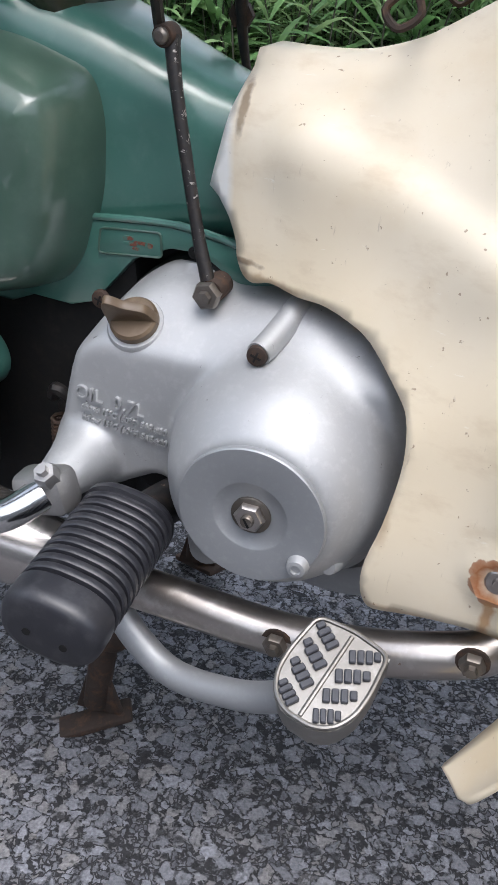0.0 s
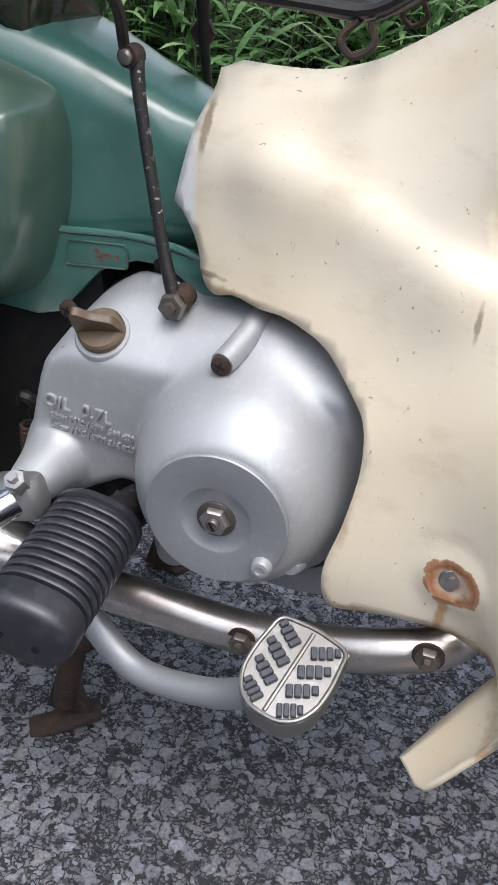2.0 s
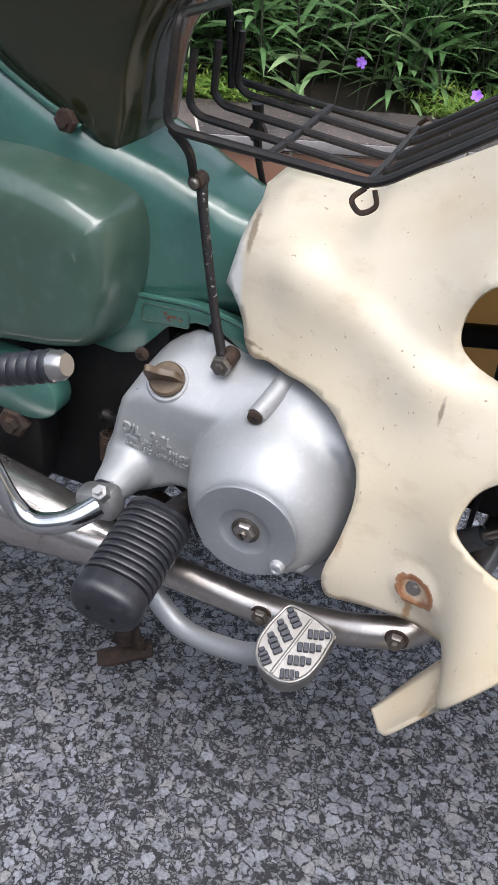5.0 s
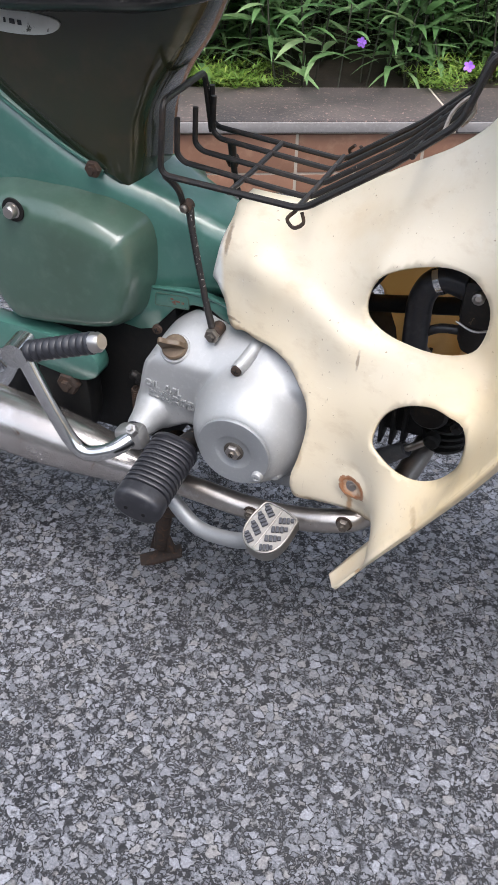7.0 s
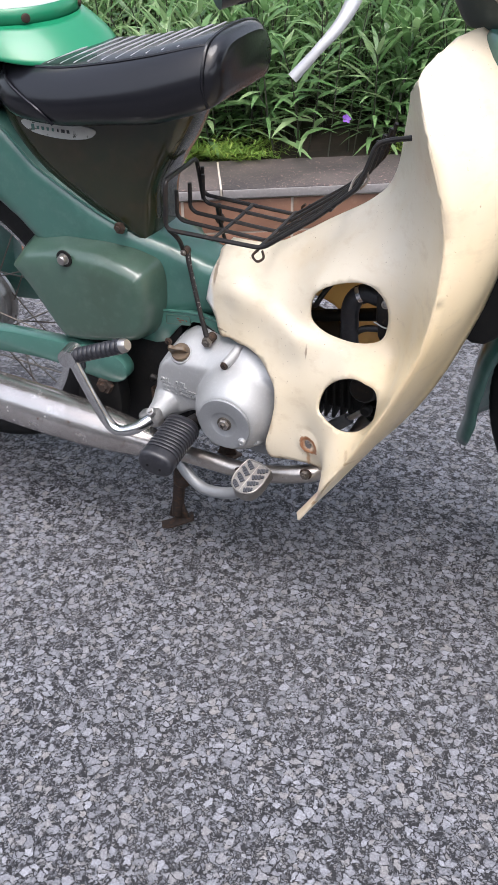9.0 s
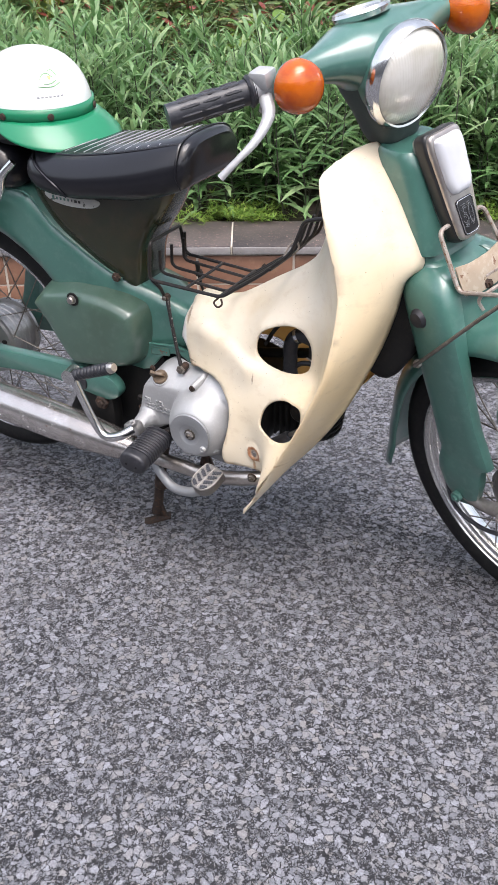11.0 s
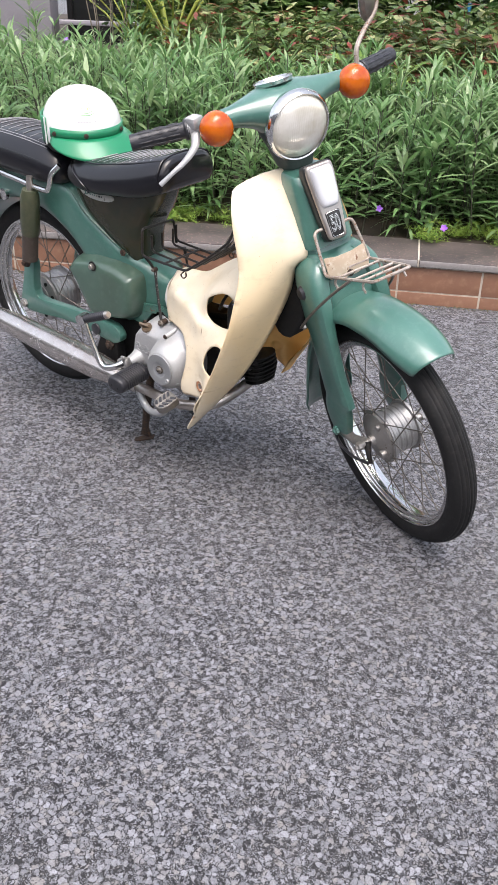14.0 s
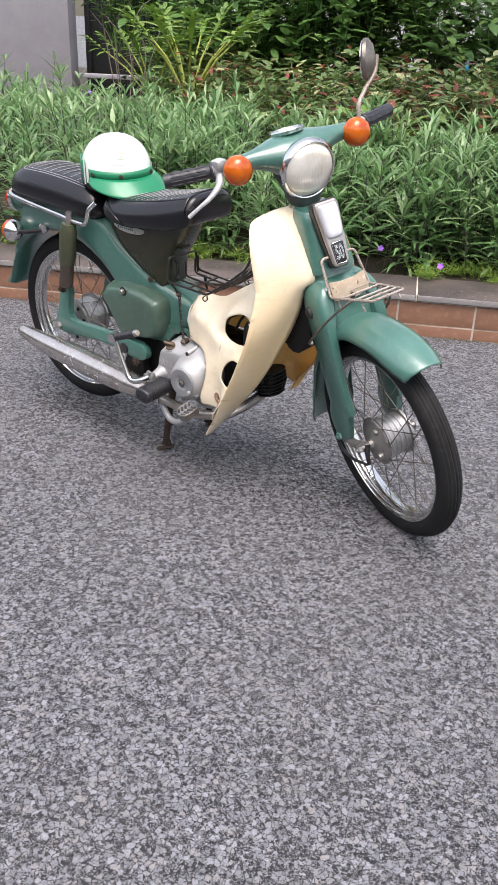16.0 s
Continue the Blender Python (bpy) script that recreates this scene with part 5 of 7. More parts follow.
part("stay_eye", lathe([(0, -0.0065), (0.0066, -0.0065), (0.0074, -0.003), (0.0074, 0.010), (0, 0.010)], 18, "y", (-0.0622, -0.083, 0.3790)), RUST, stay, "rusty eye of the stay")
part("stay_bolt", nut(pose(-0.0635, -0.0885, 0.3775) @ RIGHT @ pose(0, 0, 0, 0, 0, 12), 0.0084, 0.0062), SPOKEM, stay, "worn steel nut")
stay = part("stay_rod", rod([(-0.108, 0.058, 0.530), (-0.104, 0.064, 0.478), (-0.085, 0.072, 0.420), (-0.070, 0.080, 0.385)], [0.0050, 0.0029, 0.0029, 0.0050], 10), DARK, bike, "thin black stay rod with rusty bolts")
part("stay_bolt", nut(pose(-0.108, 0.060, 0.506) @ pose(0, 0, 0, -90), 0.0085, 0.007), RUST, stay)

# leg shield: side skins that bulge outwards, and front wings
# points are (along, up, out from the middle plane); the skin is laid out in a plane sheared by its bulge
SHEAR = 0.5
EDGE_TOP = [(-0.0655, 0.497, 0.020), (-0.040, 0.4965, 0.019), (-0.010, 0.4985, 0.016), (0.018, 0.507, 0.012), (0.039, 0.5185, 0.008), (0.0915, 0.5515, 0.004), (0.142, 0.581, 0.004), (0.172, 0.606, 0.006), (0.188, 0.636, 0.008), (0.196, 0.690, 0.012), (0.212, 0.745, 0.060)]
CREASE = [(0.247, 0.786, 0.168), (0.267, 0.738, 0.195), (0.290, 0.680, 0.209), (0.300, 0.632, 0.213), (0.300, 0.572, 0.229), (0.290, 0.512, 0.238), (0.260, 0.437, 0.239), (0.222, 0.360, 0.234), (0.195, 0.310, 0.229), (0.163, 0.248, 0.220)]
EDGE_LOW = [(0.1575, 0.229, 0.150), (0.153, 0.235, 0.149), (0.1436, 0.2385, 0.149), (0.131, 0.244, 0.149), (0.107, 0.245, 0.149), (0.082, 0.243, 0.149), (0.0643, 0.2405, 0.149), (0.0583, 0.245, 0.149), (0.0553, 0.257, 0.150), (0.056, 0.2717, 0.149), (0.0613, 0.2935, 0.146), (0.0654, 0.322, 0.140), (0.0653, 0.338, 0.137), (0.0626, 0.351, 0.132), (0.056, 0.360, 0.126)]
EDGE_REAR = [(0.036, 0.3776, 0.111), (0.020, 0.3838, 0.1025), (0.004, 0.3865, 0.095), (-0.011, 0.3857, 0.089), (-0.029, 0.388, 0.082), (-0.040, 0.385, 0.079), (-0.0478, 0.3875, 0.075), (-0.0532, 0.3955, 0.071), (-0.055, 0.405, 0.070), (-0.061, 0.416, 0.066), (-0.070, 0.425, 0.060)]
EDGE_LIP = [(-0.0773, 0.429, 0.0555), (-0.0722, 0.453, 0.054), (-0.0689, 0.4705, 0.048), (-0.066, 0.4814, 0.038), (-0.0646, 0.489, 0.028)]
UPPER_HOLE = [(0.105, 0.4675, 0.100), (0.116, 0.497, 0.1025), (0.159, 0.519, 0.108), (0.196, 0.522, 0.116), (0.2179, 0.501, 0.122), (0.2186, 0.469, 0.122), (0.2018, 0.4448, 0.119), (0.149, 0.4365, 0.109), (0.1147, 0.4461, 0.102)]
LOWER_HOLE = [(0.1388, 0.3548, 0.156), (0.148, 0.3836, 0.151), (0.1765, 0.4082, 0.155), (0.2079, 0.4128, 0.166), (0.228, 0.3977, 0.179), (0.2258, 0.3704, 0.186), (0.2041, 0.3459, 0.185), (0.1722, 0.3356, 0.175), (0.1445, 0.3438, 0.162)]
FACE = [(-0.035, 0.430, 0.072), (-0.020, 0.471, 0.061), (0.031, 0.454, 0.078), (0.030, 0.420, 0.092), (0.065, 0.443, 0.094), (0.097, 0.431, 0.112), (0.075, 0.385, 0.122), (0.177, 0.425, 0.132), (0.225, 0.428, 0.142), (0.070, 0.500, 0.052), (0.125, 0.282, 0.151), (0.100, 0.330, 0.142)]


def laid(p):
    return (p[0] + SHEAR * p[2], p[1])


def spline_field(knots):
    """A smooth thin-plate field through a few knots."""
    k = np.array(knots)
    d = np.linalg.norm(k[:, None, :2] - k[None, :, :2], axis=2)
    phi = np.where(d > 0, d * d * np.log(d + 1e-12), 0) + np.eye(len(k)) * 4e-6
    p = np.c_[np.ones(len(k)), k[:, :2]]
    a = np.block([[phi, p], [p.T, np.zeros((3, 3))]])
    w = np.linalg.solve(a, np.r_[k[:, 2], 0, 0, 0])

    def at(x, z):
        r = np.hypot(k[:, 0] - x, k[:, 1] - z)
        return float((np.where(r > 0, r * r * np.log(r + 1e-12), 0)) @ w[:-3] + w[-3] + w[-2] * x + w[-1] * z)
    return at


bulge = spline_field([(*laid(p), p[2]) for p in EDGE_TOP + CREASE + EDGE_LOW + EDGE_REAR + EDGE_LIP + UPPER_HOLE + LOWER_HOLE + FACE])
HOLES = [[(q.x, q.z) for q in curve([(laid(p)[0], 0, p[1]) for p in ring], 6, True)] for ring in (UPPER_HOLE, LOWER_HOLE)]


outer = dense(soft([laid(p) for p in EDGE_TOP]) + soft([laid(p) for p in CREASE]) + soft([laid(p) for p in EDGE_LOW + EDGE_REAR], 3) + soft([laid(p) for p in EDGE_LIP]) + [laid(EDGE_TOP[0])])
HOLES = [dense(h + [h[0]], 0.006) for h in HOLES]
vv, ff = flat_mesh(outer, HOLES, 0.006)
wing = bmesh.new()
plain = flat_mesh(outer, [], 0.006)
halves = []
for side in (-1, 1):
    made = []
    net, ff = (vv, ff) if side < 0 else plain
    for p in net:
        y = max(0.0, bulge(p.x, p.y))
        x = p.x - SHEAR * y
        # raised ring round the lower bolt hole
        d = math.hypot(x - 0.125, p.y - 0.282)
        y += 0.004 * math.exp(-((d - 0.013) / 0.005) ** 2)
        # pressed ridge that runs from the rear edge under the upper opening
        zr = lerp([-0.06, -0.02, 0.03, 0.065, 0.10, 0.177, 0.225, 0.27], [0.485, 0.471, 0.453, 0.441, 0.430, 0.425, 0.425, 0.43], x)
        off = p.y - zr
        y += 0.0075 * math.exp(-(off / (0.028 if off < 0 else 0.0065)) ** 2) * lerp([-0.07, -0.03, 0.20, 0.25], [0, 1, 1, 0], x)
        made.append(wing.verts.new((x, side * y, p.y)))
    for f in ff:
        wing.faces.new([made[i] for i in f]).material_index = int(side > 0)
    halves.append(made)
    crease = curve([(0.256, -0.130, 0.803)] + [(x, -y, z) for x, z, y in CREASE] + [(0.137, -0.219, 0.201), (0.131, -0.212, 0.189)], 6)
    front_edge = curve([(0.262, -0.078, 0.808), (0.288, -0.042, 0.811), (0.322, -0.056, 0.770), (0.356, -0.070, 0.710), (0.381, -0.081, 0.655), (0.358, -0.090, 0.628), (0.346, -0.090, 0.572), (0.328, -0.113, 0.503), (0.290, -0.140, 0.412), (0.242, -0.148, 0.335), (0.168, -0.158, 0.243), (0.126, -0.184, 0.188), (0.120, -0.190, 0.181)], 6)
    rows = []
    n = 60

    def along(pts, t):
        i = min(int(t * (len(pts) - 1)), len(pts) - 2)
        return pts[i].lerp(pts[i + 1], t * (len(pts) - 1) - i)
    # the wing's face runs calmly past the notch in its front edge
    calm = []
    for k in range(n + 1):
        near = [along(front_edge, min(1, max(0, k / n + 0.02 * q))) for q in range(-8, 9)]
        w = min(1.0, k / 10, (n - k) / 10)
        calm.append(along(front_edge, k / n).lerp(sum(near, Vector()) / len(near), w))
    for k in range(n + 1):
        t = k / n
        i = min(int(t * (len(crease) - 1)), len(crease) - 2)
        cpt = crease[i].lerp(crease[i + 1], t * (len(crease) - 1) - i)
        i = min(int(t * (len(front_edge) - 1)), len(front_edge) - 2)
        fpt = front_edge[i].lerp(front_edge[i + 1], t * (len(front_edge) - 1) - i)
        row = []
        for j in range(11):
            s = j / 10
            p = cpt.lerp(calm[k], s) + (fpt - calm[k]) * s ** 5
            p += Vector((0.55, -0.65, 0.1)) * 0.016 * math.sin(math.pi * s) * min(1, (1 - t) * 3) * min(1, t * 5)
            row.append(Vector((p.x, side * -p.y, p.z)))
        rows.append(row)
    first = len(wing.faces)
    quads(wing, rows, False, False)
    wing.faces.ensure_lookup_table()
    for f in wing.faces[first:]:
        f.material_index = int(side > 0)
# the top edge runs on over the frame tube to the far half
for i in range(min(range(len(outer)), key=lambda k: math.dist(outer[k], laid(EDGE_TOP[-2])))):
    a, b, c, d = (halves[0][i], halves[0][i + 1], halves[1][i + 1], halves[1][i])
    wing.faces.new((a, b, c, d))
bmesh.ops.remove_doubles(wing, verts=wing.verts, dist=0.0006)
# the far wing is bent in a little at its top
for v in wing.verts:
    if v.co.y > 0:
        v.co.y *= lerp([0.58, 0.74], [1.0, 0.87], v.co.z)
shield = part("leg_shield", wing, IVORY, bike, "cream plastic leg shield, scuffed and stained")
shield.data.materials.append(AMBERED)
sol = shield.modifiers.new("thickness", "SOLIDIFY")
sol.thickness, sol.offset = 0.003, 0.0
part("shield_bolt", nut(pose(0.125, -0.150, 0.282) @ RIGHT, 0.0078, 0.004, 14), STEEL, shield, "plain bolt head ringed with rust")

part("splash_guard", shell(smooth2([(0.30, 0.66), (0.365, 0.64), (0.385, 0.57), (0.375, 0.50), (0.335, 0.445), (0.290, 0.47), (0.275, 0.58)], 3), 0.082, 0.012), GREASE_SHADE, bike, "black splash guard behind the fork")

# luggage carrier over the step-through, black wire
carrier = part("wire_carrier", wire_rod([(-0.128, 0.050, 0.540), (-0.135, 0.050, 0.601), (-0.110, -0.088, 0.616), (-0.117, -0.088, 0.546), (0.030, -0.088, 0.539), (0.105, -0.084, 0.590), (0.159, -0.078, 0.634), (0.174, -0.062, 0.684), (0.194, -0.060, 0.690), (0.250, -0.060, 0.699)], 0.0033, 0.012), DARK, bike, "black wire luggage carrier, rusting")
for y, x0 in ((-0.052, -0.117), (-0.018, -0.114), (0.020, -0.112), (0.050, -0.128)):
    part("carrier_wire", wire_rod([(x0 + 0.002, y, 0.589), (x0, y, 0.553), (x0 + 0.008, y, 0.546), (0.024, y, 0.534), (0.105, y * 0.95, 0.588), (0.155, y * 0.85, 0.634), (0.170, y * 0.75, 0.680)], 0.0030, 0.010), DARK, carrier)
for x, z in ((-0.045, 0.5405), (0.024, 0.5375), (0.125, 0.604)):
    part("carrier_wire", rod([(x, -0.087, z), (x, -0.02, z - 0.001), (x, 0.05, z)], 0.0028, 8), DARK, carrier)
for s in (-1, 1):
    part("carrier_ring", rod([(0.024, s * 0.088, 0.536), (0.017, s * 0.091, 0.528), (0.024, s * 0.092, 0.521), (0.033, s * 0.091, 0.527), (0.030, s * 0.088, 0.536)], 0.0019, 6), RUST, carrier)
part("carrier_hook", rod([(0.146, -0.079, 0.624), (0.150, -0.070, 0.640), (0.162, -0.066, 0.652), (0.166, -0.064, 0.640), (0.158, -0.068, 0.628)], 0.0018, 6), WORNWIRE, carrier, "pale wire clip")
part("carrier_leg", rod([(-0.113, -0.087, 0.546), (-0.104, -0.078, 0.530), (-0.107, -0.062, 0.508)], 0.0034, 8), DARK, carrier)

# steering: handlebar, headlight, indicators, fork
def across(keys, seg=24):
    """Lofts rounded sections across the motorcycle."""
    rings = []
    c1 = curve([(k[0], k[1], k[2]) for k in keys], 4)
    c2 = curve([(k[0], k[3], k[4]) for k in keys], 4)
    for p, q in zip(c1, c2):
        rings.append([(p.y + q.y * math.cos(a), p.x, p.z + q.z * math.sin(a)) for a in (2 * math.pi * k / seg for k in range(seg))])
    bm = bmesh.new()
    quads(bm, rings)
    return bm


bars = part("handlebar_cover", across([(-0.150, 0.272, 0.950, 0.021, 0.020), (-0.115, 0.272, 0.950, 0.024, 0.022), (-0.075, 0.268, 0.945, 0.042, 0.032), (-0.04, 0.266, 0.935, 0.062, 0.048), (0, 0.266, 0.932, 0.068, 0.052), (0.04, 0.266, 0.935, 0.062, 0.048), (0.075, 0.268, 0.945, 0.042, 0.032), (0.115, 0.272, 0.950, 0.024, 0.022), (0.150, 0.272, 0.950, 0.021, 0.020)]), GREEN, bike, "green pressed handlebar cover", SM)
HL = pose(0.285, 0, 0.918, 0, 8, 0)
part("headlight_bowl", lathe([(0.03, -0.03), (0.055, 0.0), (0.066, 0.03), (0.068, 0.042), (0, 0.042)], 40, "x"), GREEN, bars, m=HL)
part("headlight_rim", lathe([(0.066, 0.036), (0.072, 0.038), (0.0735, 0.048), (0.070, 0.056), (0.0675, 0.0595), (0.0650, 0.058), (0.0650, 0.052)], 48, "x"), CHROME, bars, "chrome headlight rim", HL)
part("headlight_glass", lathe([(0.0665, 0.052), (0.058, 0.062), (0.040, 0.069), (0.020, 0.073), (0, 0.074)], 48, "x"), GLASS, bars, "ribbed headlight glass, reflector gleam painted in its tone", HL)
part("speedometer", lathe([(0.0, 0.0), (0.040, 0.0), (0.043, 0.008), (0.040, 0.012), (0.036, 0.012), (0.034, 0.009), (0, 0.009)], 36, "z"), CHROME, bars, "round speedometer with chrome ring", pose(0.248, 0, 0.978, 0, -14, 0))
for s in (-1, 1):
    ind = part("indicator", lathe([(0.0, -0.022), (0.022, -0.020), (0.034, -0.006), (0.036, 0.0), (0, 0.0)], 28, "x"), GREEN if s < 0 else CHROME, bike, "round amber front indicator", SM @ pose(0.284, s * 0.164, 0.946) @ Matrix.Scale(0.90, 4))
    part("indicator_lens", lathe([(0.0365, 0.0), (0.0385, 0.005), (0.0380, 0.018), (0.0345, 0.030), (0.0275, 0.0382), (0.0200, 0.0428), (0.0125, 0.0452), (0.0060, 0.0462), (0, 0.0465)], 36, "x"), AMBER, ind, "ribbed amber lens")
    g0, g1 = Vector((0.252, s * 0.205, 0.948)), Vector((0.209, s * 0.318, 0.944))
    ring = []
    for k in range(25):
        t = k / 24
        ring.append((g0.lerp(g1, t), 0.0185 if k == 0 else (0.0165 if k % 4 or t > 0.9 else 0.0158)))
    part("grip", sweep(bmesh.new(), [p for p, r in ring], [r for p, r in ring], 16), RUBBER, bars, "black rubber grip", pose(0, 0, 0))
    gd = (g1 - g0).normalized()
    gs = gd.cross(Vector((0, 0, 1))).normalized()
    gu = gs.cross(gd)
    for k in range(10):
        off = 0.0160 * (math.cos(k * 0.628) * gs + math.sin(k * 0.628) * gu)
        for a, b in ((0.16, 0.36), (0.40, 0.60), (0.64, 0.86)):
            part("grip_ridge", sweep(bmesh.new(), [g0.lerp(g1, a + (b - a) * q / 3) + off for q in range(4)], [0.0012, 0.0022, 0.0022, 0.0012], 6), RUBBER, bars)
    part("grip_flange", sweep(bmesh.new(), [g0.lerp(g1, q) for q in (0.02, 0.05, 0.08)], [0.0205, 0.0215, 0.0190], 18), RUBBER, bars)
    part("switch_housing", rod([(0.262, s * 0.178, 0.950), (0.250, s * 0.210, 0.948)], [0.019, 0.021, 0.021, 0.018], 16), ALU, bars, "cast lever housing")
lev = part("brake_lever", rod([(0.268, -0.200, 0.942), (0.290, -0.215, 0.925), (0.296, -0.245, 0.905), (0.290, -0.275, 0.888), (0.279, -0.300, 0.870)], [0.010, 0.0085, 0.0062, 0.0048, 0.0055], 12, flat=0.7), ALU, bike, "polished brake lever", SM)
part("lever_screw", nut(pose(0.272, -0.205, 0.928) @ RIGHT, 0.007, 0.006, 12), STEEL, lev)
part("lever_clamp", box(0.030, 0.030, 0.024, 0.006, pose(0.262, -0.195, 0.962, 0, 0, 18)), ALU, bars)
mir = part("mirror", rod([(0.262, 0.196, 0.962), (0.258, 0.200, 0.995), (0.240, 0.232, 1.020), (0.222, 0.276, 1.050), (0.214, 0.290, 1.085)], 0.0055, 8), WORNWIRE, bike, "rear-view mirror on a chrome stalk", SM)
part("mirror_head", lathe([(0, -0.010), (0.046, -0.010), (0.049, -0.006), (0.048, 0.002), (0.036, 0.012), (0.014, 0.018), (0, 0.019)], 32, "x"), SPOKEM, mir, "round grey metal mirror head", pose(0.208, 0.267, 1.078, 0, 0, 48))
part("mirror_face", lathe([(0, -0.0125), (0.044, -0.0123), (0.044, -0.0106), (0, -0.0106)], 28, "x"), MIRROR, mir, "mirror glass", pose(0.2077, 0.2667, 1.078, 0, 0, 48) )

# front cover with position lamp and badge
def upright(keys, seg=24, power=0.6):
    rings = []
    for z, x0, x1, w in keys:
        cx, hx = (x0 + x1) / 2, (x1 - x0) / 2
        ring = []
        for k in range(seg):
            a = 2 * math.pi * k / seg
            c, s = math.cos(a), math.sin(a)
            ring.append((cx + hx * math.copysign(abs(c) ** power, c), w * math.copysign(abs(s) ** power, s), z))
        rings.append(ring)
    bm = bmesh.new()
    quads(bm, rings)
    return bm


part("bar_neck", upright([(0.818, 0.266, 0.325, 0.032), (0.826, 0.260, 0.330, 0.036), (0.86, 0.244, 0.334, 0.044), (0.89, 0.230, 0.330, 0.055), (0.92, 0.215, 0.322, 0.060)], 28, 0.6), NECKSHADE, bars, "neck below the headlight, its green darkened for shade")
fork = part("front_fork", upright([(0.822, 0.305, 0.374, 0.044), (0.817, 0.301, 0.380, 0.048), (0.80, 0.300, 0.386, 0.053), (0.74, 0.315, 0.405, 0.057), (0.685, 0.332, 0.424, 0.062), (0.680, 0.334, 0.426, 0.062), (0.676, 0.340, 0.420, 0.058), (0.668, 0.342, 0.424, 0.058), (0.660, 0.345, 0.445, 0.064), (0.645, 0.352, 0.466, 0.068), (0.60, 0.385, 0.482, 0.070), (0.565, 0.405, 0.488, 0.068), (0.53, 0.42, 0.496, 0.064)], 32, 0.55), GREEN, bike, "green pressed front fork", SM)
for s in (-1, 1):
    rings = []
    for z, x0, x1, y0, y1 in ((0.664, 0.372, 0.440, 0.034, 0.060), (0.655, 0.372, 0.458, 0.034, 0.074), (0.64, 0.376, 0.470, 0.036, 0.085), (0.61, 0.390, 0.484, 0.042, 0.094), (0.56, 0.404, 0.500, 0.052, 0.094), (0.50, 0.420, 0.515, 0.058, 0.092), (0.42, 0.443, 0.535, 0.060, 0.090), (0.36, 0.458, 0.560, 0.060, 0.090), (0.350, 0.461, 0.564, 0.061, 0.089), (0.340, 0.460, 0.550, 0.061, 0.089), (0.322, 0.456, 0.548, 0.060, 0.090), (0.300, 0.457, 0.547, 0.060, 0.090), (0.272, 0.468, 0.543, 0.062, 0.088), (0.250, 0.484, 0.532, 0.065, 0.085), (0.242, 0.492, 0.514, 0.068, 0.082)):
        ring = []
        for k in range(16):
            a = 2 * math.pi * k / 16
            c, d = math.cos(a), math.sin(a)
            ring.append(((x0 + x1) / 2 + (x1 - x0) / 2 * math.copysign(abs(c) ** 0.6, c), s * ((y0 + y1) / 2 + (y1 - y0) / 2 * math.copysign(abs(d) ** 0.6, d)), z))
        rings.append(ring)
    bm = bmesh.new()
    quads(bm, rings)
    part("fork_leg", bm, GREEN, fork)
    part("fork_link", rod([(0.505, s * 0.075, 0.262), (0.55, s * 0.074, 0.258), (0.597, s * 0.072, 0.272)], [0.012, 0.011, 0.015], 12), PLATEB, fork, "dull grey suspension link")
    part("link_bolt", nut(pose(0.505, s * 0.088, 0.262) @ pose(0, 0, 0, 90 if s < 0 else -90), 0.011, 0.008), GREEN, fork)
    part("axle_nut", nut(pose(0.597, s * 0.082, 0.272) @ pose(0, 0, 0, 90 if s < 0 else -90), 0.011, 0.011), STEEL, fork)
    part("rubber_stop", lathe([(0, -0.008), (0.014, -0.008), (0.017, 0.0), (0.012, 0.008), (0, 0.010)], 18, "y"), RUBBER, fork, "black rubber stop", pose(0.430, s * 0.092, 0.598, 0, 0, 180 if s < 0 else 0))
LM = pose(0.408, 0, 0.768, 0, -20.5, 0) @ pose(0, 0, 0, 0, 0, 90)
LAMP = [(-0.030, 0.080), (0.030, 0.080), (0.033, 0.062), (0.027, -0.020), (0.021, -0.078), (-0.021, -0.078), (-0.027, -0.020), (-0.033, 0.062)]
part("lamp_surround", shell(rounded([(x * 1.10, z * 1.03) for x, z in LAMP], 0.012), 0.012, 0.005, 0.006), BLACKP, fork, "black lamp surround", LM)
part("lamp_frame", shell(rounded(LAMP, 0.012), 0.019, 0.005, 0.006), FRAMEM, fork, "worn metal lamp frame", LM)
part("position_lamp", shell(rounded([(-0.024, 0.073), (0.024, 0.073), (0.0265, 0.058), (0.0235, 0.006), (0.017, -0.010), (-0.017, -0.010), (-0.0235, 0.006), (-0.0265, 0.058)], 0.009), 0.030, 0.010, 0.006), POSLENS, fork, "frosted white position lamp", LM)
part("badge", slab(rounded([(-0.0175, -0.018), (0.0175, -0.018), (0.0145, -0.072), (-0.0145, -0.072)], 0.006), -0.018, -0.0205, 0.0006), BLACKP, fork, "black and silver number badge", LM)
part("badge_rim", sweep(bmesh.new(), [(x, -0.0208, z) for x, z in rounded([(-0.0160, -0.0195), (0.0160, -0.0195), (0.0132, -0.0705), (-0.0132, -0.0705)], 0.006)], 0.0007, 6, closed=True), CHROME, fork, m=LM)
for level, (grow, mat) in enumerate(((0.0011, CHROME), (0.0001, BLACKP), (-0.0009, CHROME))):
    bd = bpy.data.curves.new("badge_number", "FONT")
    bd.body, bd.size, bd.extrude, bd.offset, bd.align_x, bd.align_y = "50", 0.034, 0.0004, grow, "CENTER", "CENTER"
    bd.materials.append(mat)
    bo = new("badge_number", bd)
    bo.parent = fork
    bo.matrix_basis = LM @ pose(0, -0.0208 - 0.0004 * level, -0.045, 90, 0, 0) @ Matrix.Diagonal((0.66, 1.35, 1, 1))

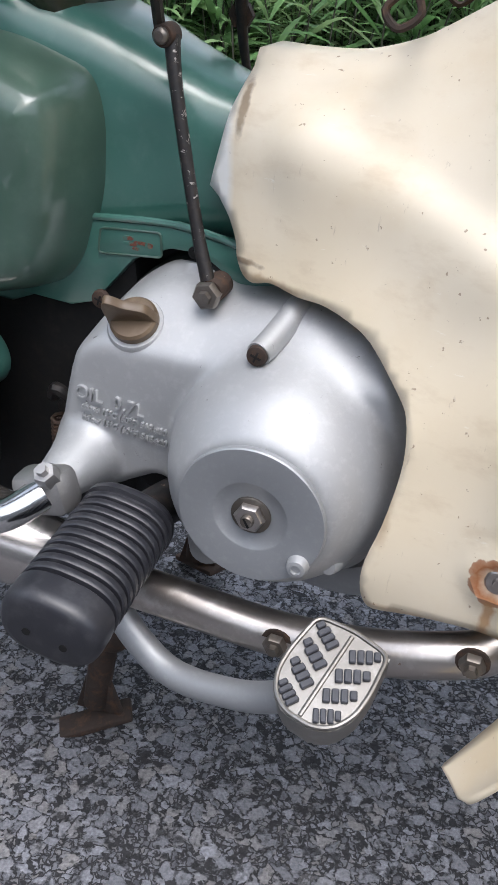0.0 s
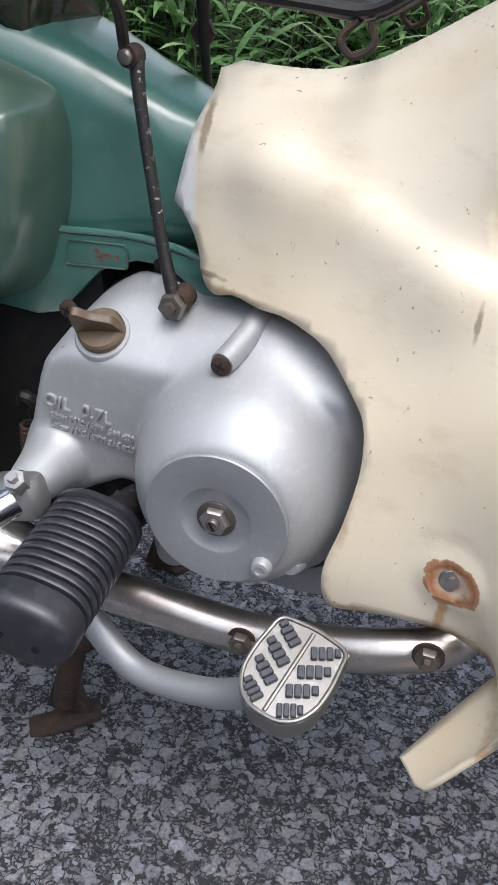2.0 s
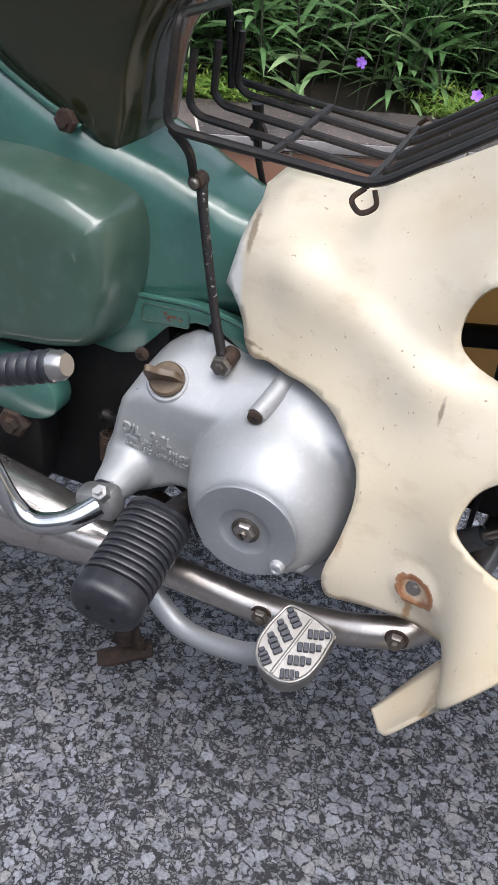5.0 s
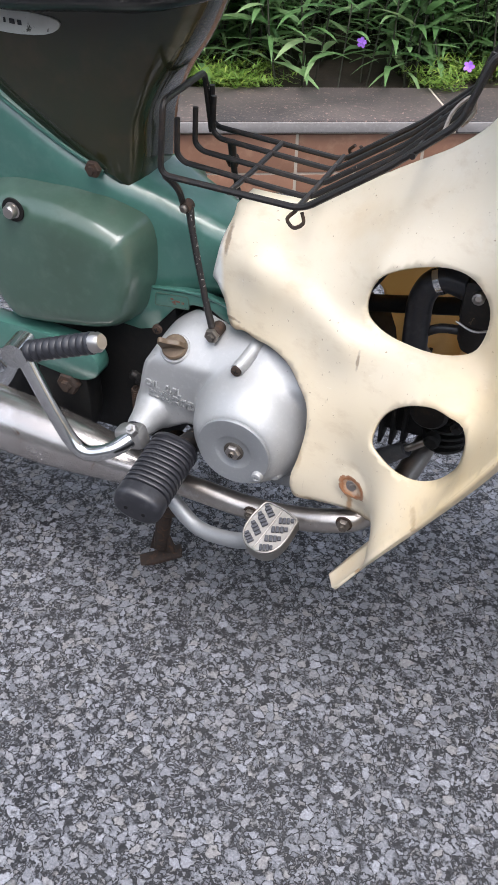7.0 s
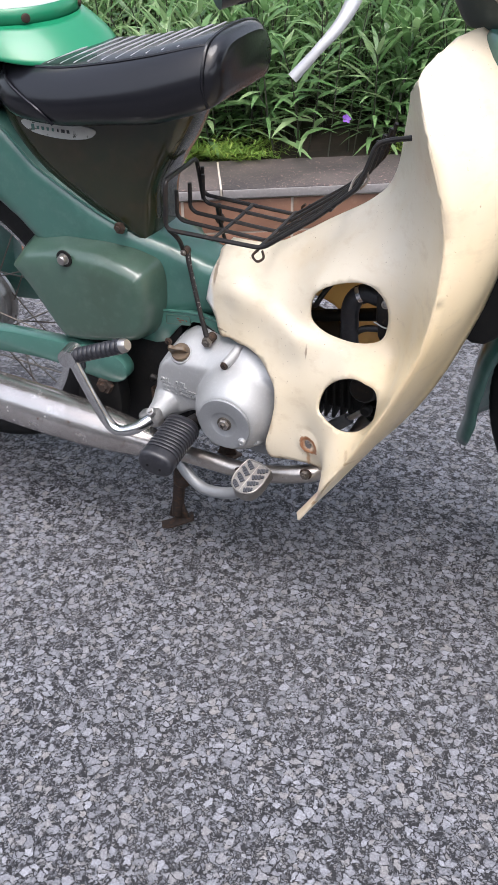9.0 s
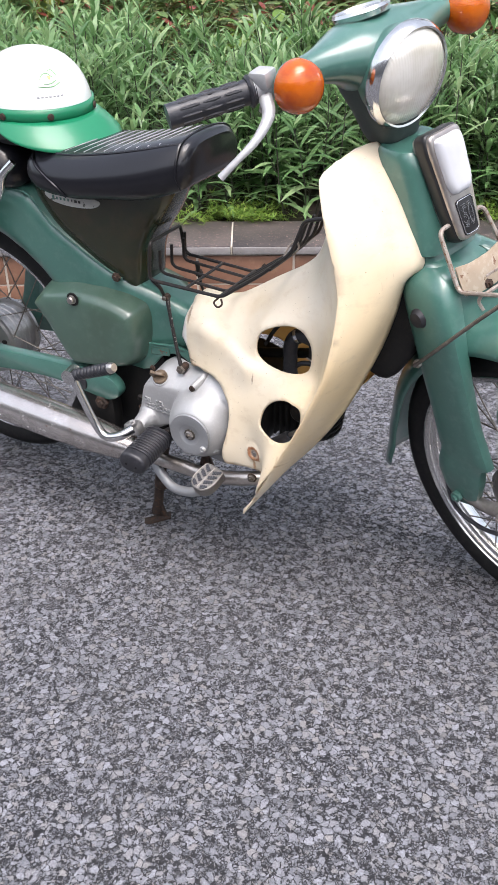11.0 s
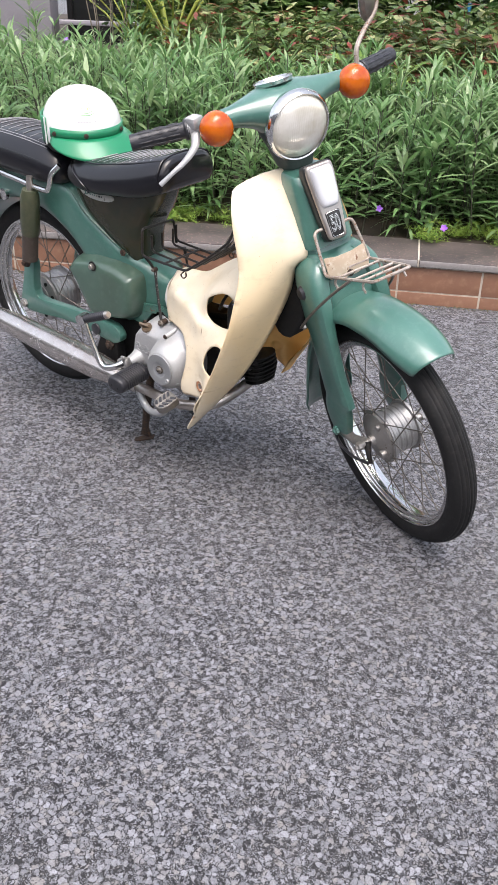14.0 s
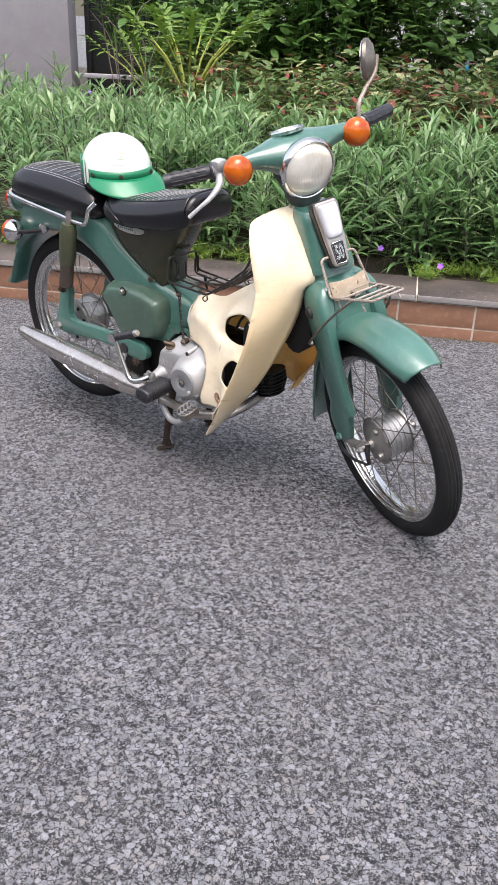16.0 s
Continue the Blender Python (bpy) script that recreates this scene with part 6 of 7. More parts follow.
# front mudguard
def guard(angles, rad, half, depth):
    rings = []
    for a in angles:
        r = rad(a) if callable(rad) else rad
        h = half(a) if callable(half) else half
        ring = []
        for k in range(15):
            u = -1 + 2 * k / 14
            y = h * math.sin(u * math.pi / 2)
            rr = r - depth * (1 - math.cos(u * math.pi / 2))
            ring.append((FA.x + rr * math.cos(radians(a)), y, FA.z + rr * math.sin(radians(a))))
        rings.append(ring)
    bm = bmesh.new()
    quads(bm, rings, False, False)
    return bm


fg = part("front_mudguard", guard([58, 59, 60.5, 62.5, *range(65, 132, 3)], lambda a: lerp([58, 62, 66, 72, 90, 130], [0.353, 0.349, 0.346, 0.342, 0.334, 0.328], a), lambda a: lerp([58, 59, 60.5, 62.5, 66, 72, 110, 130], [0.049, 0.053, 0.0555, 0.058, 0.062, 0.064, 0.065, 0.060], a), 0.042), GREEN, bike, "green front mudguard", SM)
fg2 = part("mud_flap", guard(range(125, 199, 3), lambda a: lerp([125, 170, 186, 193, 198], [0.318, 0.306, 0.312, 0.328, 0.350], a), lambda a: lerp([125, 170, 192, 198], [0.054, 0.060, 0.068, 0.054], a), 0.046), GREEN, fg, "green rear mudguard flap")
for o in (fg, fg2):
    so = o.modifiers.new("thickness", "SOLIDIFY")
    so.thickness = 0.0025
# cables to the front hub
part("brake_cable", rod([(0.42, -0.03, 0.60), (0.46, -0.055, 0.45), (0.455, -0.06, 0.30), (0.49, -0.085, 0.235), (0.55, -0.088, 0.218), (0.615, -0.080, 0.228)], 0.004, 8), RUBBER, fork)
part("brake_arm", rod([(0.598, -0.066, 0.275), (0.612, -0.074, 0.252), (0.620, -0.076, 0.230)], [0.009, 0.006, 0.005], 10), DARK, fork, "dark rusty brake arm")

# front carrier, bare wire with worn chrome
fc = part("front_carrier", wire_rod([(0.476, 0.0, 0.643), (0.476, 0.056, 0.643), (0.430, 0.047, 0.724), (0.430, -0.047, 0.724), (0.476, -0.056, 0.643), (0.640, -0.044, 0.692), (0.640, 0.044, 0.692), (0.476, 0.056, 0.6435)], 0.0036, 0.012), WORNWIRE, bike, "small front wire carrier, chipped", SM)
for x in (0.520, 0.575, 0.606):
    z = 0.643 + (x - 0.476) * 0.049 / 0.164
    part("carrier_wire", rod([(x, -0.056 + (x - 0.476) * 0.073, z), (x, 0.0, z), (x, 0.056 - (x - 0.476) * 0.073, z)], 0.0030, 8), WORNWIRE, fc)
for s in (-1, 1):
    part("carrier_stay", rod([(0.565, s * 0.050, 0.668), (0.530, s * 0.078, 0.630), (0.480, s * 0.104, 0.572), (0.432, s * 0.108, 0.518)], 0.0032, 8), SPOKEM, fc)
    part("stay_bolt", nut(pose(0.432, s * 0.098, 0.518) @ pose(0, 0, 0, 90 if s < 0 else -90), 0.0075, 0.006), STEEL, fc)
    for x in (0.515, 0.610):
        z = 0.643 + (x - 0.476) * 0.049 / 0.164
        part("carrier_hook", rod([(x, s * (0.056 - (x - 0.476) * 0.073), z), (x - 0.003, s * (0.058 - (x - 0.476) * 0.073), z - 0.013), (x + 0.006, s * (0.058 - (x - 0.476) * 0.073), z - 0.024)], 0.0028, 6), WORNWIRE, fc)
bm = slab(rounded([(-0.050, 0.024), (-0.020, 0.018), (0.020, 0.018), (0.050, 0.024), (0.050, -0.022), (0.018, -0.030), (-0.018, -0.030), (-0.050, -0.022)], 0.005), -0.0015, 0.0015, 0.0005)
part("carrier_plate", bm, BRACKETM, fc, "worn cream carrier bracket", pose(0.472, 0, 0.655, 0, -24, 0) @ pose(0, 0, 0, 0, 0, 90))
part("plate_bolt", nut(pose(0.480, 0.0, 0.632, 0, 66, 0), 0.008, 0.007), RUST, fc)

# tail
tl = part("tail_lamp", lathe([(0.0, 0.0), (0.036, 0.0), (0.036, 0.010), (0.033, 0.03), (0.022, 0.043), (0, 0.047)], 28, "x"), REDL, bike, "red tail lamp", pose(-0.886, 0, 0.648, 0, 6, 180))
part("lamp_bracket", lathe([(0, -0.080), (0.022, -0.080), (0.030, -0.015), (0.036, 0.0), (0, 0.0)], 24, "x"), GREEN, tl)
part("lamp_ring", lathe([(0.036, -0.012), (0.041, -0.010), (0.041, 0.008), (0.037, 0.010)], 28, "x"), CHROME, tl)
for s in (-1, 1):
    ri = part("rear_indicator", rod([(-0.66, s * 0.078, 0.598), (-0.71, s * 0.104, 0.588), (-0.755, s * 0.110, 0.581)], 0.006, 10), DARK, bike, "rear indicator on a black stalk")
    part("indicator_bowl", lathe([(0, 0.034), (0.008, 0.033), (0.018, 0.028), (0.028, 0.018), (0.034, 0.006), (0.0355, 0), (0, 0)], 32, "x"), CHROME, ri, "chrome bowl", pose(-0.785, s * 0.110, 0.580))
    part("indicator_lens", lathe([(0.033, 0), (0.035, -0.008), (0.032, -0.022), (0.018, -0.034), (0, -0.038)], 24, "x"), AMBER, ri, "amber lens", pose(-0.782, s * 0.110, 0.580))
    part("stalk_base", lathe([(0.016, 0), (0.016, 0.010), (0.008, 0.012), (0, 0.012)], 20, "y"), CHROME, ri, m=pose(-0.66, s * 0.078, 0.605, 0, 0, 180 if s < 0 else 0))

# ---- helmet on the seat ----
HM = Matrix.Translation((-0.407, -0.014, 0.804)) @ Matrix.Rotation(radians(-7), 4, "Z") @ Matrix.Rotation(radians(3), 4, "Y") @ Matrix.Rotation(radians(4), 4, "X")
helmet = thing("helmet", "white half-shell helmet with green visor resting on the seat", "helmet", HM)
R = 0.102


def on_shell(a, b, out=0.0):
    """A point of the shell by its bearing and height angle, in degrees."""
    a, b = radians(a), radians(b)
    rr = (R + out) * max(0.0, math.cos(b)) ** 0.85
    return Vector((1.06 * rr * math.cos(a), 0.97 * rr * math.sin(a), (0.100 + out) * math.sin(b)))


rings = [[on_shell(7.5 * k, 7.5 * j) if j < 12 else Vector((0.0005 * math.cos(k), 0.0005 * math.sin(k), 0.100)) for k in range(48)] for j in range(13)]
lower = [[Vector((p.x * 0.99, p.y * 0.99, -0.026)) for p in rings[0]]]
sh = bmesh.new()
quads(sh, lower + rings)
part("shell", sh, WHITEP, helmet, "glossy white shell")
rows = []
for k in range(41):
    a = radians(-84 + 168 * k / 40)
    fall = max(0.0, math.cos(a * 1.02)) ** 0.7
    row = []
    for s in range(8):
        u = s / 7
        rr = R + 0.004 + (0.052 * u + 0.004 * math.sin(math.pi * u)) * fall
        row.append((1.06 * rr * math.cos(a), 0.97 * rr * math.sin(a), -0.004 - u * 0.046 * (0.12 + 0.88 * fall)))
    rows.append(row)
bm = bmesh.new()
quads(bm, rows, False, False)
vis = part("visor", bm, VISOR, helmet, "green plastic visor")
vis.modifiers.new("thickness", "SOLIDIFY").thickness = 0.0025
bm = bmesh.new()
rows = [[(1.06 * (R + 0.0025) * math.cos(a), 0.97 * (R + 0.0025) * math.sin(a), z) for z in (-0.008, 0.003, 0.016)] for a in (radians(-88 + 176 * k / 40) for k in range(41))]
quads(bm, rows, False, False)
part("band", bm, VISOR, helmet, "green band").modifiers.new("thickness", "SOLIDIFY").thickness = 0.003
bm = bmesh.new()
rows = [[(1.06 * (R + 0.0025) * math.cos(a), 0.97 * (R + 0.0025) * math.sin(a), z) for z in (-0.030, -0.005, 0.020, 0.036)] for a in (radians(98 + 164 * k / 28) for k in range(29))]
quads(bm, rows, False, False)
part("neck_panel", bm, VISOR, helmet, "green rear panel").modifiers.new("thickness", "SOLIDIFY").thickness = 0.003
part("panel_edge", rod([(1.06 * (R + 0.004) * math.cos(radians(262)), 0.97 * (R + 0.004) * math.sin(radians(262)), z) for z in (-0.030, 0.0, 0.036)], 0.0022, 6), TRIMW, helmet, "pale edging")
part("lining", lathe([(0.088, -0.050), (0.097, -0.040), (0.098, -0.020), (0.098, 0.0), (0, 0.0)], 32, "z"), DARKIN, helmet, "black lining")
for a in (-78, -32, 30):
    q = on_shell(a, 2, 0.004)
    part("snap", lathe([(0, 0), (0.0062, 0), (0.0058, 0.0025), (0.003, 0.0035), (0, 0.0035)], 14, "x"), RUST, helmet, "brass snap", Matrix.Translation(q) @ Matrix.Rotation(radians(a), 4, "Z"))
for pts in (((-2, 40), (-6, 47), (-13, 46)), ((-8, 39), (-14, 44), (-21, 42), (-24, 37)), ((-1, 33), (-10, 30), (-20, 30), (-28, 31)), ((-4, 36), (-12, 33), (-20, 33))):
    part("mark", rod([on_shell(a - 12, b, 0.0002) for a, b in pts], 0.0009, 6), MARKG, helmet, "thin pale green swoosh")
part("mark", rod([on_shell(-24, 41, -0.003), on_shell(-24, 37, -0.003)], [0.004, 0.0055, 0.004], 10), MARKY, helmet, "pale yellow-green spot")
for k in range(7):
    part("print_bar", rod([on_shell(-42 + 4.2 * k, 20.5, -0.0006), on_shell(-39.5 + 4.2 * k, 20.5, -0.0006)], 0.0014, 6), PIPING, helmet)

# ---- planting ----
def leaf_blade(vs, fs, base, direction, length, width, droop, rng, seg=4):
    d = direction.normalized()
    side = d.cross(Vector((0, 0, 1)))
    side = side.normalized() if side.length > 1e-4 else Vector((1, 0, 0))
    side = (side + 0.3 * Vector((0, 0, rng.uniform(-1, 1)))).normalized()
    prof = [0.25, 0.85, 1.0, 0.62, 0.0]
    p = base.copy()
    row = []
    for k in range(seg + 1):
        w = width * prof[k] * 0.5
        row.append((p - side * w, p + side * w) if k < seg else (p, p))
        step = d + Vector((0, 0, -droop * k / seg))
        p = p + step.normalized() * length / seg
    i0 = len(vs)
    for a, b in row[:-1]:
        vs += [a, b]
    vs.append(row[-1][0])
    for k in range(seg - 1):
        fs.append((i0 + 2 * k, i0 + 2 * k + 1, i0 + 2 * k + 3, i0 + 2 * k + 2))
    fs.append((i0 + 2 * seg - 2, i0 + 2 * seg - 1, i0 + 2 * seg))


def stalk(vs, fs, path, r0, r1):
    n = len(path)
    i0 = len(vs)
    for k, p in enumerate(path):
        r = r0 + (r1 - r0) * k / (n - 1)
        for j in range(4):
            a = math.pi / 2 * j
            vs.append(p + Vector((r * math.cos(a), r * math.sin(a), 0)))
    for k in range(n - 1):
        for j in range(4):
            fs.append((i0 + 4 * k + j, i0 + 4 * k + (j + 1) % 4, i0 + 4 * k + 4 + (j + 1) % 4, i0 + 4 * k + 4 + j))


def from_lists(name, vs, fs, materials, split):
    me = bpy.data.meshes.new(name)
    me.from_pydata([tuple(v) for v in vs], [], fs)
    for m in materials:
        me.materials.append(m)
    if split is not None:
        idx = [0] * len(fs)
        for a, b, mi in split:
            for i in range(a, b):
                idx[i] = mi
        me.polygons.foreach_set("material_index", idx)
    me.shade_smooth()
    return me


def lance_plant(seed, height, stems, wide=1.0):
    """A clump of upright stems with opposite narrow leaves."""
    rng = random.Random(seed)
    vs, fs, split = [], [], []
    for s in range(stems):
        lean = Vector((rng.uniform(-0.25, 0.25), rng.uniform(-0.25, 0.25), 1)).normalized()
        h = height * rng.uniform(0.7, 1.1)
        base = Vector((rng.uniform(-0.09, 0.09), rng.uniform(-0.09, 0.09), 0))
        f0 = len(fs)
        path = [base + lean * h * t + Vector((0.02 * math.sin(3 * t + s), 0.02 * math.cos(2 * t + s), 0)) for t in (0, 0.35, 0.7, 1.0)]
        stalk(vs, fs, path, 0.0035, 0.0018)
        split.append((f0, len(fs), 1))
        f0 = len(fs)
        nodes = 9
        turn = rng.uniform(0, 6.28)
        for k in range(nodes):
            t = 0.20 + 0.80 * k / (nodes - 1)
            p = base + lean * h * t + Vector((0.02 * math.sin(3 * t + s), 0.02 * math.cos(2 * t + s), 0))
            turn += math.pi / 2 + rng.uniform(-0.4, 0.4)
            for q in range(2 if k < nodes - 1 else 4):
                a = turn + (math.pi if q % 2 else 0) + (math.pi / 2 if q > 1 else 0)
                up = lerp([0.2, 0.7, 1.0], [0.20, 0.60, 1.4], t)
                d = Vector((math.cos(a), math.sin(a), up + rng.uniform(-0.2, 0.25)))
                leaf_blade(vs, fs, p, d, rng.uniform(0.12, 0.19) * (1.0 if k < nodes - 1 else 0.6), wide * rng.uniform(0.013, 0.021), rng.uniform(0.3, 1.3), rng)
        split.append((f0, len(fs), 0))
    return from_lists("lance_plant", vs, fs, [LEAF, STEM], split)


def merged(name, meshes, places, materials):
    """Many copies of a few meshes as one mesh."""
    out_v, out_f, out_m = [], [], []
    base = 0
    data = []
    for me in meshes:
        co = np.empty(len(me.vertices) * 3)
        me.vertices.foreach_get("co", co)
        data.append((co.reshape(-1, 3), [tuple(p.vertices) for p in me.polygons], [p.material_index for p in me.polygons]))
    for i, m in places:
        co, faces, mats = data[i]
        a = np.array(m)
        out_v.append(co @ a[:3, :3].T + a[:3, 3])
        out_f += [tuple(base + k for k in f) for f in faces]
        out_m += mats
        base += len(co)
    me = bpy.data.meshes.new(name)
    me.from_pydata(np.concatenate(out_v).tolist(), [], out_f)
    for m in materials:
        me.materials.append(m)
    me.polygons.foreach_set("material_index", out_m)
    me.shade_smooth()
    return me


rng = random.Random(7)
SOILZ = 0.15


def bed_depth(u):
    """How far back the lance-leaved bed reaches."""
    return lerp([-8.0, -3.4, -2.0, -0.6, 0.6, 4.0], [4.5, 3.5, 2.9, 1.35, 1.15, 1.1], u)


kinds = [lance_plant(11 + k, 0.40 + 0.03 * k, 5, 0.85) for k in range(6)]
for me in kinds:
    me.name = "flowering_plant"
near_kinds = [lance_plant(81 + k, 0.38 + 0.03 * k, 4, 1.2) for k in range(6)]
for me in near_kinds:
    me.name = "flowering_plant"
def only(me, index, name):
    """The faces of one material as a mesh of their own."""
    faces = [tuple(p.vertices) for p in me.polygons if p.material_index == index]
    used = sorted({i for f in faces for i in f})
    at = {i: k for k, i in enumerate(used)}
    out = bpy.data.meshes.new(name)
    out.from_pydata([tuple(me.vertices[i].co) for i in used], [], [tuple(at[i] for i in f) for f in faces])
    out.materials.append((LEAF, STEM)[index])
    out.shade_smooth()
    return out


pairs = [(only(me, 0, "foliage"), only(me, 1, "stem")) for me in near_kinds]
# the front row, one by one
for k in range(50):
    u = -4.9 + 0.16 * k + rng.uniform(-0.05, 0.05)
    plant = thing("flowering_plant", "green lance-leaved flowering plant behind the kerb", "plant",
                  KM @ pose(u, 0.43 + rng.uniform(-0.05, 0.08), SOILZ, rng.uniform(0, 9), 0, rng.uniform(0, 360)) @ Matrix.Scale(rng.uniform(0.85, 1.08), 4), group="plants along the kerb")
    for name, me in zip(("foliage", "stem"), pairs[k % 6]):
        ob = new(name, me)
        ob.parent = plant
spots = []
for k in range(760):
    u = rng.uniform(-7.5, 3.6)
    w = 0.52 + (bed_depth(u) - 0.45) * rng.random()
    if (w > 2.2 and rng.random() < 0.3) or (w < 0.9 and rng.random() < 0.12):
        continue
    spots.append((rng.randrange(6), pose(u, w, SOILZ, rng.uniform(-8, 8), rng.uniform(-8, 8), rng.uniform(0, 360)) @ Matrix.Scale(rng.uniform(0.85, 1.18), 4)))
tagged(new("flower_bed", merged("flower_bed", kinds, spots, [LEAF, STEM])), "dense bed of green lance-leaved plants", "plants", kind="stuff").matrix_basis = KM


def sprig(seed):
    """A creeping tuft of fine needle leaves."""
    r2 = random.Random(seed)
    vs, fs = [], []
    for s in range(7):
        a = r2.uniform(0, 6.28)
        p = Vector((r2.uniform(-0.04, 0.04), r2.uniform(-0.04, 0.04), 0))
        d = Vector((math.cos(a), math.sin(a), r2.uniform(0.4, 1.4))).normalized()
        for k in range(9):
            q = p + d * 0.014 * k + Vector((0, 0, -0.0009 * k * k * r2.uniform(0.3, 1.0)))
            for h in range(3):
                b = r2.uniform(0, 6.28)
                leaf_blade(vs, fs, q, Vector((math.cos(b), math.sin(b), r2.uniform(0.1, 0.9))), r2.uniform(0.018, 0.034), 0.0032, 0.4, r2, 4)
    return from_lists("sprig", vs, fs, [LOWLEAF], None)


sprigs = [sprig(61 + k) for k in range(4)]
low = []
for k in range(260):
    u = rng.uniform(-3.2, 2.2)
    keep = 0.5 + 0.5 * math.sin(u * 4.1) + 0.35 * math.sin(u * 9.7 + 1)
    if keep < rng.random() * 0.9:
        continue
    low.append((rng.randrange(4), pose(u, rng.uniform(0.26, 0.46), 0.168, 0, 0, rng.uniform(0, 360)) @ Matrix.Scale(rng.uniform(0.7, 1.25), 4)))
tagged(new("ground_cover", merged("ground_cover", sprigs, low, [LOWLEAF])), "yellow-green feathery creeping plants at the kerb", "ground cover", kind="stuff").matrix_basis = KM


# dead leaves and moss along the foot of the kerb
vs, fs = [], []
for k in range(900):
    u = rng.uniform(-3.5, 3.0)
    b = rng.uniform(0, 6.28)
    leaf_blade(vs, fs, Vector((u, -0.004 - 0.030 * rng.random() ** 2, 0.001)), Vector((math.cos(b), math.sin(b) * 0.4, rng.uniform(0.0, 0.35))), rng.uniform(0.006, 0.020), rng.uniform(0.003, 0.007), 0.4, rng)
tagged(new("kerb_litter", from_lists("kerb_litter", vs, fs, [LITTER], None)), "dead leaf bits and moss at the foot of the kerb", "litter", kind="stuff").matrix_basis = KM


def flower(u, w, z, turn):
    bm = bmesh.new()
    for k in range(5):
        a = 2 * math.pi * k / 5
        c, s = math.cos(a), math.sin(a)
        pts = [(0.003, -0.002, 0.0), (0.012, -0.009, 0.006), (0.021, -0.007, 0.006), (0.023, 0.0, 0.004), (0.021, 0.007, 0.006), (0.012, 0.009, 0.006), (0.003, 0.002, 0.0)]
        bm.faces.new([bm.verts.new((c * x - s * y, s * x + c * y, q)) for x, y, q in pts])
    f = thing("flower", "small violet trumpet flower among the leaves", "flower", KM @ pose(u, w, z, 58, 0, turn) @ Matrix.Scale(0.66, 4), group="violet flowers")
    part("petals", bm, PETAL, f)
    part("throat", lathe([(0.0055, 0.002), (0.003, -0.010), (0.002, -0.028), (0, -0.03)], 10, "z"), PETAL, f)


for u, w, z, turn in ((0.063, 0.246, 0.244, -20), (-0.21, 0.36, 0.275, 10), (-2.407, 2.60, 0.665, 0), (0.40, 0.33, 0.245, -10)):
    flower(u, w, z, turn)


def shrub(seed, material, n, spread, height, size, wide=0.45):
    r2 = random.Random(seed)
    vs, fs = [], []
    twigs = []
    for k in range(26):
        a, q, z = r2.uniform(0, 6.28), r2.random() ** 0.5, 0.35 + 0.65 * r2.random()
        twigs.append((Vector((0.15 * spread * math.cos(a), 0.15 * spread * math.sin(a), 0)), Vector((spread * q * math.cos(a), spread * q * math.sin(a), height * z))))
    for p0, p1 in twigs:
        stalk(vs, fs, [p0, p0.lerp(p1, 0.5) + Vector((0, 0, 0.04)), p1], 0.006, 0.002)
        for k in range(n // 26):
            t = 0.45 + 0.6 * r2.random()
            p = p0.lerp(p1, t) + Vector((r2.uniform(-1, 1), r2.uniform(-1, 1), r2.uniform(-1, 1))) * 0.05
            a = r2.uniform(0, 6.28)
            d = Vector((math.cos(a), math.sin(a), r2.uniform(-0.3, 0.7)))
            leaf_blade(vs, fs, p, d, size * r2.uniform(0.7, 1.3), size * wide * r2.uniform(0.8, 1.2), r2.uniform(0.2, 1.0), r2)
    return from_lists("shrub", vs, fs, [material], None)


greens = [shrub(31 + k, SHRUB, 520, 0.5, 1.0, 0.11) for k in range(3)]
reds = [shrub(41 + k, REDLEAF, 560, 0.42, 0.72, 0.085) for k in range(3)]
light = [shrub(51 + k, PALMLEAF, 300, 0.26, 0.42, 0.075, 0.6) for k in range(2)]
spots_g, spots_r, spots_l = [], [], []
for k in range(95):
    u = rng.uniform(-8.0, 4.5)
    w = max(4.3, bed_depth(u) + 0.9) + rng.uniform(0, 1.5)
    if u < -2.35 - 0.42 * (w - 4.5):
        continue
    spots_g.append((rng.randrange(3), pose(u, w, SOILZ, 0, 0, rng.uniform(0, 360)) @ Matrix.Scale(rng.uniform(1.0, 1.6), 4)))
for k in range(16):
    spots_g.append((rng.randrange(3), pose(rng.uniform(-3.5, 3.0), 4.6 + rng.uniform(0, 1.2), SOILZ + rng.uniform(0.4, 0.9), 0, 0, rng.uniform(0, 360)) @ Matrix.Scale(rng.uniform(1.0, 1.5), 4)))
for k in range(85):
    u = rng.uniform(-2.0, 4.0)
    spots_r.append((rng.randrange(3), pose(u, bed_depth(u) + 0.55 + rng.uniform(0, 1.7), SOILZ, 0, 0, rng.uniform(0, 360)) @ Matrix.Scale(rng.uniform(0.8, 1.15), 4)))
for k in range(16):
    u = rng.uniform(-1.4, 2.0)
    spots_l.append((rng.randrange(2), pose(u, bed_depth(u) + 0.25 + rng.uniform(0, 0.25), SOILZ, 0, 0, rng.uniform(0, 360)) @ Matrix.Scale(rng.uniform(0.9, 1.3), 4)))
tagged(new("green_shrubs", merged("green_shrubs", greens, spots_g, [SHRUB])), "dark green leafy shrubs behind the bed", "shrubs", kind="stuff").matrix_basis = KM
tagged(new("red_shrubs", merged("red_shrubs", reds, spots_r, [REDLEAF])), "mottled red and green shrubs behind the bed", "shrubs", kind="stuff").matrix_basis = KM
tagged(new("light_shrubs", merged("light_shrubs", light, spots_l, [PALMLEAF])), "low light green round-leaved shrubs", "shrubs", kind="stuff").matrix_basis = KM


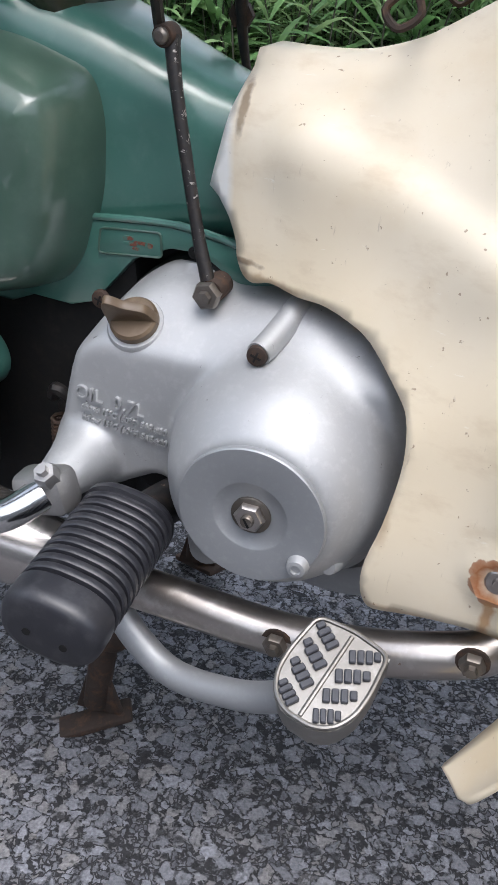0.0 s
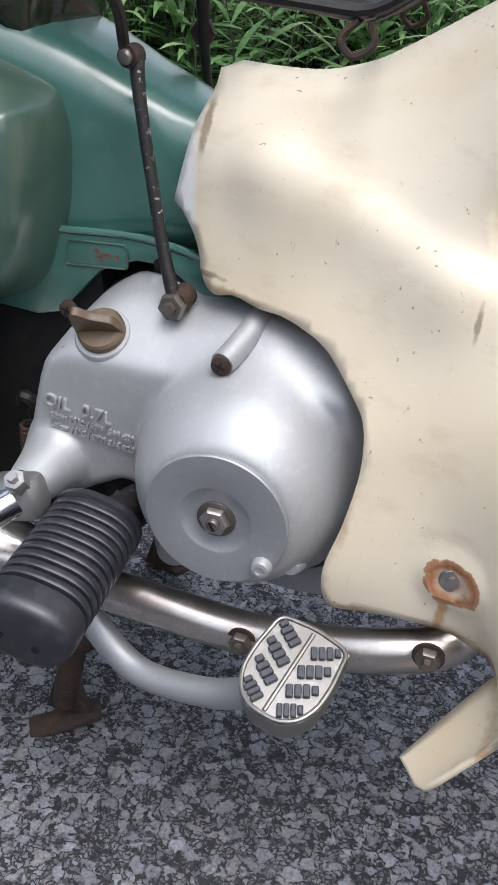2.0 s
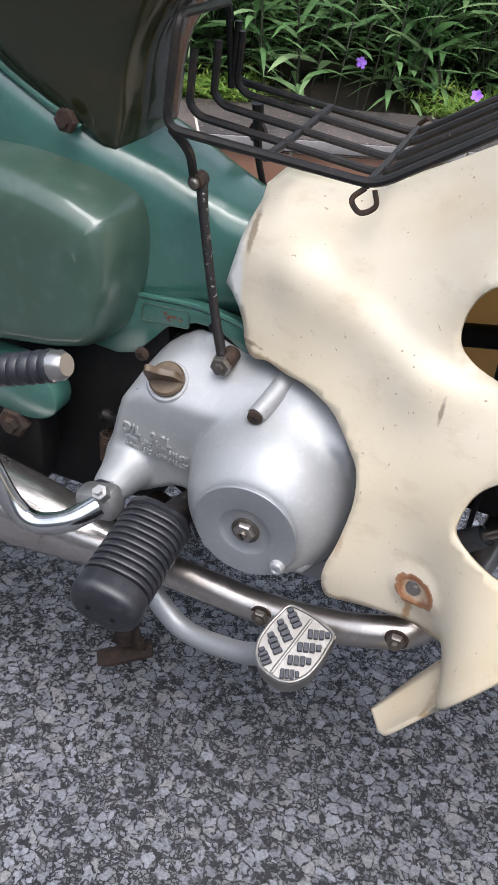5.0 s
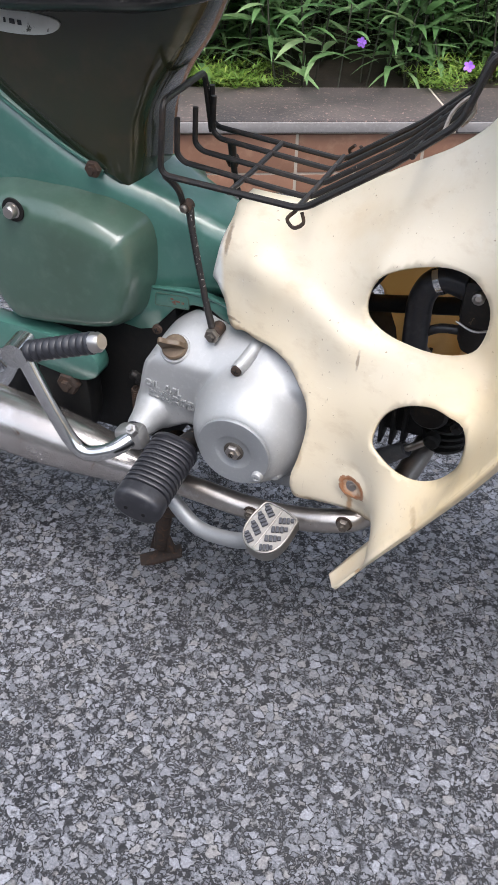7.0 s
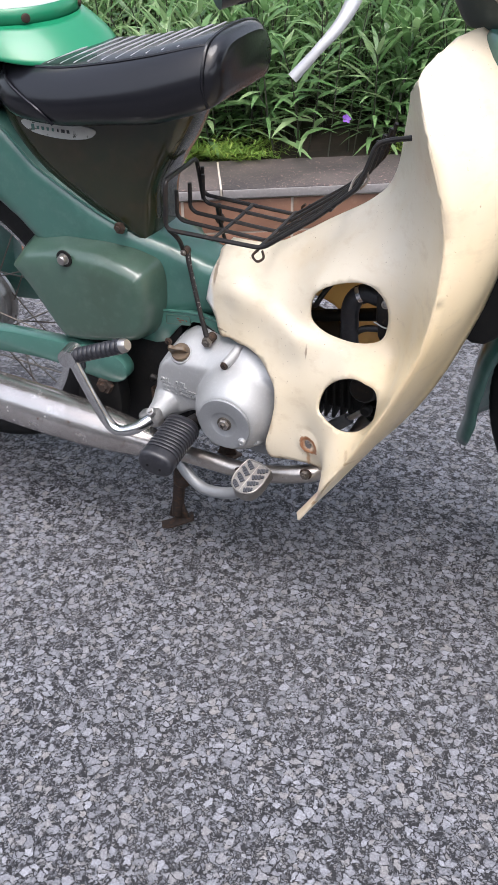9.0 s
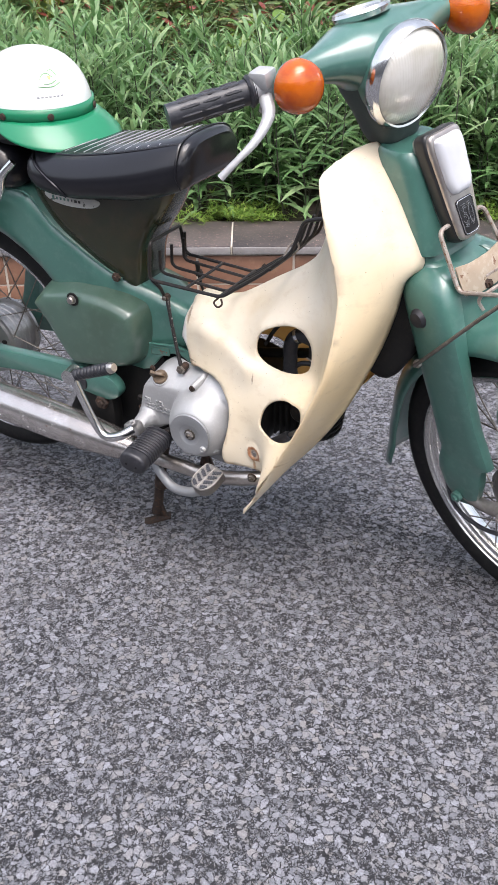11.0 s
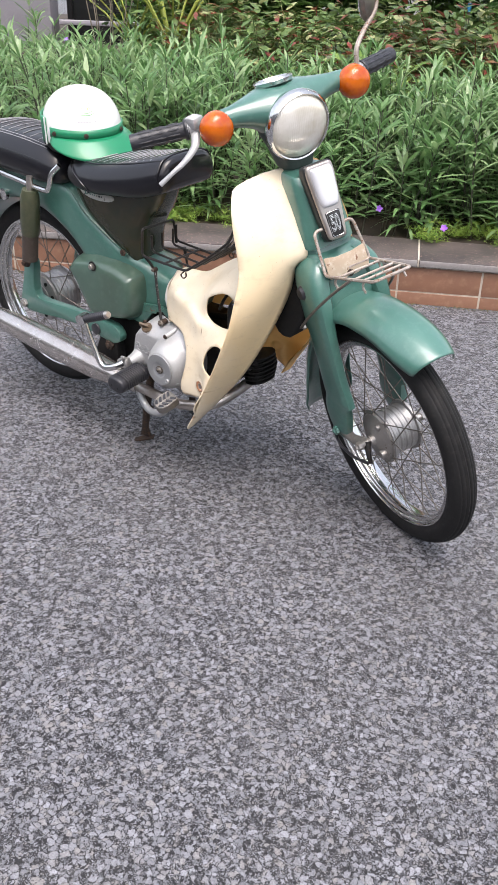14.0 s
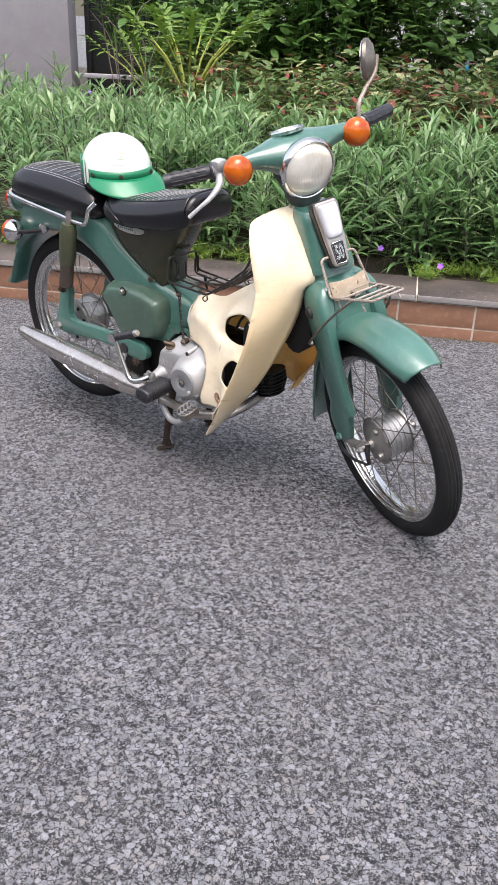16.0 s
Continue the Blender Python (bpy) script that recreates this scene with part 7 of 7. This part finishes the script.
def frond_plant(seed, n, length, m):
    """Long yellow-green stems that end in deeply lobed leaves."""
    r2 = random.Random(seed)
    plant = thing("frond_plant", "tall plant with yellow-green stems and deeply lobed leaves", "plant", m, group="lobed plants")
    for k in range(n):
        a = 2 * math.pi * k / n + r2.uniform(-0.3, 0.3)
        out = r2.uniform(0.15, 0.55)
        path = [Vector((out * length * t * t * math.cos(a), out * length * t * t * math.sin(a), length * (t - 0.22 * t * t))) for t in (0, 0.25, 0.5, 0.75, 1.0)]
        stem = part("stem", sweep(bmesh.new(), path, [0.012, 0.010, 0.009, 0.008, 0.006], 6), FRONDSTEM, plant)
        vs, fs = [], []
        tip, fwd = path[-1], (path[-1] - path[-2]).normalized()
        sd = fwd.cross(Vector((0, 0, 1))).normalized()
        # lobes along a midrib, each a blade of its own
        for j in range(6):
            root = tip + fwd * 0.045 * j
            for q in (-1, 1):
                d = fwd * (0.25 + 0.14 * j) + sd * q * (1.0 - 0.10 * j) + Vector((0, 0, -0.1))
                leaf_blade(vs, fs, root, d, (0.15, 0.19, 0.20, 0.18, 0.15, 0.11)[j] * r2.uniform(0.85, 1.15), 0.036, 0.7, r2)
        leaf_blade(vs, fs, tip, fwd, 0.34, 0.05, 0.6, r2)
        leaf = new("leaf", from_lists("leaf", vs, fs, [PALMLEAF], None))
        leaf.parent = stem


for u, w, sc, sd in ((-1.83, 3.15, 1.0, 71), (-2.25, 3.6, 0.8, 72)):
    frond_plant(sd, 11, 0.92, KM @ pose(u, w, 0.30, 0, 0, 20) @ Matrix.Scale(sc, 4))
# dry stems and a stake with blue tape, tree trunk, broad-leaved rosette
ds = thing("dry_stems", "bare pale twigs among the plants", "twigs", KM @ pose(-2.25, 3.0, 0.2))
for k in range(7):
    a = k * 0.9
    part("twig", rod([(0, 0, 0), (0.08 * math.cos(a), 0.08 * math.sin(a), 0.35), (0.16 * math.cos(a), 0.16 * math.sin(a), 0.62 + 0.05 * k), (0.26 * math.cos(a + 0.7), 0.26 * math.sin(a + 0.7), 0.86 + 0.04 * k)], [0.005, 0.004, 0.002], 6), DRYM, ds)
st = thing("garden_stake", "thin grey garden stake with blue tape", "stake", KM @ pose(0.17, 3.0, 0.15))
part("rod", rod([(0, 0, 0), (0.01, 0, 0.80)], 0.010, 8, smooth=False), DRYM, st)
part("tape", rod([(0.009, 0, 0.74), (0.0095, 0, 0.79)], 0.013, 8, smooth=False), TAPEM, st, "blue tape")
tr = thing("tree", "brown tree trunk rising behind the shrubs", "tree", KM @ pose(0.62, 2.5, 0.10))
part("trunk", rod([(0.04, 0, 0), (0.0, 0, 0.35), (-0.03, 0.02, 0.9), (0.02, 0, 1.6), (0.0, 0, 2.8)], [0.11, 0.075, 0.066, 0.064, 0.05], 14), BARK, tr)
crown_v, crown_f = [], []
rc = random.Random(5)
for k in range(900):
    a, q = rc.uniform(0, 6.28), 1.3 * rc.random() ** 0.5
    leaf_blade(crown_v, crown_f, Vector((q * math.cos(a), q * math.sin(a), 2.7 + rc.random() * 1.2 - 0.3 * q)), Vector((rc.uniform(-1, 1), rc.uniform(-1, 1), rc.uniform(-0.6, 0.4))), 0.13, 0.055, 0.6, rc)
co = new("crown", from_lists("crown", crown_v, crown_f, [SHRUB], None))
co.parent = tr
for s in range(5):
    a = s * 1.3
    part("limb", rod([(0, 0, 2.2 + 0.1 * s), (0.4 * math.cos(a), 0.4 * math.sin(a), 2.7 + 0.1 * s), (0.9 * math.cos(a), 0.9 * math.sin(a), 3.2)], [0.035, 0.022, 0.008], 8), BARK, tr)
vs, fs = [], []
rr = random.Random(9)
for k in range(14):
    a = k * 2.4
    leaf_blade(vs, fs, Vector((0, 0, 0.05)), Vector((math.cos(a), math.sin(a), 0.5 + 0.1 * k)), 0.34, 0.07, 0.7, rr)
rs = new("rosette_plant", from_lists("rosette_plant", vs, fs, [LEAF], None))
rs.matrix_basis = KM @ pose(0.24, 1.95, 0.30)
tagged(rs, "broad-leaved green rosette plant under the shrubs", "plant")

# ---- distance ----
wall = thing("wall_1", "plain lilac-grey rendered building wall", "wall", KM @ pose(-6.9, 7.2, 0), kind="structure", bm=box(5.2, 0.25, 4.2, 0.01, pose(0, 0, 2.1)), material=WALLM)
thing("wall_2", "white rendered wall far behind the hedge", "wall", KM @ pose(2.6, 8.6, 0), kind="structure", bm=box(11.5, 0.25, 4.2, 0.01, pose(0, 0, 2.1)), material=WHITEWALL)
op = thing("door_1", "dark glazed doorway in the far wall", "door", KM @ pose(-3.72, 7.6, 0), kind="structure", bm=box(1.1, 0.08, 3.0, 0.01, pose(0, 0, 1.5)), material=DARKGLASS)
for x in (-0.52, 0.0, 0.52):
    part("door_frame", box(0.06, 0.06, 3.0, 0.005, pose(x, -0.05, 1.5)), BLACKP, op)
part("door_sill", box(1.15, 0.08, 0.05, 0.01, pose(0.05, -0.40, 0.42)), WALLM, op, "lilac-grey sill below the glass")
# unseen walls, added to hold back low sky and darken reflections
back = thing("block_wall_1", "unseen plain grey wall added to block low sky behind the camera", "wall", pose(0, -10, 0), kind="structure", bm=box(44, 0.3, 5.0, 0.02, pose(0, 0, 2.5)), material=BLOCKWALL)
for name, x in (("block_wall_2", 20.0), ("block_wall_3", -20.0)):
    thing(name, "unseen plain grey wall added to block low sky at the side", "wall", pose(x, -0.5, 0), kind="structure", bm=box(0.3, 18.6, 5.0, 0.02, pose(0, 0, 2.5)), material=BLOCKWALL)
